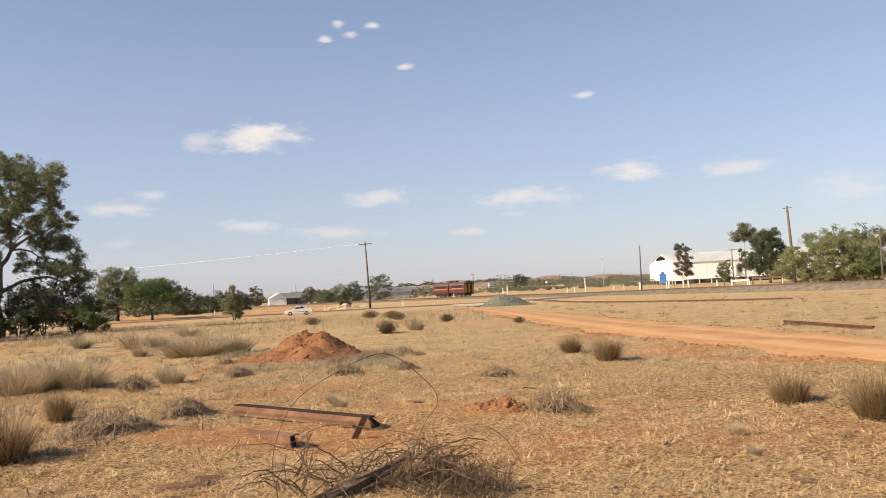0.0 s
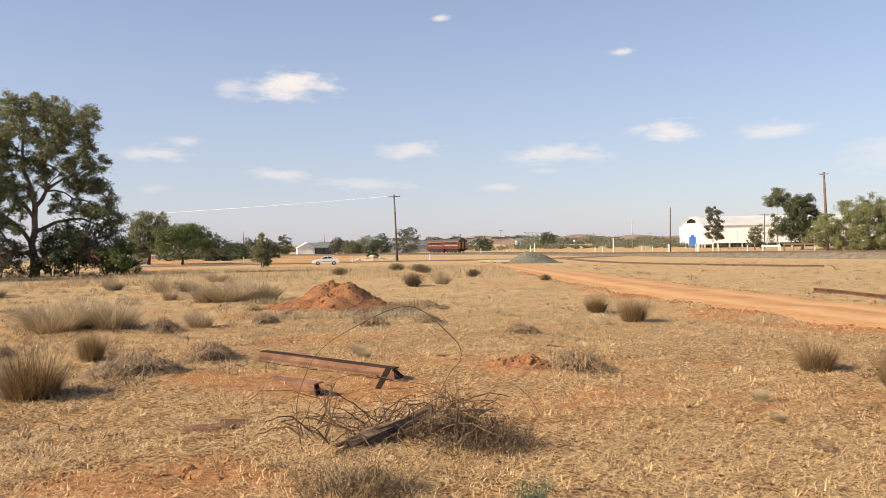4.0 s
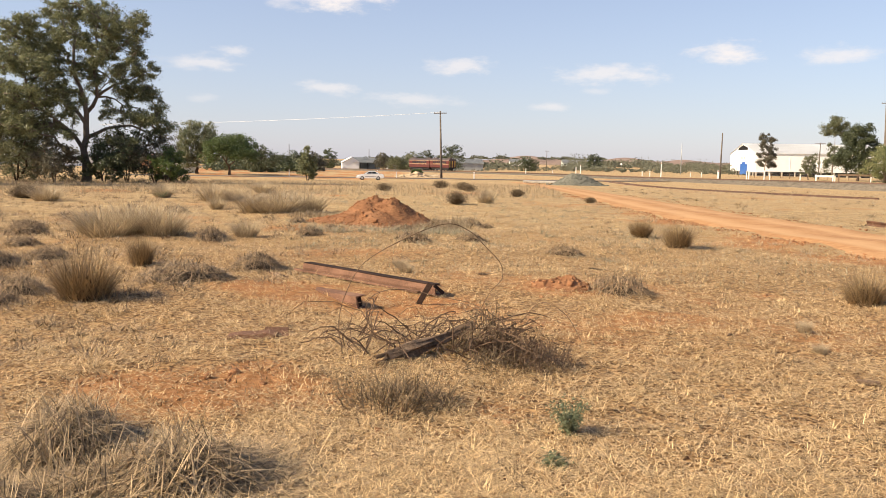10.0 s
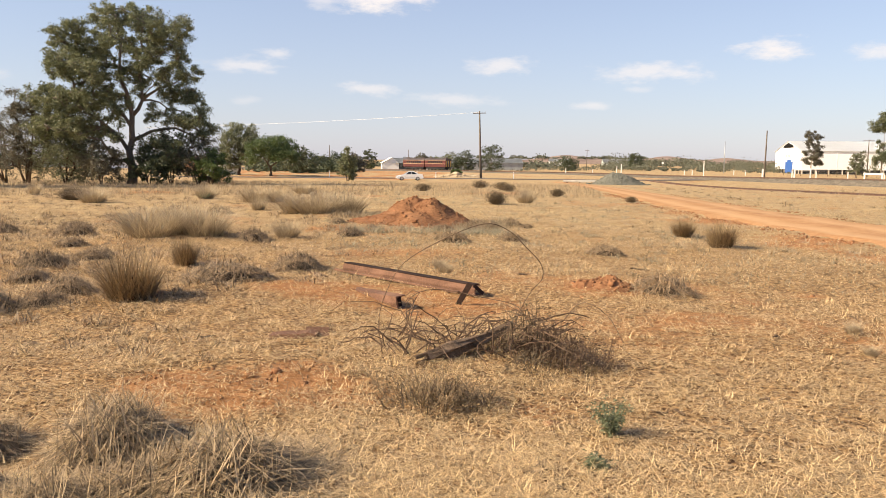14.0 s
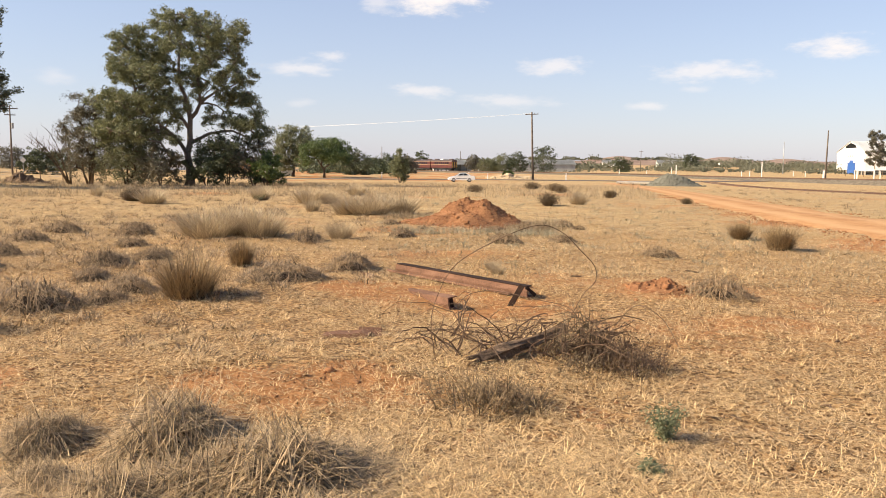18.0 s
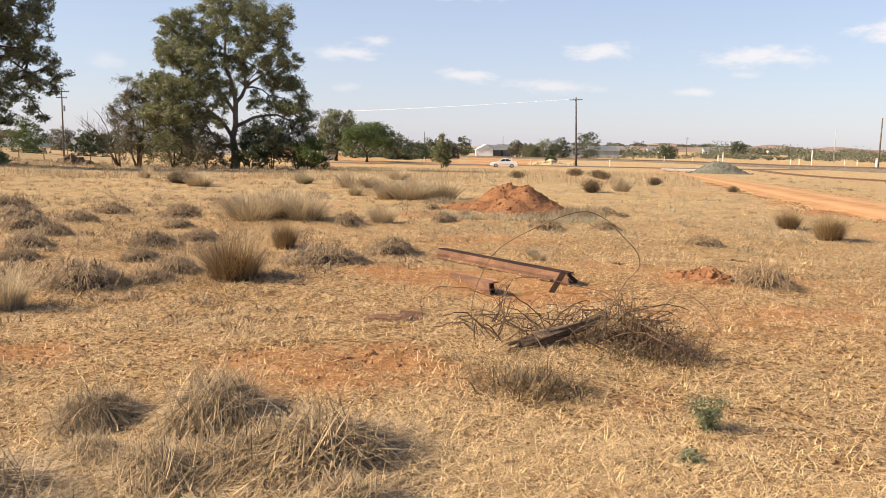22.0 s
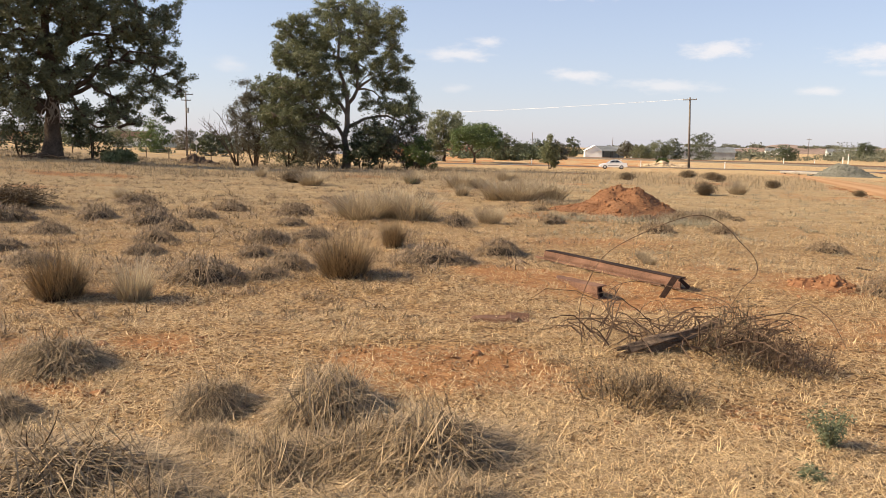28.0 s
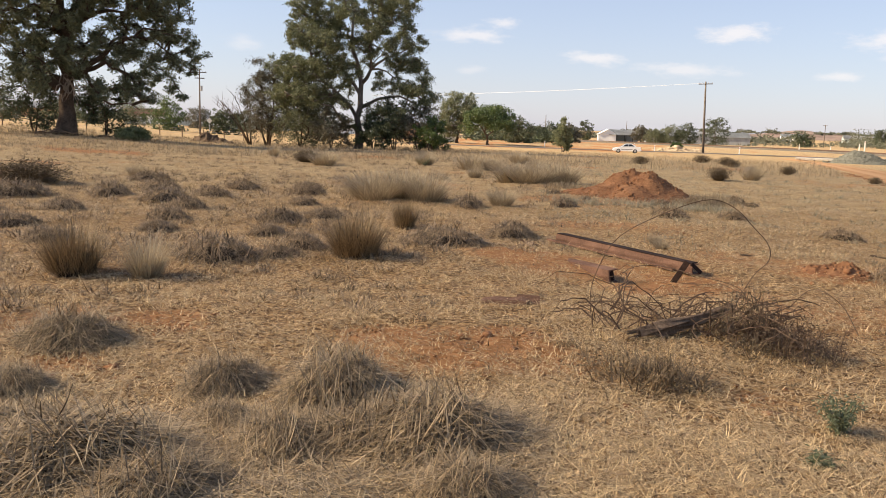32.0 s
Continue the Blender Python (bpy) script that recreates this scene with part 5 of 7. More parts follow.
# ---- heaps ----
def heap(name, label, m, rx, ry, h, material, clodmat, clods, clod, seed, category, peaks=((0, 0, 1.0, 1.0),), rough=0.25, stuffname="loose_soil"):
    """A loose heap with an uneven top, and its loose lumps."""
    rng = np.random.default_rng(seed)
    ob = thing(name, m, label, category)
    rings, turns = 34, 84
    verts = [(0, 0, 0)]

    def height(x, y):
        r = math.hypot(x / rx, y / ry)
        z = 0
        for px, py, ps, pw in peaks:
            q = math.hypot((x - px) / (rx * pw), (y - py) / (ry * pw))
            z = max(z, ps * max(0.0, 1 - q**1.6) ** 1.35)
        p = Vector((x, y, seed))
        z = z * h * (1 + rough * noise.noise(p * (3.0 / rx)) + 0.6 * rough * noise.noise(p * (9.0 / rx)) + 0.35 * rough * noise.noise(p * (22.0 / rx)))
        return z - 0.06 * smooth((r - 0.85) * 4)

    for i in range(1, rings + 1):
        for j in range(turns):
            a = 2 * math.pi * j / turns
            r = (i / rings) ** 0.9 * 1.08 * (1 + 0.12 * noise.noise(Vector((math.cos(a) * 2, math.sin(a) * 2, seed))) * i / rings)
            x, y = rx * r * math.cos(a), ry * r * math.sin(a)
            verts.append((x, y, float(height(x, y))))
    verts[0] = (0, 0, float(height(0, 0)))
    idx = 1 + np.arange(rings * turns).reshape(rings, turns)
    nxt = np.roll(idx, -1, 1)
    quads = np.stack([idx[:-1], idx[1:], nxt[1:], nxt[:-1]], -1).reshape(-1, 4)
    cap = np.stack([np.full(turns // 2, 0), idx[0][0::2], np.roll(idx[0], -1)[0::2], np.roll(idx[0], -2)[0::2]], 1)
    part("body", np_mesh("heap", verts, np.concatenate([quads, cap])), material, ob)
    # lumps: irregular six-sided stones
    a, r = rng.uniform(0, 2 * np.pi, clods), np.sqrt(rng.uniform(0, 1, clods)) * 1.12
    cx, cy = rx * r * np.cos(a), ry * r * np.sin(a)
    cz = np.array([float(height(p, q)) for p, q in zip(cx, cy)])
    s = clod * rng.lognormal(0, 0.5, clods)
    v, q = lumps(np.stack([cx, cy, np.maximum(cz, -0.02)], 1), s, rng)
    tagged(part(stuffname, np_mesh(stuffname, v, q), clodmat, ob), kind="stuff")
    return ob


def lumps(centres, size, rng):
    n = len(centres)
    cube = np.array([(-1, -1, -1), (1, -1, -1), (1, 1, -1), (-1, 1, -1), (-1, -1, 1), (1, -1, 1), (1, 1, 1), (-1, 1, 1)], float)
    v = cube[None] * rng.uniform(0.55, 1.25, (n, 8, 3)) * np.array([0.5, 0.5, 0.38])
    a = rng.uniform(0, 2 * np.pi, n)
    c, s = np.cos(a)[:, None], np.sin(a)[:, None]
    v = np.stack([v[..., 0] * c - v[..., 1] * s, v[..., 0] * s + v[..., 1] * c, v[..., 2]], -1) * size[:, None, None] + centres[:, None]
    f = np.array([(0, 3, 2, 1), (4, 5, 6, 7), (0, 1, 5, 4), (1, 2, 6, 5), (2, 3, 7, 6), (3, 0, 4, 7)])
    return v.reshape(-1, 3), (np.arange(n)[:, None, None] * 8 + f).reshape(-1, 4)


heap("earth_mound", "dumped mound of crumbly red earth", pose(-3.62, 20.3, lie(-3.62, 20.3), 0, 0, 8), 1.6, 1.4, 0.66, REDSOIL, REDCLOD, 2600, 0.02, 5, "mound",
     ((0.2, 0.1, 1.0, 0.62), (0.45, -0.05, 0.94, 0.62), (-0.02, -0.1, 0.78, 0.62), (0.75, 0.0, 0.6, 0.6), (-0.4, -0.35, 0.46, 0.6), (-0.85, -0.3, 0.24, 0.6), (0, 0, 0.18, 1.0), (0.15, -0.62, 0.48, 0.5)), 0.2)
heap("earth_mound", "low scrape of loose red soil among straw", pose(0.62, 10.15, lie(0.62, 10.15), 0, 0, 5), 0.40, 0.26, 0.13, REDSOIL, REDCLOD, 140, 0.018, 6, "mound", ((0, 0, 1, 1), (-0.3, 0, 0.7, 0.7)), 0.5)
heap("gravel_heap", "heap of blue-grey crushed stone", facing(4.1, 117), 3.8, 3.2, 1.65, GRAVEL, GRAVEL, 2200, 0.08, 7, "gravel heap", ((-0.3, 0, 1.0, 0.9), (0.6, 0, 0.9, 0.85), (1.4, 0, 0.55, 0.75), (0, 0, 0.35, 1.0)), 0.12, "loose_stone")
heap("rubble_heap", "pile of pale broken rubble near a power pole", facing(-6.6, 158), 4.5, 2.2, 0.7, PALESTONE, PALESTONE, 420, 0.24, 8, "rubble", ((-1, 0, 1, 0.8), (2, 0, 0.7, 0.7), (0, 0, 0.4, 1)), 0.6, "rubble")
heap("ash_heap", "dark heap of burnt branches near the fence", facing(-38.3, 88), 2.2, 1.4, 0.75, DEADWOOD, DEADWOOD, 120, 0.16, 9, "heap", ((0, 0, 1, 0.9), (1.0, 0, 0.6, 0.7)), 0.6, "burnt_wood")

pallet = thing("pallet", facing(1.55, 124), "pale concrete slab on low bearers at the roadside", "slab")
part("slab", box(bmesh.new(), (-2.4, -1.2, 0.16), (2.4, 1.2, 0.42), 0.03), CONCRETE, pallet)
for k in (-1.8, 0, 1.8):
    part("bearer", box(bmesh.new(), (k - 0.12, -1.1, -0.1), (k + 0.12, 1.1, 0.155)), DEADWOOD, pallet)


# ---- steel lying in the grass ----
def channel(bm, length, h, w, t, m=None, torn=0.0):
    prof = [(-w / 2, 0), (w / 2, 0), (w / 2, t), (-w / 2 + 2 * t, t), (-w / 2 + t, 2 * t), (-w / 2 + t, h / 2), (-w / 2 + t, h - 2 * t), (-w / 2 + 2 * t, h - t), (w / 2, h - t), (w / 2, h), (-w / 2, h), (-w / 2 - 0.012, h / 2)]
    n = 14
    rows = []
    for i in range(n + 1):
        y = length * i / n
        rows.append([bm.verts.new((x + 0.004 * random.uniform(-1, 1), y, z + 0.004 * random.uniform(-1, 1))) for x, z in prof])
    for a, b in zip(rows, rows[1:]):
        for k in range(12):
            bm.faces.new((a[k], a[(k + 1) % 12], b[(k + 1) % 12], b[k]))
    bm.faces.new(rows[0][::-1]), bm.faces.new(rows[-1])
    if m is not None:
        bm.transform(m)
    return bm


beam = thing("steel_beam", pose(-0.87, 9.37, lie(-0.87, 9.37) + 0.02, 0, 0, 49.5), "rusted steel girder lying in straw", "steel beam")
part("girder", channel(bmesh.new(), 2.6, 0.115, 0.10, 0.011), PALERUST, beam)
# added top strip; its weaker sunlight is painted as darker rust
part("flange_strip", box(bmesh.new(), (-0.056, 0.03, 0.117), (0.056, 2.58, 0.129), 0.004), SHADEDRUST, beam, "top flange strip coloured darker, as if less lit")
part("toe_strip", box(bmesh.new(), (-0.105, 0.25, 0.0), (-0.058, 2.75, 0.03), 0.006), PALERUST, beam)
# no real lining: a dark block that stands for shadow inside the girder
part("end_shade_block", box(bmesh.new(), (-0.035, 0.10, 0.014), (0.045, 0.5, 0.094)), SHADEDRUST, beam, "dark block standing in for shadow in the hollow end")
part("end_scrap", box(bmesh.new(), (-0.02, -0.01, 0.0), (0.02, 0.01, 0.16), 0.003, pose(0.06, -0.02, 0.02, -20, -48, 10)), SHADEDRUST, beam, "twisted scrap at the girder end")
bar = thing("steel_bar", pose(-1.06, 8.9, lie(-1.06, 8.9) - 0.02, 8, 31, -12), "rusty flat bar coloured as if in shadow, leaning on a girder", "steel bar")
# the bar's shaded side is painted with darkened rust
part("bar", box(bmesh.new(), (-0.03, -0.009, 0.0), (0.03, 0.009, 0.32), 0.004), SHADEDRUST, bar)
beam = thing("steel_beam", pose(-1.58, 8.5, lie(-1.58, 8.5) + 0.005, -4.6, -10, 36), "half-buried rusty steel girder with an open end", "steel beam")
part("girder", channel(bmesh.new(), 1.9, 0.145, 0.11, 0.012), PALERUST, beam)
# dark filler for the shadow within the open end
part("end_shade_block", box(bmesh.new(), (-0.04, 0.12, 0.014), (0.05, 0.5, 0.13)), SHADEDRUST, beam, "dark block standing in for shadow in the hollow end")
beam = thing("steel_beam", pose(-3.05, 10.62, lie(-3.05, 10.62) - 0.10, 0, 5, 38), "rusty girder end showing through soil", "steel beam")
part("girder", channel(bmesh.new(), 0.9, 0.11, 0.12, 0.012), RUST, beam)
plate = thing("steel_plate", pose(-2.2, 6.72, lie(-2.2, 6.72) + 0.005, 4, -3, 4), "bent rusty steel plate in dry grass", "steel plate")
bm = bmesh.new()
prism(bm, [(-0.21, 0.0), (0.2, 0.0), (0.22, 0.03), (0.14, 0.055), (0.05, 0.035), (-0.08, 0.045), (-0.2, 0.03)], -0.06, 0.06, 0.006)
part("sheet", bm, PALERUST, plate)
part("fold", box(bmesh.new(), (-0.1, -0.05, 0.0), (0.1, 0.05, 0.012), 0.004, pose(0.2, 0.06, 0.02, 38, 6, 12)), PALERUST, plate)
rail_piece = thing("loose_rail", pose(10.08, 24.79, lie(10.08, 24.79) + 0.0, 0, 0, -173.4), "loose rusty rail lying beside the dirt road", "rail")
prof = [(u, h * 0.95) for u, h in RAIL]
ln = np.stack([np.zeros(9), np.linspace(0, 4.25, 9)], 1)
v = [(u, p[1], h) for p in ln for u, h in prof]
idx = np.arange(9 * 12).reshape(9, 12)
nx = np.roll(idx, -1, 1)
part("rail", np_mesh("rail", v, np.stack([idx[:-1], nx[:-1], nx[1:], idx[1:]], -1).reshape(-1, 4)), RUST, rail_piece)


# ---- white sedan ----
def sedan():
    ob = thing("car", facing(-10.12, 129, 0.0, 4), "white four-door sedan parked at the roadside", "car")
    L, W = 4.75, 1.78
    side = [(-2.36, 0.32), (-2.38, 0.55), (-2.25, 0.70), (-1.35, 0.86), (-1.0, 0.92), (1.45, 0.98), (2.2, 0.96), (2.34, 0.80), (2.36, 0.40), (2.2, 0.26), (-2.2, 0.24)]
    bm = bmesh.new()
    prism(bm, side, -W / 2, W / 2, 0.06)
    part("body", bm, CARWHITE, ob, smooth_shade=False)
    bm = bmesh.new()
    cab = [(-1.05, 0.90), (-0.25, 1.36), (0.75, 1.40), (1.65, 0.95)]
    lo, hi = [], []
    for x, z in cab:
        inset = 0.10 + 0.12 * (z - 0.9) / 0.5
        lo.append(bm.verts.new((x, -W / 2 + inset, z)))
        hi.append(bm.verts.new((x, W / 2 - inset, z)))
    bm.faces.new(lo), bm.faces.new(hi[::-1])
    for i in range(4):
        bm.faces.new((lo[i], hi[i], hi[(i + 1) % 4], lo[(i + 1) % 4]))
    bmesh.ops.bevel(bm, geom=bm.edges[:], offset=0.05, segments=2, affect="EDGES")
    part("cabin", bm, CARWHITE, ob)
    for s in (-1, 1):
        for pts in (((-0.78, 0.99), (-0.22, 1.30), (0.22, 1.32), (0.22, 1.0)), ((0.30, 1.0), (0.30, 1.32), (0.72, 1.33), (1.28, 1.02))):
            bm = bmesh.new()
            vs = [bm.verts.new((x, s * (W / 2 - 0.085 - 0.12 * (z - 0.9) / 0.5), z)) for x, z in pts]
            bm.faces.new(vs)
            bmesh.ops.solidify(bm, geom=bm.faces[:], thickness=0.02)
            part("side_window", bm, GLASS, ob)
        part("mirror", box(bmesh.new(), (-0.72, s * 0.86 - 0.08, 0.98), (-0.58, s * 0.86 + 0.1, 1.1), 0.03), CARWHITE, ob)
        part("headlight", box(bmesh.new(), (-2.4, s * 0.62 - 0.18, 0.6), (-2.28, s * 0.62 + 0.18, 0.72), 0.03), LAMPGLASS, ob)
        part("tail_light", box(bmesh.new(), (2.28, s * 0.66 - 0.18, 0.72), (2.38, s * 0.66 + 0.16, 0.88), 0.03), REDLAMP, ob)
        part("sill_trim", box(bmesh.new(), (-0.95, s * 0.885 - 0.012, 0.5), (1.0, s * 0.885 + 0.012, 0.56)), RUBBER, ob)
        for x in (-1.42, 1.38):
            w = part("wheel", tube(bmesh.new(), [(x, s * 0.68, 0.31), (x, s * 0.70, 0.31), (x, s * 0.88, 0.31), (x, s * 0.90, 0.31)], [0.27, 0.31, 0.31, 0.27], 20), RUBBER, ob)
            part("rim", tube(bmesh.new(), [(x, s * 0.895, 0.31), (x, s * 0.912, 0.31)], [0.19, 0.17], 14), ALLOY, w)
    for pts in (((-0.98, 0.96), (-0.30, 1.33)), ((1.56, 1.0), (0.80, 1.37))):
        bm = bmesh.new()
        (xa, za), (xb, zb) = pts
        o = -0.035 if xa < 0 else 0.035
        vs = [bm.verts.new((xa + o, -0.66, za)), bm.verts.new((xa + o, 0.66, za)), bm.verts.new((xb + o, 0.56, zb)), bm.verts.new((xb + o, -0.56, zb))]
        bm.faces.new(vs)
        bmesh.ops.solidify(bm, geom=bm.faces[:], thickness=0.02)
        part("windscreen" if xa < 0 else "rear_window", bm, GLASS, ob)
    part("bumper", box(bmesh.new(), (-2.44, -0.84, 0.34), (-2.3, 0.84, 0.52), 0.04), CARWHITE, ob)
    part("bumper", box(bmesh.new(), (2.28, -0.84, 0.36), (2.43, 0.84, 0.54), 0.04), CARWHITE, ob)
    # a compact car: the drawing above is brought to 4.2 m, the wheels stay round
    for o in ob.children_recursive:
        x = sum(v.co.x for v in o.data.vertices) / len(o.data.vertices)
        round_part = o.name.startswith(("wheel", "rim"))
        o.data.transform(pose(-0.12 * x, 0, 0) if round_part else Matrix.Diagonal((0.88, 1, 1, 1)))
    return ob


sedan()


# ---- rail motor: two coupled cars ----
def rail_car(label, driving_end):
    """A rail car along local x, its front at +x, standing on the rails at z = 0."""
    ob = thing("rail_car", pose(0, 0, 0), label, "rail car", "coupled rail motor")
    L, W = 9.2, 2.75
    h = L / 2
    part("lower_body", box(bmesh.new(), (-h, -W / 2, 0.95), (h, W / 2, 1.95), 0.05), MAROON, ob)
    part("upper_body", box(bmesh.new(), (-h + 0.01, -W / 2 + 0.02, 1.954), (h - 0.01, W / 2 - 0.02, 3.1), 0.04), REDPAINT, ob)
    bm = bmesh.new()
    arc = [(-W / 2 - 0.08, 3.1)] + [(-(W / 2 + 0.08) * math.cos(math.pi * k / 10), 3.1 + 0.62 * math.sin(math.pi * k / 10)) for k in range(1, 10)] + [(W / 2 + 0.08, 3.1)]
    a = [bm.verts.new((-h - 0.1, y, z)) for y, z in arc]
    b = [bm.verts.new((h + 0.1, y, z)) for y, z in arc]
    bm.faces.new(a), bm.faces.new(b[::-1])
    for i in range(len(arc)):
        j = (i + 1) % len(arc)
        bm.faces.new((a[i], b[i], b[j], a[j]))
    part("roof", bm, TRAINROOF, ob)
    for s in (-1, 1):
        y = s * (W / 2 + 0.004)
        for z in (1.93, 3.02):
            part("cream_line", box(bmesh.new(), (-h, y - 0.02, z), (h, y + 0.02, z + 0.09)), CREAM, ob)
        for k in range(7):
            x = -h + 1.42 + k * 0.93
            w = part("window", box(bmesh.new(), (x, y - 0.025, 2.2), (x + 0.66, y + 0.01, 2.86)), GLASS, ob)
            part("frame", box(bmesh.new(), (x - 0.05, y - 0.02, 2.12), (x + 0.71, y + 0.025, 2.19)), CREAM, w)
        for x in (-h + 0.45, h - 1.25):
            part("door", box(bmesh.new(), (x, y - 0.03, 1.05), (x + 0.8, y + 0.015, 2.95), 0.02), MAROON, ob)
    for e, seen in ((-1, driving_end), (1, not driving_end)):
        x = e * (h + 0.02)
        part("end_wall", box(bmesh.new(), (x - 0.03, -1.35, 0.95), (x + 0.03, 1.35, 3.1), 0.02), MAROON, ob)
        if seen:
            for y in (-1.0, 0.0, 1.0):
                part("warning_panel", box(bmesh.new(), (x + e * 0.035 - 0.02, y - 0.22, 1.05), (x + e * 0.035 + 0.02, y + 0.22, 3.0)), YELLOW, ob, "yellow end stripe")
            for y in (-0.5, 0.5):
                part("end_window", box(bmesh.new(), (x + e * 0.035 - 0.02, y - 0.24, 2.1), (x + e * 0.035 + 0.02, y + 0.24, 2.85)), GLASS, ob)
            for y in (-0.9, 0.9):
                part("buffer", tube(bmesh.new(), [(x, y, 1.0), (x + e * 0.5, y, 1.0), (x + e * 0.55, y, 1.0)], [0.1, 0.1, 0.22], 10), BLACKSTEEL, ob)
        else:
            part("gangway", box(bmesh.new(), (min(x, x + e * 0.3), -0.55, 1.0), (max(x, x + e * 0.3), 0.55, 2.9), 0.03), BLACKSTEEL, ob)
    for x in (-h + 1.2, h - 1.6):
        part("roof_pod", box(bmesh.new(), (x - 0.7, -0.5, 3.6), (x + 0.7, 0.5, 4.0), 0.08), TRAINROOF, ob)
    part("underframe", box(bmesh.new(), (-h + 0.3, -1.1, 0.62), (h - 0.3, 1.1, 0.946)), BLACKSTEEL, ob)
    part("fuel_tank", box(bmesh.new(), (-1.4, -1.2, 0.3), (1.6, 1.2, 0.615), 0.05), BLACKSTEEL, ob)
    for x in (-h + 2.0, h - 2.0):
        bogie = part("bogie", box(bmesh.new(), (x - 1.3, -1.0, 0.36), (x + 1.3, 1.0, 0.61), 0.04), BLACKSTEEL, ob)
        for dx in (-0.85, 0.85):
            for s in (-1, 1):
                part("wheel", tube(bmesh.new(), [(x + dx, s * 0.66, 0.40), (x + dx, s * 0.80, 0.40)], [0.42, 0.40], 16), BLACKSTEEL, bogie)
    return ob


front_car = rail_car("leading maroon and red rail motor carriage with cream lines", False)
rear_car = rail_car("trailing maroon and red rail motor carriage with a yellow-striped end", True)


# ---- clouds: far soft sheets ----
def cloud_material():
    m = bpy.data.materials.new("cloud")
    m.use_nodes = True
    n, l = m.node_tree.nodes, m.node_tree.links
    n.remove(n["Principled BSDF"])
    co = n.new("ShaderNodeTexCoord")
    sub = n.new("ShaderNodeVectorMath")
    sub.operation = "SUBTRACT"
    sub.inputs[1].default_value = (0.5, 0.5, 0.5)
    l.new(co.outputs["Generated"], sub.inputs[0])
    scl = n.new("ShaderNodeVectorMath")
    scl.operation = "MULTIPLY"
    scl.inputs[1].default_value = (2, 0, 2)
    l.new(sub.outputs[0], scl.inputs[0])
    ln = n.new("ShaderNodeVectorMath")
    ln.operation = "LENGTH"
    l.new(scl.outputs[0], ln.inputs[0])
    no = n.new("ShaderNodeTexNoise")
    no.inputs["Scale"].default_value, no.inputs["Detail"].default_value, no.inputs["Roughness"].default_value = 0.016, 7, 0.62
    info = n.new("ShaderNodeObjectInfo")
    off = n.new("ShaderNodeVectorMath")
    off.operation = "MULTIPLY_ADD"
    off.inputs[1].default_value = (900, 900, 900)
    l.new(info.outputs["Random"], off.inputs[0])
    stretch = n.new("ShaderNodeVectorMath")
    stretch.operation = "MULTIPLY"
    stretch.inputs[1].default_value = (0.55, 1, 1.5)
    l.new(co.outputs["Object"], stretch.inputs[0])
    l.new(stretch.outputs[0], off.inputs[2])
    l.new(off.outputs[0], no.inputs["Vector"])
    body = n.new("ShaderNodeMath")
    body.operation = "MULTIPLY_ADD"
    body.inputs[1].default_value = 1.9
    l.new(no.outputs[0], body.inputs[0])
    neg = n.new("ShaderNodeMath")
    neg.operation = "MULTIPLY"
    neg.inputs[1].default_value = -1.0
    l.new(ln.outputs["Value"], neg.inputs[0])
    l.new(neg.outputs[0], body.inputs[2])
    cut = n.new("ShaderNodeMapRange")
    cut.interpolation_type = "SMOOTHSTEP"
    cut.inputs["From Min"].default_value, cut.inputs["From Max"].default_value = 0.08, 0.95
    l.new(body.outputs[0], cut.inputs["Value"])
    dens = n.new("ShaderNodeAttribute")
    dens.attribute_name = "thickness"
    mul = n.new("ShaderNodeMath")
    mul.operation = "MULTIPLY"
    l.new(cut.outputs[0], mul.inputs[0])
    l.new(dens.outputs["Fac"], mul.inputs[1])
    em, tr, mx = n.new("ShaderNodeEmission"), n.new("ShaderNodeBsdfTransparent"), n.new("ShaderNodeMixShader")
    em.inputs[0].default_value, em.inputs[1].default_value = (0.95, 0.93, 0.95, 1), CLOUD_GLOW
    l.new(mul.outputs[0], mx.inputs[0])
    l.new(tr.outputs[0], mx.inputs[1])
    l.new(em.outputs[0], mx.inputs[2])
    l.new(mx.outputs[0], n["Material Output"].inputs[0])
    return m


CLOUD_GLOW = 0.56
CLOUDMAT = cloud_material()
# bearing, height above the horizon, width and height in degrees, density
CLOUDS = [(-12.2, 10.7, 7.6, 3.2, 1.0), (-16.1, 10.4, 3.6, 2.0, 0.5), (-7.5, 17.1, 1.4, 0.7, 0.8), (-6.5, 18.1, 1.2, 0.8, 0.7), (-5.7, 17.4, 1.6, 0.7, 0.7), (-4.1, 17.9, 1.6, 0.7, 0.8), (-2.0, 15.2, 1.7, 0.7, 0.8),
          (10.4, 12.5, 2.6, 0.8, 0.8), (13.1, 7.2, 7.0, 2.0, 0.85), (20.1, 6.9, 6.5, 1.7, 0.85), (-4.3, 6.4, 7.6, 1.7, 0.85), (5.7, 5.9, 10.4, 2.0, 0.85), (-19.1, 6.9, 3.6, 1.2, 0.7), (-21.5, 6.1, 7.6, 1.6, 0.75)]
CLOUDS += [(-13.2, 4.7, 6.0, 1.5, 0.75), (-7.1, 4.1, 9.6, 1.3, 0.6), (1.9, 3.8, 3.6, 1.0, 0.65), (26.6, 4.9, 7.5, 3.2, 0.55), (4.9, 4.8, 3.0, 0.8, 0.4), (-36.7, 5.0, 4.0, 1.4, 0.4), (-21.5, 3.8, 3.0, 0.9, 0.35)]
SKYFAR = 3200.0
clouds = []
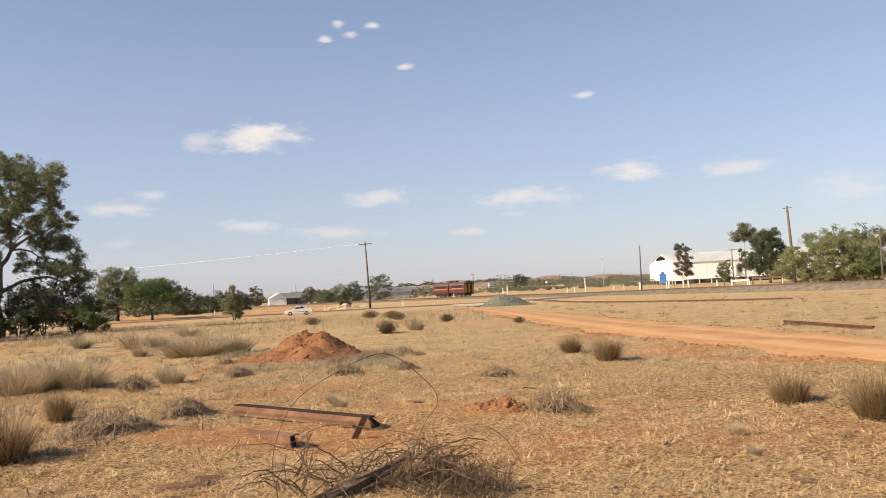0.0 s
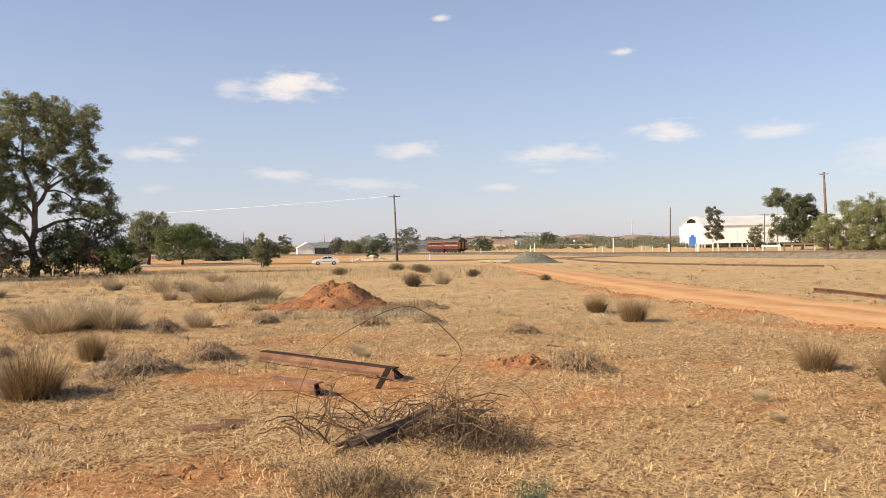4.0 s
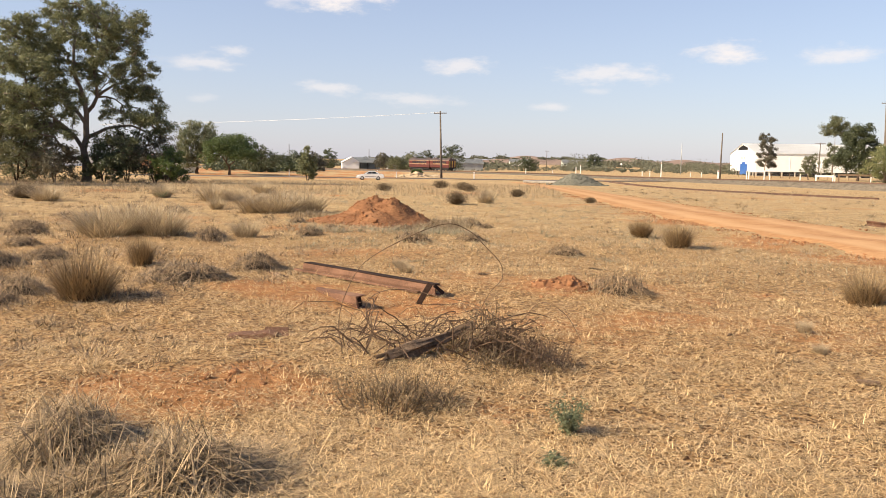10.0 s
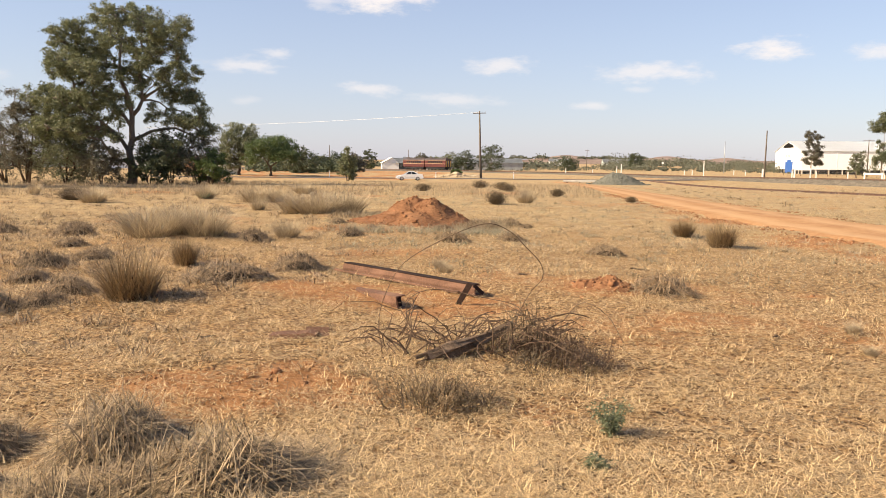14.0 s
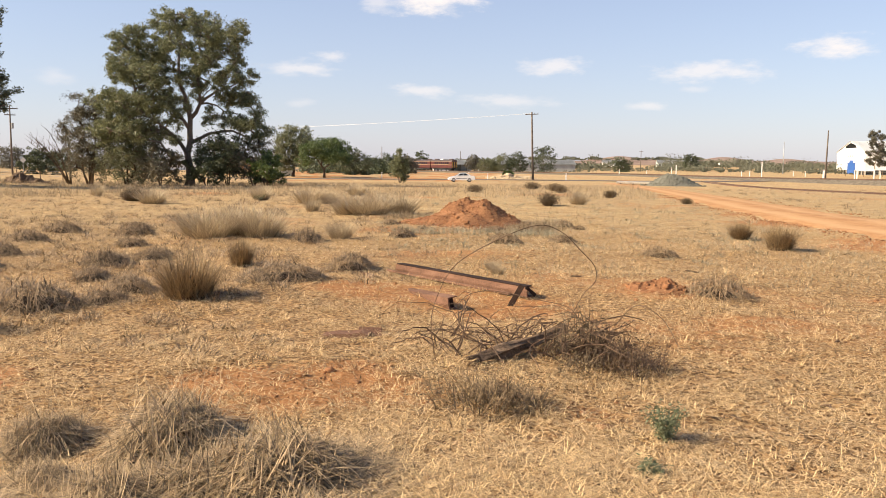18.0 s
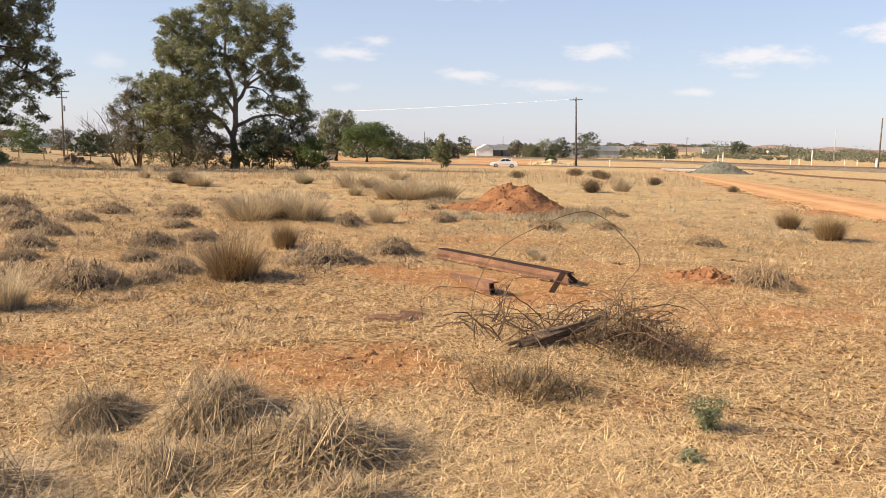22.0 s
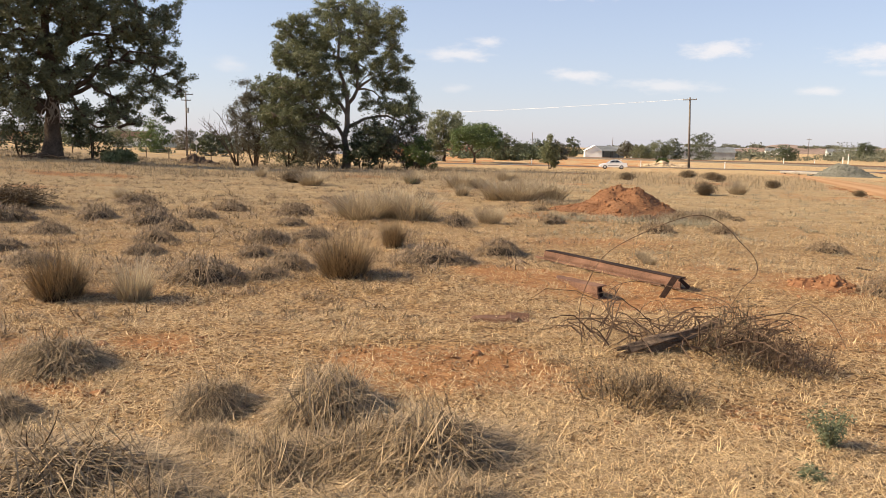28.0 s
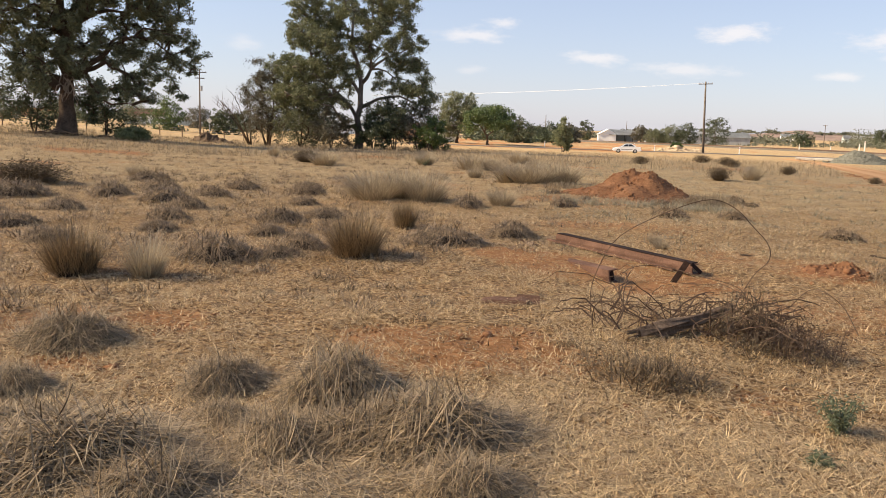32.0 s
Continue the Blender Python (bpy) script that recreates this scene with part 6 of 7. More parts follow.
for az, el, w, h, dens in CLOUDS:
    dens *= 0.75 if el < 7.0 else 1.0
    half_w, half_h = SKYFAR * math.tan(radians(w / 2)), SKYFAR * math.tan(radians(h / 2))
    nx, nz = 12, 6
    v = [(half_w * (2 * i / nx - 1), half_w * 0.05 * (2 * i / nx - 1) ** 2, half_h * (2 * j / nz - 1)) for j in range(nz + 1) for i in range(nx + 1)]
    q = [(j * (nx + 1) + i, j * (nx + 1) + i + 1, (j + 1) * (nx + 1) + i + 1, (j + 1) * (nx + 1) + i) for j in range(nz) for i in range(nx)]
    me = np_mesh("cloud", v, q)
    at = me.attributes.new("thickness", "FLOAT", "POINT")
    at.data.foreach_set("value", np.full(len(v), dens, np.float32))
    ob = part("cloud", me, CLOUDMAT, None, "small white fair-weather cloud drifting in a hazy sky")
    tagged(ob, category="cloud", group="fair-weather clouds", kind="structure")
    clouds.append((ob, az, el))


# a thin veil of cloud between the sun and the paddock, outside the view
def veil():
    m = bpy.data.materials.new("thin_cloud_veil")
    m.use_nodes = True
    n, l = m.node_tree.nodes, m.node_tree.links
    n.remove(n["Principled BSDF"])
    at = n.new("ShaderNodeAttribute")
    at.attribute_name = "thickness"
    tr, tl, mx = n.new("ShaderNodeBsdfTransparent"), n.new("ShaderNodeBsdfTranslucent"), n.new("ShaderNodeMixShader")
    tl.inputs[0].default_value = (0.9, 0.9, 0.9, 1)
    l.new(at.outputs["Fac"], mx.inputs[0])
    l.new(tr.outputs[0], mx.inputs[1])
    l.new(tl.outputs[0], mx.inputs[2])
    l.new(mx.outputs[0], n["Material Output"].inputs[0])
    k = 41
    g = np.linspace(-150, 150, k)
    x, y = np.meshgrid(g, g)
    lump = np.array([noise.noise(Vector((a * 0.02, b * 0.02, 4))) for a, b in zip(x.ravel(), y.ravel())])
    r = np.hypot(x.ravel(), y.ravel()) * (1 + 0.3 * lump)
    idx = np.arange(k * k).reshape(k, k)
    me = np_mesh("veil", np.stack([x.ravel(), y.ravel(), 6 * lump], 1), np.stack([idx[:-1, :-1], idx[:-1, 1:], idx[1:, 1:], idx[1:, :-1]], -1).reshape(-1, 4), True)
    a = me.attributes.new("thickness", "FLOAT", "POINT")
    a.data.foreach_set("value", (0.46 * smooth((105 - r) / 75)).astype(np.float32))
    ob = part("cloud", me, m, None, "thin veil of cloud dimming the sun over the paddock")
    return tagged(ob, category="cloud", group="fair-weather clouds", kind="structure")


VEIL = veil()


# ---- grass tussocks ----
def thatched(rng, a, n, dome, lift, spread, length, width, seed):
    """Strands lying every way over a low dome, lifted a little from it."""
    r = np.sqrt(rng.uniform(0, 1, n)) * 0.45
    root = np.stack([r * np.cos(a), r * np.sin(a), dome * np.maximum(0, 1 - (r / 0.5) ** 2) + rng.uniform(-0.05, 0.01, n)], 1)
    way = np.where(rng.uniform(0, 1, n) < 0.5, a + rng.normal(0, 0.6, n), rng.uniform(0, 2 * np.pi, n)) + 0.7 * np.sin(3 * a + 6 * r + seed)
    fall = np.arctan(8 * dome * r * np.cos(way - a))
    return blades(root, way, np.pi / 2 + fall - np.abs(rng.normal(lift, spread, n)), rng.uniform(*length, n), rng.uniform(*width, n), rng.uniform(-0.5, 1.3, n), 4)


def tussock_mesh(kind, seed, n):
    """A clump one metre wide: tall fine stems, grey matted blades, a twiggy bush, or flattened straw."""
    rng = np.random.default_rng(seed)
    a = rng.uniform(0, 2 * np.pi, n)
    if kind == "tall":
        r = np.sqrt(rng.uniform(0, 1, n)) * 0.24
        root = np.stack([r * np.cos(a), r * np.sin(a), np.zeros(n) - 0.02], 1)
        out = a + rng.normal(0, 1.0, n)
        v, q = blades(root, out, r / 0.24 * 0.42 + np.abs(rng.normal(0, 0.14, n)), rng.uniform(0.35, 0.98, n), rng.uniform(0.007, 0.018, n), rng.uniform(0.0, 0.5, n), 3)
    elif kind == "spinifex":
        r = np.sqrt(rng.uniform(0, 1, n)) * 0.3
        root = np.stack([r * np.cos(a), r * np.sin(a), rng.uniform(-0.02, 0.12, n)], 1)
        v, q = blades(root, a + rng.normal(0, 1.1, n), r / 0.3 * 0.62 + np.abs(rng.normal(0, 0.3, n)), rng.uniform(0.2, 0.68, n), rng.uniform(0.006, 0.013, n), rng.uniform(-0.1, 0.4, n), 3)
    elif kind == "grey":
        v, q = thatched(rng, a, n, 0.34, 0.34, 0.42, (0.08, 0.30), (0.007, 0.014), seed)
    elif kind == "bush":
        r = np.sqrt(rng.uniform(0, 1, n)) * 0.16
        root = np.stack([r * np.cos(a), r * np.sin(a), np.zeros(n)], 1)
        v, q = blades(root, a + rng.normal(0, 0.4, n), rng.uniform(0.15, 1.3, n), rng.uniform(0.2, 0.58, n), rng.uniform(0.008, 0.018, n), rng.normal(-0.2, 0.3, n), 2)
        k = n * 2
        b = rng.integers(0, n, k)
        c = v.reshape(n, -1, 3)[b, 4] + rng.normal(0, 0.035, (k, 3))
        v2, q2 = leaf_cards(c, 0.05, 0.02, rng, -0.3)
        q = np.concatenate([q, q2 + len(v)])
        v = np.concatenate([v, v2])
    else:
        v, q = thatched(rng, a, n, 0.30, 0.2, 0.30, (0.12, 0.42), (0.006, 0.012), seed)
    return np_mesh("tussock", v, q)


# plan places of the clumps: x, y, width
SPINIFEX_AT = [(-4.52, 8.31, 0.76), (-6.33, 5.96, 0.66), (-5.19, 11.06, 0.50), (3.96, 9.71, 0.52), (4.35, 8.5, 0.62), (2.70, 18.2, 0.56), (2.97, 15.5, 0.62)]
TALL_AT = [(-7.62, 14.89, 1.2), (-6.73, 15.24, 1.2), (-7.36, 15.6, 1.15), (-8.1, 15.3, 0.9), (-5.21, 15.62, 0.5), (-6.79, 22.97, 1.5), (-7.4, 23.2, 1.3), (-6.1, 23.8, 1.2), (-6.45, 24.5, 1.0),
           (-11.24, 29.98, 1.2), (-10.6, 30.3, 1.0), (-14.47, 32.84, 1.0), (-9.14, 24.63, 0.55), (-16.71, 28.15, 1.1), (-1.23, 33.44, 0.7), (-1.67, 11.9, 0.25), (2.67, 7.82, 0.2)]
TALL_AT += [(-5.74, 6.3, 0.56), (2.53, 7.01, 0.16), (-15.92, 17.16, 0.48), (-17.37, 29.33, 0.82), (-23.76, 35.19, 0.73), (-16.85, 38.42, 0.86), (-1.32, 38.54, 0.66), (-8.9, 30.5, 1.0), (-12.8, 41.0, 1.2), (-1.51, 11.29, 0.23)]
GREY_AT = [(-4.08, 9.88, 0.95), (-3.63, 11.31, 0.70), (-5.67, 14.97, 0.6), (-9.61, 22.74, 0.68), (-9.66, 15.56, 0.63), (-6.88, 11.48, 0.5), (-7.17, 10.79, 0.6), (-5.44, 8.62, 0.56), (0.83, 14.19, 0.5), (-5.86, 7.5, 0.78), (-5.3, 7.9, 0.45),
           (-7.29, 10.86, 0.54), (-7.08, 12.05, 0.42), (-10.4, 13.26, 0.6), (-11.27, 15.45, 0.6), (-10.25, 16.55, 0.6), (-10.66, 12.19, 0.9), (-12.13, 12.38, 0.8), (-10.82, 10.0, 0.62), (-13.34, 11.17, 1.05), (-9.94, 8.3, 0.62), (-8.12, 7.24, 0.5)]
GREY_AT += [(-1.97, 15.7, 0.54), (-8.6, 9.9, 0.55), (-9.3, 11.2, 0.6), (-7.9, 8.9, 0.5), (-6.6, 9.6, 0.5), (-11.9, 9.2, 0.7), (-12.6, 14.3, 0.7), (-14.4, 16.0, 0.8), (-8.4, 13.4, 0.5), (-4.29, 6.25, 0.14), (1.25, 9.95, 0.6), (-0.9, 16.4, 0.5), (-4.1, 16.2, 0.5), (-9.6, 6.6, 0.6), (-1.55, 19.5, 0.5), (-1.95, 18.9, 0.45), (-1.9, 19.9, 0.5), (-2.5, 18.4, 0.4), (-4.2, 18.5, 0.3), (-5.2, 19.4, 0.4), (-1.1, 20.3, 0.45), (-0.7, 19.7, 0.3)]
BUSH_AT = [(-18.65, 29.9, 1.1), (-2.28, 31.49, 0.95), (-6.26, 68.28, 1.6), (-3.09, 53.86, 0.9), (0.03, 43.56, 0.7), (-15.4, 13.3, 1.5), (-19.4, 31.33, 0.8), (-3.9, 60.0, 1.2), (-8.4, 52.0, 1.0), (3.2, 36.5, 0.5)]
STRAW_AT = [(-4.50, 4.17, 0.60), (-3.02, 3.92, 0.48), (-2.32, 4.05, 0.66), (-1.52, 3.58, 0.72), (-1.80, 3.42, 0.5), (-2.85, 2.62, 0.78), (-3.98, 3.26, 0.42), (-2.15, 3.2, 0.45), (-2.62, 3.4, 0.34), (-1.15, 3.05, 0.42), (-3.35, 2.75, 0.5), (-2.3, 2.5, 0.5)]

LOOKS = {"spinifex": (SPINIFEX, "dense rounded golden-brown grass tussock", "rounded grass tussocks", 1900), "tall": (TALL, "upright dry tussock of fine tan stems", "tall dry tussocks", 720), "grey": (GREYGRASS, "matted grey-brown clump of withered grass", "withered grass clumps", 1350),
         "bush": (BROWNBUSH, "low dark brown twiggy bush", "low twiggy bushes", 1600), "straw": (CLUMP, "flattened clump of bleached straw and grey blades", "flattened straw clumps", 3000)}


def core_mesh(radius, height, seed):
    """A dark core added inside a clump; its colour stands in for shade between blades."""
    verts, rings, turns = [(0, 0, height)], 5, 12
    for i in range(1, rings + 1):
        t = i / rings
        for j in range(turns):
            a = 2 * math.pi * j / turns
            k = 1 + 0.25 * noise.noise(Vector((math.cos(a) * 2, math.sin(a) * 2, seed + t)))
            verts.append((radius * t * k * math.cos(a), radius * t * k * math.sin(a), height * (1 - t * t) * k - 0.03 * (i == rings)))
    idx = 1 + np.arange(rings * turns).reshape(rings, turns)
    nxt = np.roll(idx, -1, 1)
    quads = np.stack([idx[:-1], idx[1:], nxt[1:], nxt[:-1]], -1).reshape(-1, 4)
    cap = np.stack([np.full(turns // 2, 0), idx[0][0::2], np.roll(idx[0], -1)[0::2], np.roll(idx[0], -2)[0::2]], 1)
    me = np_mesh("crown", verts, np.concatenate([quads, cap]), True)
    me.materials.append(SHADECORE)
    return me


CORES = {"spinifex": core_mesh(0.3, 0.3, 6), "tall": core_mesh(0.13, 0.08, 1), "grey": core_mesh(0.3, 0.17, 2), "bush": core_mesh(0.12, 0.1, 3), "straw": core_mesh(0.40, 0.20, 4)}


def plant(kind, places, tall=1.0):
    """Clumps of a kind, each made of three tufts, from four that differ."""
    material, label, group, n = LOOKS[kind]
    meshes = []
    for k in range(12):
        me = tussock_mesh(kind, 100 + k, n // 3)
        me.materials.append((CLUMP, SPINIFEX, CLUMP)[k % 3] if kind == "straw" else material)
        meshes.append(me)
    for i, (x, y, w) in enumerate(places):
        h = tall * min(w, 0.72 + 0.2 * w) * (0.9 + 0.25 * ((i * 7) % 5) / 5)
        m = Matrix.LocRotScale((x, y, lie(x, y) - 0.01), Euler((0, 0, i * 1.7)), (w * (1 + 0.18 * math.sin(2.1 * i)), w * (1 - 0.18 * math.sin(2.1 * i)), h))
        ob = thing("grass_tussock" if kind != "bush" else "low_bush", m, label, "bush" if kind == "bush" else "grass", group)
        for k in range(3):
            tuft = new("tuft", meshes[(i % 4) * 3 + k])
            tuft.parent = ob
        # added core that darkens the gaps as shade would
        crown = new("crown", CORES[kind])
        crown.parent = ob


plant("spinifex", SPINIFEX_AT, 1.28)
plant("tall", [p for p in TALL_AT if p[1] < 14], 0.86)
plant("tall", [(x, y, w * 1.2) for x, y, w in TALL_AT if y >= 14], 0.74)
plant("grey", [(x, y, w * 1.25) for x, y, w in GREY_AT], 0.72)
plant("bush", BUSH_AT, 0.95)
plant("straw", [(x, y, w * 1.2) for x, y, w in STRAW_AT], 0.85)


# ---- straw litter and sparse standing grass ----
def scatter(name, label, n, r0, r1, length, width, lean, curve, material, seed, az0=-62, az1=38, power=1.0, soil_shy=0.8, segs=2, clumpy=0.0):
    rng = np.random.default_rng(seed)
    m = int(n * 1.6)
    d = r0 * (r1 / r0) ** rng.uniform(0, 1, m) if power == 1.0 else r0 + (r1 - r0) * rng.uniform(0, 1, m) ** power
    az = np.radians(rng.uniform(az0, az1, m))
    x, y = d * np.sin(az), d * np.cos(az)
    bare = np.zeros(m)
    for px, py, pr, ps in PATCHES:
        bare += ps * np.exp(-(((x - px) ** 2 + (y - py) ** 2) / pr**2) ** 1.5)
    thick = 0.5 + 0.5 * np.sin(0.9 * x + 1.3 * np.sin(0.6 * y)) * np.sin(0.8 * y + 1.1 * np.sin(0.5 * x))
    road_x = np.interp(y, [2, 7, 12.5, 17.5, 24, 33, 46, 64], [12.5, 10.6, 8.9, 7.6, 6.5, 5.7, 5.2, 4.8])
    clear = np.abs(x - road_x) > 1.9
    keep = (rng.uniform(0, 1, m) > soil_shy * np.clip(bare, 0, 1)) & (rng.uniform(0, 1, m) < 0.55 + 0.45 * thick) & clear
    keep &= rng.uniform(0, 1, m) > clumpy * (1 - patchy(x, y, 4.0))
    x, y, d = x[keep][:n], y[keep][:n], d[keep][:n]
    k = len(x)
    root = np.stack([x, y, land(x, y) + 0.004], 1)
    grow = 1 + 0.3 * smooth(d / 60)
    v, q = blades(root, rng.uniform(0, 2 * np.pi, k), rng.uniform(*lean, k), rng.uniform(*length, k) * grow, rng.uniform(*width, k) * (1 + 0.02 * d), rng.uniform(*curve, k), segs)
    return tagged(part(name, np_mesh(name, v, q), material, None, label), category="grass", kind="stuff")


def litter(name, label, clusters, per, r0, r1, spread, length, width, material, seed, az0=-62, az1=38):
    """Straw lying criss-cross in small flattened swatches, piled a little over one another."""
    rng = np.random.default_rng(seed)
    d = r0 * (r1 / r0) ** rng.uniform(0, 1, clusters)
    az = np.radians(rng.uniform(az0, az1, clusters))
    x, y = d * np.sin(az), d * np.cos(az)
    bare = np.zeros(clusters)
    for px, py, pr, ps in PATCHES:
        bare += ps * np.exp(-(((x - px) ** 2 + (y - py) ** 2) / pr**2) ** 1.5)
    road_x = np.interp(y, [2, 7, 12.5, 17.5, 24, 33, 46, 64], [12.5, 10.6, 8.9, 7.6, 6.5, 5.7, 5.2, 4.8])
    keep = (rng.uniform(0, 1, clusters) > 0.72 * np.clip(bare, 0, 1)) & (np.abs(x - road_x) > 1.9) & (rng.uniform(0, 1, clusters) < np.clip(2.1 * (0.55 * patchy(x, y, 0.45) + 0.45 * patchy(x, y, 1.5)) - 0.3, 0.12, 1))
    x, y, d = x[keep], y[keep], d[keep]
    k = len(x)
    far = (1 + 0.05 * d)[:, None]
    px = x[:, None] + rng.normal(0, spread, (k, per)) * far
    py = y[:, None] + rng.normal(0, spread, (k, per)) * far
    way = rng.uniform(0, 2 * np.pi, (k, 1)) + rng.normal(0, 0.9, (k, per)) + np.pi * rng.integers(0, 2, (k, per))
    up = np.abs(rng.normal(0, 0.014, (k, per))) * (0.4 + 1.6 * patchy(x, y, 0.6)[:, None]) + 0.004
    root = np.stack([px.ravel(), py.ravel(), land(px.ravel(), py.ravel()) + up.ravel()], 1)
    n = k * per
    v, q = blades(root, way.ravel(), rng.uniform(1.2, 1.75, n), rng.uniform(*length, n) * np.repeat(1 + 0.02 * d, per), rng.uniform(*width, n) * np.repeat(1 + 0.035 * d, per), rng.uniform(-0.2, 0.2, n), 1)
    return tagged(part(name, np_mesh(name, v, q), material, None, label), category="straw", kind="stuff")


litter("straw_litter", "bleached straw litter lying in flattened swatches", 46000, 16, 1.7, 30, 0.05, (0.018, 0.08), (0.0020, 0.0046), STRAW, 1)
litter("straw_litter", "thin straw litter over the rest of the paddock", 2600, 12, 0.7, 16, 0.06, (0.03, 0.12), (0.004, 0.008), STRAW, 11, 38, 298)
litter("long_straw", "longer bleached stalks lying loose over the litter", 5000, 7, 1.8, 18, 0.08, (0.07, 0.16), (0.0025, 0.005), STRAW, 12)
litter("grey_litter", "greyed older straw among the bleached litter", 9000, 14, 1.7, 30, 0.05, (0.02, 0.09), (0.0025, 0.005), CLUMP, 2)
litter("matted_straw", "thick mat of fallen grey straw between the clumps", 3600, 26, 1.7, 4.4, 0.06, (0.06, 0.20), (0.003, 0.007), CLUMP, 3, -66, -16)


def tuftlets(name, label, n, r0, r1, az0, az1, size, material, seed, per=42, power=0.8):
    """Many small withered tufts, too many to count."""
    rng = np.random.default_rng(seed)
    d = r0 + (r1 - r0) * rng.uniform(0, 1, n) ** power
    az = np.radians(rng.uniform(az0, az1, n))
    x, y = d * np.sin(az), d * np.cos(az)
    road_x = np.interp(y, [2, 7, 12.5, 17.5, 24, 33, 46, 64], [12.5, 10.6, 8.9, 7.6, 6.5, 5.7, 5.2, 4.8])
    keep = (np.abs(x - road_x) > 2.4) & (rng.uniform(0, 1, n) < 0.15 + 1.1 * patchy(x, y, 0.9))
    x, y = x[keep], y[keep]
    k = len(x)
    w = rng.uniform(*size, (k, 1))
    a = rng.uniform(0, 2 * np.pi, (k, per))
    r = np.sqrt(rng.uniform(0, 1, (k, per))) * w * 0.35
    px, py = (x[:, None] + r * np.cos(a)).ravel(), (y[:, None] + r * np.sin(a)).ravel()
    root = np.stack([px, py, land(px, py) + (0.12 * w * rng.uniform(0, 1, (k, per))).ravel()], 1)
    m = k * per
    v, q = blades(root, a.ravel() + rng.normal(0, 0.8, m), rng.uniform(0.5, 1.6, m), (w * rng.uniform(0.18, 0.45, (k, per))).ravel(), (w * rng.uniform(0.018, 0.038, (k, per))).ravel(), rng.uniform(-0.3, 1.0, m), 2)
    return tagged(part(name, np_mesh(name, v, q), material, None, label), category="grass", kind="stuff")


tuftlets("small_tufts", "small grey withered tufts dotted over the paddock", 3800, 8.5, 52, -58, -12, (0.10, 0.42), GREYGRASS, 21)
tuftlets("straw_tufts", "low matted tufts of straw standing proud of the litter", 9000, 2.0, 20, -62, 36, (0.07, 0.22), STRAW, 34, 22, 0.9)
tuftlets("straw_tufts", "dark broken tufts through the litter", 6500, 2.0, 20, -62, 36, (0.05, 0.15), BROWNBUSH, 35, 18, 0.9)
tuftlets("small_tufts", "withered grey tufts crowding the paddock between the clumps", 1500, 6.5, 24, -62, -24, (0.10, 0.36), GREYGRASS, 28)
tuftlets("small_tufts", "broken brown weeds between the clumps", 700, 6.0, 24, -62, -22, (0.08, 0.26), BROWNBUSH, 29)
tuftlets("small_tufts", "small grey-green weeds beyond the red mound", 700, 12, 50, -16, 12, (0.12, 0.38), GREYWEED, 22)
tuftlets("small_tufts", "dry tufts between the dirt road and the railway", 1500, 15, 120, 4, 45, (0.2, 0.55), TALL, 23)
tuftlets("small_tufts", "dark low weeds between the dirt road and the railway", 500, 18, 110, 6, 45, (0.2, 0.6), BROWNBUSH, 25)
tuftlets("small_tufts", "dark dry weeds in the straw", 500, 4.5, 40, -40, 30, (0.08, 0.22), BROWNBUSH, 24)


def flank_weeds(name, label, cx, cy, rx, ry, n, size, material, seed):
    """Small weeds over an oval of ground about a heap's foot."""
    rng = np.random.default_rng(seed)
    a, r = rng.uniform(0, 2 * np.pi, n), np.sqrt(rng.uniform(0, 1, n))
    x, y = cx + rx * r * np.cos(a), cy + ry * r * np.sin(a)
    per = 46
    w = rng.uniform(*size, (n, 1))
    b, t = rng.uniform(0, 2 * np.pi, (n, per)), np.sqrt(rng.uniform(0, 1, (n, per))) * w * 0.4
    px, py = (x[:, None] + t * np.cos(b)).ravel(), (y[:, None] + t * np.sin(b)).ravel()
    root = np.stack([px, py, land(px, py) + (0.1 * w * rng.uniform(0, 1, (n, per))).ravel()], 1)
    m = n * per
    v, q = blades(root, b.ravel() + rng.normal(0, 0.9, m), rng.uniform(0.2, 1.5, m), (w * rng.uniform(0.2, 0.6, (n, per))).ravel(), (w * rng.uniform(0.014, 0.03, (n, per))).ravel(), rng.uniform(-0.3, 0.9, m), 2)
    return tagged(part(name, np_mesh(name, v, q), material, None, label), category="grass", kind="stuff")


tuftlets("small_tufts", "low brown scrub along the paddock edge", 420, 58, 112, -57, -20, (0.5, 1.3), BROWNBUSH, 26)
tuftlets("small_tufts", "dull dry grass along the paddock edge", 900, 50, 112, -57, -18, (0.4, 1.0), BELT, 27)
flank_weeds("small_tufts", "grey-green weeds crowding the foot of the red mound", -2.9, 17.6, 2.0, 1.0, 150, (0.12, 0.4), GREYWEED, 31)
flank_weeds("small_tufts", "dry grass on the flank of the red mound", -1.75, 19.7, 0.75, 1.3, 110, (0.15, 0.45), BELT, 32)
flank_weeds("small_tufts", "dry grass behind the red mound", -4.6, 21.8, 1.6, 0.7, 60, (0.2, 0.5), BELT, 33)
scatter("dry_grass", "short dry grass standing in the paddock", 70000, 2.0, 40, (0.02, 0.07), (0.003, 0.006), (0.5, 1.4), (0.1, 0.8), STRAW, 2)
scatter("dry_grass", "sparse withered grass over the paddock", 60000, 14, 95, (0.03, 0.09), (0.004, 0.008), (0.4, 1.2), (0.1, 0.7), TALL, 3)
scatter("grey_weeds", "thin grey-green weeds between the straw", 9000, 11, 34, (0.04, 0.12), (0.004, 0.009), (0.3, 1.3), (0.0, 0.5), GREYWEED, 4, -16, 30)
scatter("long_grass", "belt of long pale grass along the paddock edge", 46000, 40, 108, (0.10, 0.34), (0.005, 0.011), (0.05, 0.8), (0.1, 0.8), BELT, 5, -56, 3, 1.2, clumpy=1.0)


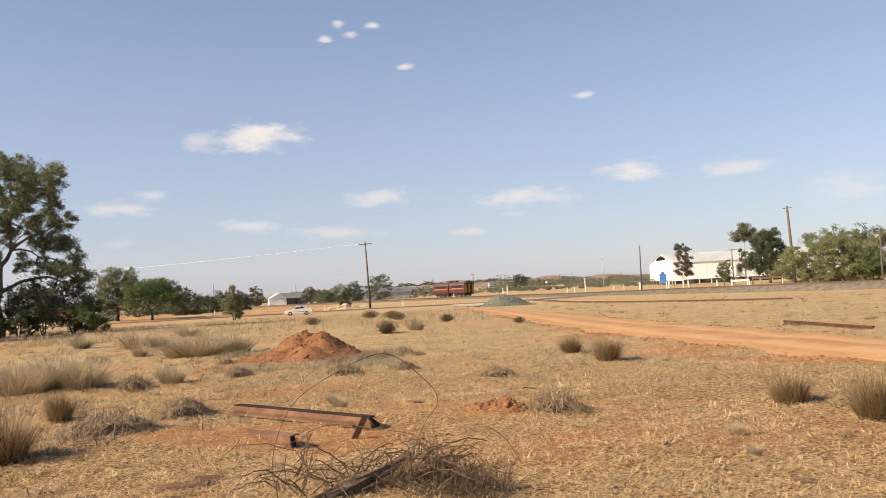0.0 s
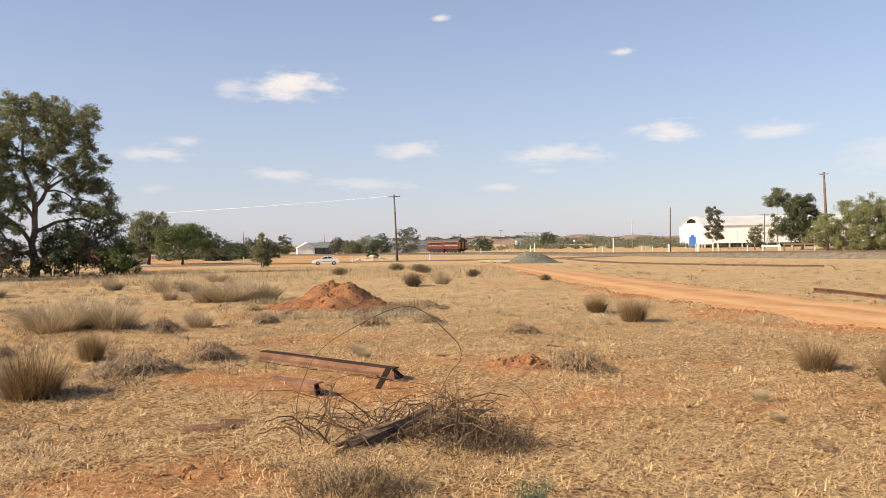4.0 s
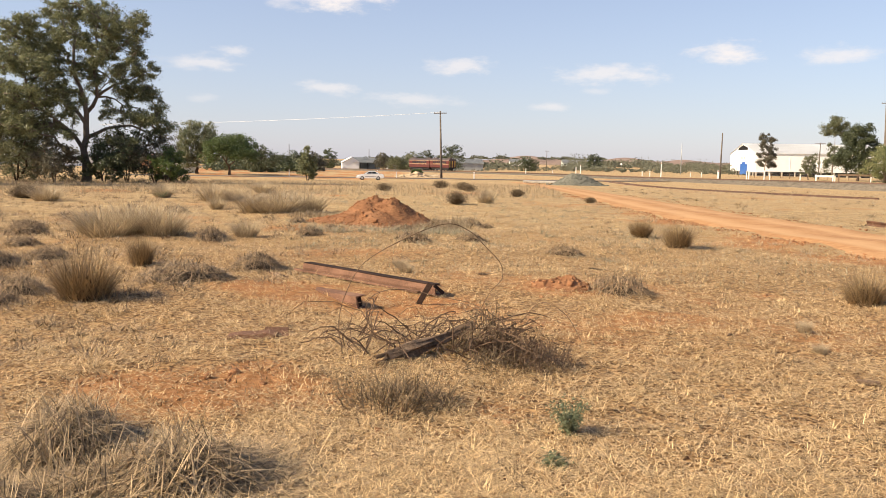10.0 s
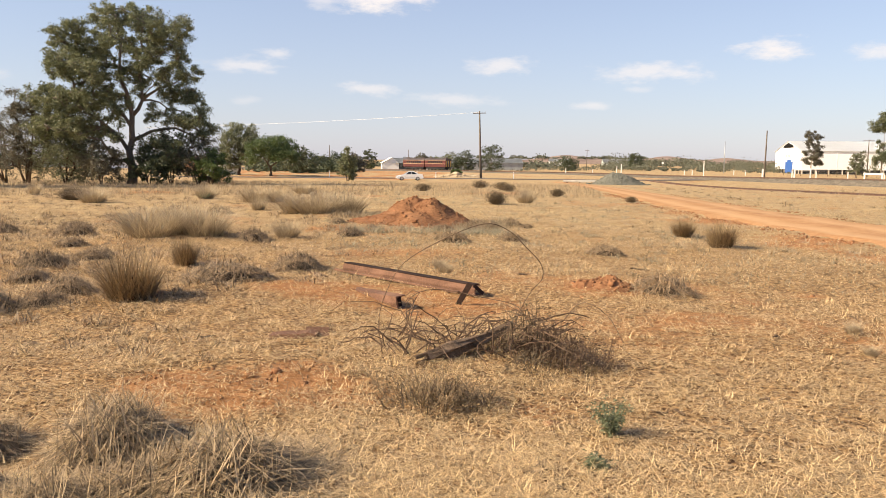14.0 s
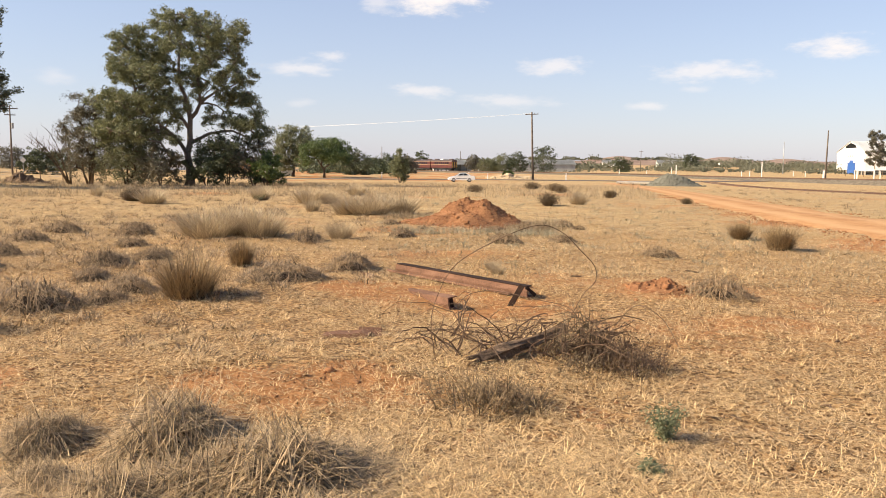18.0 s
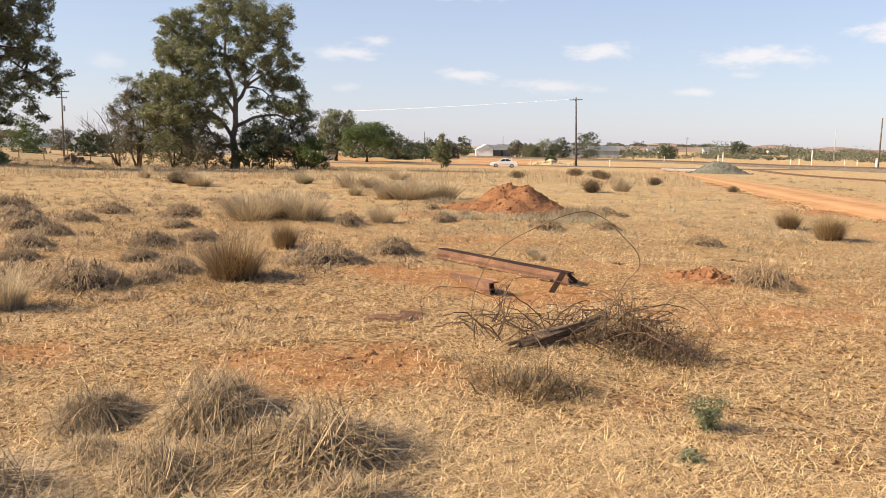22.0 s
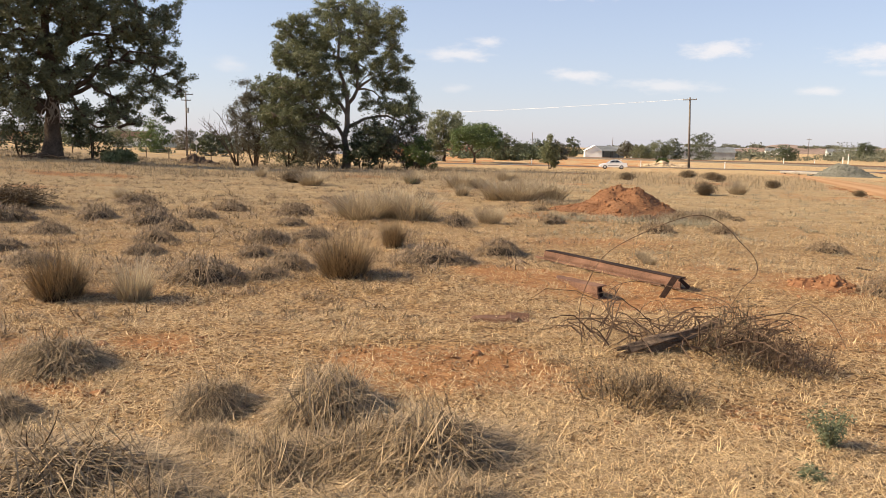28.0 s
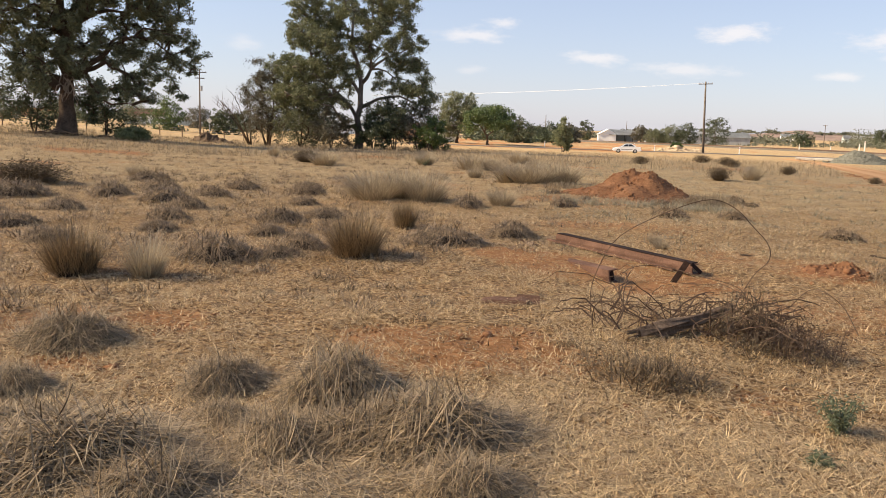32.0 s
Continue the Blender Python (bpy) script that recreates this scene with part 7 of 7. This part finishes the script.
scatter("weed_stubble", "dark withered weed stubble dotted through the straw", 30000, 2.0, 40, (0.03, 0.08), (0.004, 0.010), (0.7, 1.6), (0.0, 0.9), BROWNBUSH, 6, power=1.0, soil_shy=0.3)


def clod_field():
    """Loose red clods along the near edge of the dirt road and over the bare patches."""
    rng = np.random.default_rng(9)
    n = 900
    y = rng.uniform(9, 40, n)
    x = np.interp(y, [7, 12.5, 17.5, 24, 33, 46], [10.6, 8.9, 7.6, 6.5, 5.7, 5.2]) - 2.0 - np.abs(rng.normal(0, 0.5, n))
    for px, py, pr, ps in PATCHES:
        k = int(46 * ps)
        x, y = np.concatenate([x, px + rng.normal(0, pr * 0.6, k)]), np.concatenate([y, py + rng.normal(0, pr * 0.6, k)])
    v, q = lumps(np.stack([x, y, land(x, y)], 1), 0.014 * rng.lognormal(0, 0.5, len(x)), rng)
    tagged(part("soil_clod", np_mesh("soil_clod", v, q), REDCLOD, None, "crumbled red clods on bare earth"), category="soil", kind="stuff")


clod_field()


def road_bank():
    """Graded-up clods and crumbs of red earth along both edges of the dirt road."""
    rng = np.random.default_rng(19)
    ys, xs = [7, 12.5, 17.5, 24, 33, 46, 64], [10.6, 8.9, 7.6, 6.5, 5.7, 5.2, 4.8]
    n = 3600
    y = 9 + 45 * rng.uniform(0, 1, n) ** 1.3
    x = np.interp(y, ys, xs)
    side = np.where(rng.uniform(0, 1, n) < 0.7, -1.0, 1.0)
    x = x + side * (1.75 + np.abs(rng.normal(0, 0.32, n)))
    keep = rng.uniform(0, 1, n) < 0.15 + patchy(x, y, 2.0)
    x, y = x[keep], y[keep]
    v, q = lumps(np.stack([x, y, land(x, y) + 0.006], 1), np.minimum(0.019 * rng.lognormal(0, 0.6, len(x)), 0.07), rng)
    tagged(part("soil_clod", np_mesh("soil_clod", v, q), REDCLOD, None, "red clods graded up along the dirt road"), category="soil", kind="stuff")


road_bank()


# ---- dead brush heap ----
def brush_heap():
    rng, rnd = np.random.default_rng(77), random.Random(77)
    log = thing("log", pose(-0.95, 6.1, lie(-0.95, 6.1) + 0.1, 0, 0, 0), "weathered grey-brown split log lying in dead brush", "log")
    bm = bmesh.new()
    tube(bm, [(0.0, 0, -0.05), (0.16, 0.2, -0.03), (0.36, 0.48, 0.0), (0.6, 0.82, 0.05)], [0.03, 0.05, 0.05, 0.036], 9, 0.55, rnd)
    part("trunk", bm, DEADWOOD, log)
    for k in range(4):
        o = rnd.uniform(-0.05, 0.05)
        tube_b = tube(bmesh.new(), [(o - 0.02, -0.05 + o, 0.018 * k - 0.08), (0.2 + o, 0.26, 0.012 * k - 0.06), (0.5 + o, 0.72, 0.015 * k - 0.02)], [0.008, 0.014, 0.006], 5, 0.2, rnd)
        part("splinter", tube_b, DEADWOOD, log)
    heap_ob = thing("dead_brush", pose(-0.05, 6.3, lie(-0.05, 6.3)), "tangled heap of grey dead brushwood", "brushwood")
    # upright fine brush
    for k, (cx, cy, w, h, n) in enumerate(((-0.5, 0.45, 0.34, 0.20, 150), (-0.2, 0.28, 0.34, 0.40, 420), (0.02, 0.1, 0.36, 0.32, 430), (0.25, -0.06, 0.36, 0.24, 380), (-0.08, -0.2, 0.32, 0.16, 190))):
        a = rng.uniform(0, 2 * np.pi, n)
        r = np.sqrt(rng.uniform(0, 1, n)) * w * 0.7
        root = np.stack([cx + r * np.cos(a), cy + r * np.sin(a) * 0.8, h * rng.uniform(0, 0.9, n) * np.maximum(0.1, 1 - (r / (w * 0.75)) ** 2)], 1)
        v, q = blades(root, rng.uniform(0, 2 * np.pi, n), rng.uniform(0.4, 1.6, n), rng.uniform(0.25, 0.8, n) * h, rng.uniform(0.004, 0.008, n), rng.uniform(-1.1, 1.1, n), 3)
        c = v.reshape(n, -1, 3)[rng.integers(0, n, n), rng.integers(2, 8, n)]
        v2, q2 = leaf_cards(c + rng.normal(0, 0.015, c.shape), 0.03, 0.012, rng, 0.2)
        part("brush", np_mesh("brush", np.concatenate([v, v2]), np.concatenate([q, q2 + len(v)])), (TWIG, BROWNBUSH, TWIG)[k % 3], heap_ob)
    # bent bare branches looping over the heap
    for k in range(84):
        x0, y0 = rnd.uniform(-1.3, 0.1), rnd.uniform(-0.1, 0.7)
        a = rnd.uniform(0, 2 * math.pi)
        ln, up = rnd.uniform(0.3, 0.8), rnd.uniform(0.08, 0.3)
        pts = []
        for i in range(8):
            t = i / 7
            pts.append((x0 + math.cos(a + 0.8 * t) * ln * t + 0.03 * rnd.uniform(-1, 1), y0 + math.sin(a + 0.8 * t) * ln * t + 0.03 * rnd.uniform(-1, 1), 0.02 + up * 4 * t * (1 - 0.75 * t) * 0.9 + 0.02 * rnd.uniform(-1, 1)))
        r = rnd.uniform(0.0035, 0.0085)
        part("branch", tube(bmesh.new(), pts, [r * (1 - 0.09 * i) for i in range(8)], 5), TWIG, heap_ob)
    low = thing("low_weed", pose(-0.72, 5.15, lie(-0.72, 5.15)), "sprawling grey-green weed beside the dead brush", "weed")
    for cx, cy, w, n in ((0.05, 0, 0.34, 330), (-0.25, 0.12, 0.34, 260), (0.22, -0.04, 0.26, 170), (-0.1, -0.16, 0.4, 160)):
        a = rng.uniform(0, 2 * np.pi, n)
        r = np.sqrt(rng.uniform(0, 1, n)) * w * 0.6
        root = np.stack([cx + r * np.cos(a), cy + r * np.sin(a), rng.uniform(0, 0.11, n) * np.maximum(0.1, 1 - (r / (w * 0.62)) ** 2)], 1)
        v, q = blades(root, a + rng.normal(0, 1.0, n), rng.uniform(0.5, 1.6, n), rng.uniform(0.07, 0.22, n), rng.uniform(0.004, 0.010, n), rng.uniform(-0.7, 0.7, n), 3)
        c = v.reshape(n, -1, 3)[rng.integers(0, n, n), rng.integers(2, 8, n)]
        v2, q2 = leaf_cards(c + rng.normal(0, 0.01, c.shape), 0.026, 0.009, rng, 0.1)
        part("stem_tangle", np_mesh("stem_tangle", v, q), WEEDTANGLE if n > 300 or n < 180 else SPINIFEX, low)
        part("foliage", np_mesh("foliage", v2, q2), WEEDTANGLE if n > 200 else SPINIFEX, low)
    # long springy wire loop
    arcs = [[(-1.36, 6.45, -0.05), (-1.42, 6.55, 0.22), (-1.37, 6.6, 0.46), (-1.22, 6.6, 0.71), (-0.88, 6.6, 0.92), (-0.57, 6.6, 1.04), (-0.38, 6.6, 0.99), (-0.24, 6.6, 0.86), (-0.12, 6.6, 0.73), (-0.11, 6.6, 0.61), (-0.2, 6.6, 0.5), (-0.3, 6.5, 0.3), (-0.34, 6.4, 0.1)],
            [(-1.2, 7.0, 0.0), (-1.28, 7.05, 0.3), (-1.05, 7.1, 0.42), (-0.6, 7.1, 0.36), (-0.3, 7.0, 0.3), (-0.2, 6.8, 0.1)],
            [(0.05, 6.9, 0.2), (0.22, 6.9, 0.38), (0.42, 6.8, 0.3), (0.55, 6.7, 0.1)]]
    for pts in arcs:
        line = curve_points(pts, 5)
        ob = solo("dead_branch", tube(bmesh.new(), [tuple(p) for p in line], [0.0034] * len(line), 5), TWIG, pose(0, 0, 0), "thin springy dead branch arching over steel girders", "branch", "arching dead branches")


brush_heap()


def green_weed(x, y, w, h, seed, label):
    rng, rnd = np.random.default_rng(seed), random.Random(seed)
    ob = thing("green_weed", pose(x, y, lie(x, y)), label, "weed", "green weeds")
    for k in range(15):
        a = k * 2.4
        tip = Vector((math.cos(a) * w * rnd.uniform(0.3, 1) / 2, math.sin(a) * w * rnd.uniform(0.3, 1) / 2, h * rnd.uniform(0.6, 1.0)))
        part("stem", tube(bmesh.new(), [(0, 0, -0.02), tip * 0.5 + Vector((0, 0, 0.02)), tip], [0.005, 0.004, 0.002], 5), GREENWEED, ob)
        n = 60
        t = rng.uniform(0.25, 1.05, n)[:, None]
        c = np.array(tip)[None] * t + rng.normal(0, 0.022, (n, 3))
        v, q = leaf_cards(c, 0.03, 0.009, rng, -0.2)
        part("foliage", np_mesh("foliage", v, q), GREENWEED, ob)
    return ob


green_weed(0.33, 4.72, 0.24, 0.21, 1, "small leafy green weed alone in dry straw")
green_weed(0.22, 4.12, 0.10, 0.035, 2, "low green seedling in dry straw")
green_weed(-14.3, 32.4, 0.9, 0.3, 3, "low green weed patch under a dry tussock")


def stick(x, y, ln, a, r, seed):
    rnd = random.Random(seed)
    pts = [(ln * t * math.cos(a) + rnd.uniform(-1, 1) * 0.02, ln * t * math.sin(a) + rnd.uniform(-1, 1) * 0.02, r * 0.8 + 0.03 * rnd.random()) for t in (-0.5, -0.2, 0.1, 0.5)]
    solo("stick", tube(bmesh.new(), pts, [r * 0.7, r, r, r * 0.5], 6, 0.15, rnd), DEADWOOD, pose(x, y, lie(x, y)), "short dark dead stick on the ground", "stick", "fallen sticks")


for i, (x, y, ln, a, r) in enumerate(((2.51, 6.02, 0.16, -0.3, 0.02), (0.7, 5.25, 0.13, 0.8, 0.008), (0.78, 5.3, 0.1, 2.0, 0.007), (-2.9, 6.6, 0.12, 0.4, 0.01), (1.4, 5.6, 0.1, 2.4, 0.01), (1.9, 7.4, 0.14, 0.9, 0.01), (-0.4, 10.9, 0.2, 0.2, 0.012), (1.2, 12.2, 0.25, 0.1, 0.012))):
    stick(x, y, ln, a, r, i)


# ---- what moves ----
def motions():
    # the rail motor rolls away round the curve at a steady pace
    start, pace = 182.4, 5.07
    for car, gap in ((front_car, 4.65), (rear_car, -4.95)):
        rows = []
        for k in range(33):
            s = start + pace * k + gap
            x, y, a = on_track(s)
            a = math.atan2(on_track(s + 3)[1] - on_track(s - 3)[1], on_track(s + 3)[0] - on_track(s - 3)[0])
            rows.append((float(k), pose(x, y, lie(x, y) + bed(s) + 0.18, 0, 0, math.degrees(a))))
        walk(car, rows)
    # the veil's shade comes over the paddock from the left
    up = 900.0
    for_x, for_y = math.sin(radians(SUN_FROM)) / math.tan(radians(SUN_UP)), math.cos(radians(SUN_FROM)) / math.tan(radians(SUN_UP))
    walk(VEIL, [(t, pose(-8 - 14.0 * (32 - t) + up * for_x, 14 + 5.0 * (32 - t) + up * for_y, up)) for t in (0.0, 32.0)])
    # the clouds drift slowly to the right
    for ob, az, el in clouds:
        rows = []
        for t in (0.0, 32.0):
            b = az + 0.018 * t
            x, y = bearing(b, SKYFAR * math.cos(radians(el)))
            rows.append((t, pose(x, y, SKYFAR * math.sin(radians(el)), el, 0, -b)))
        walk(ob, rows)


motions()
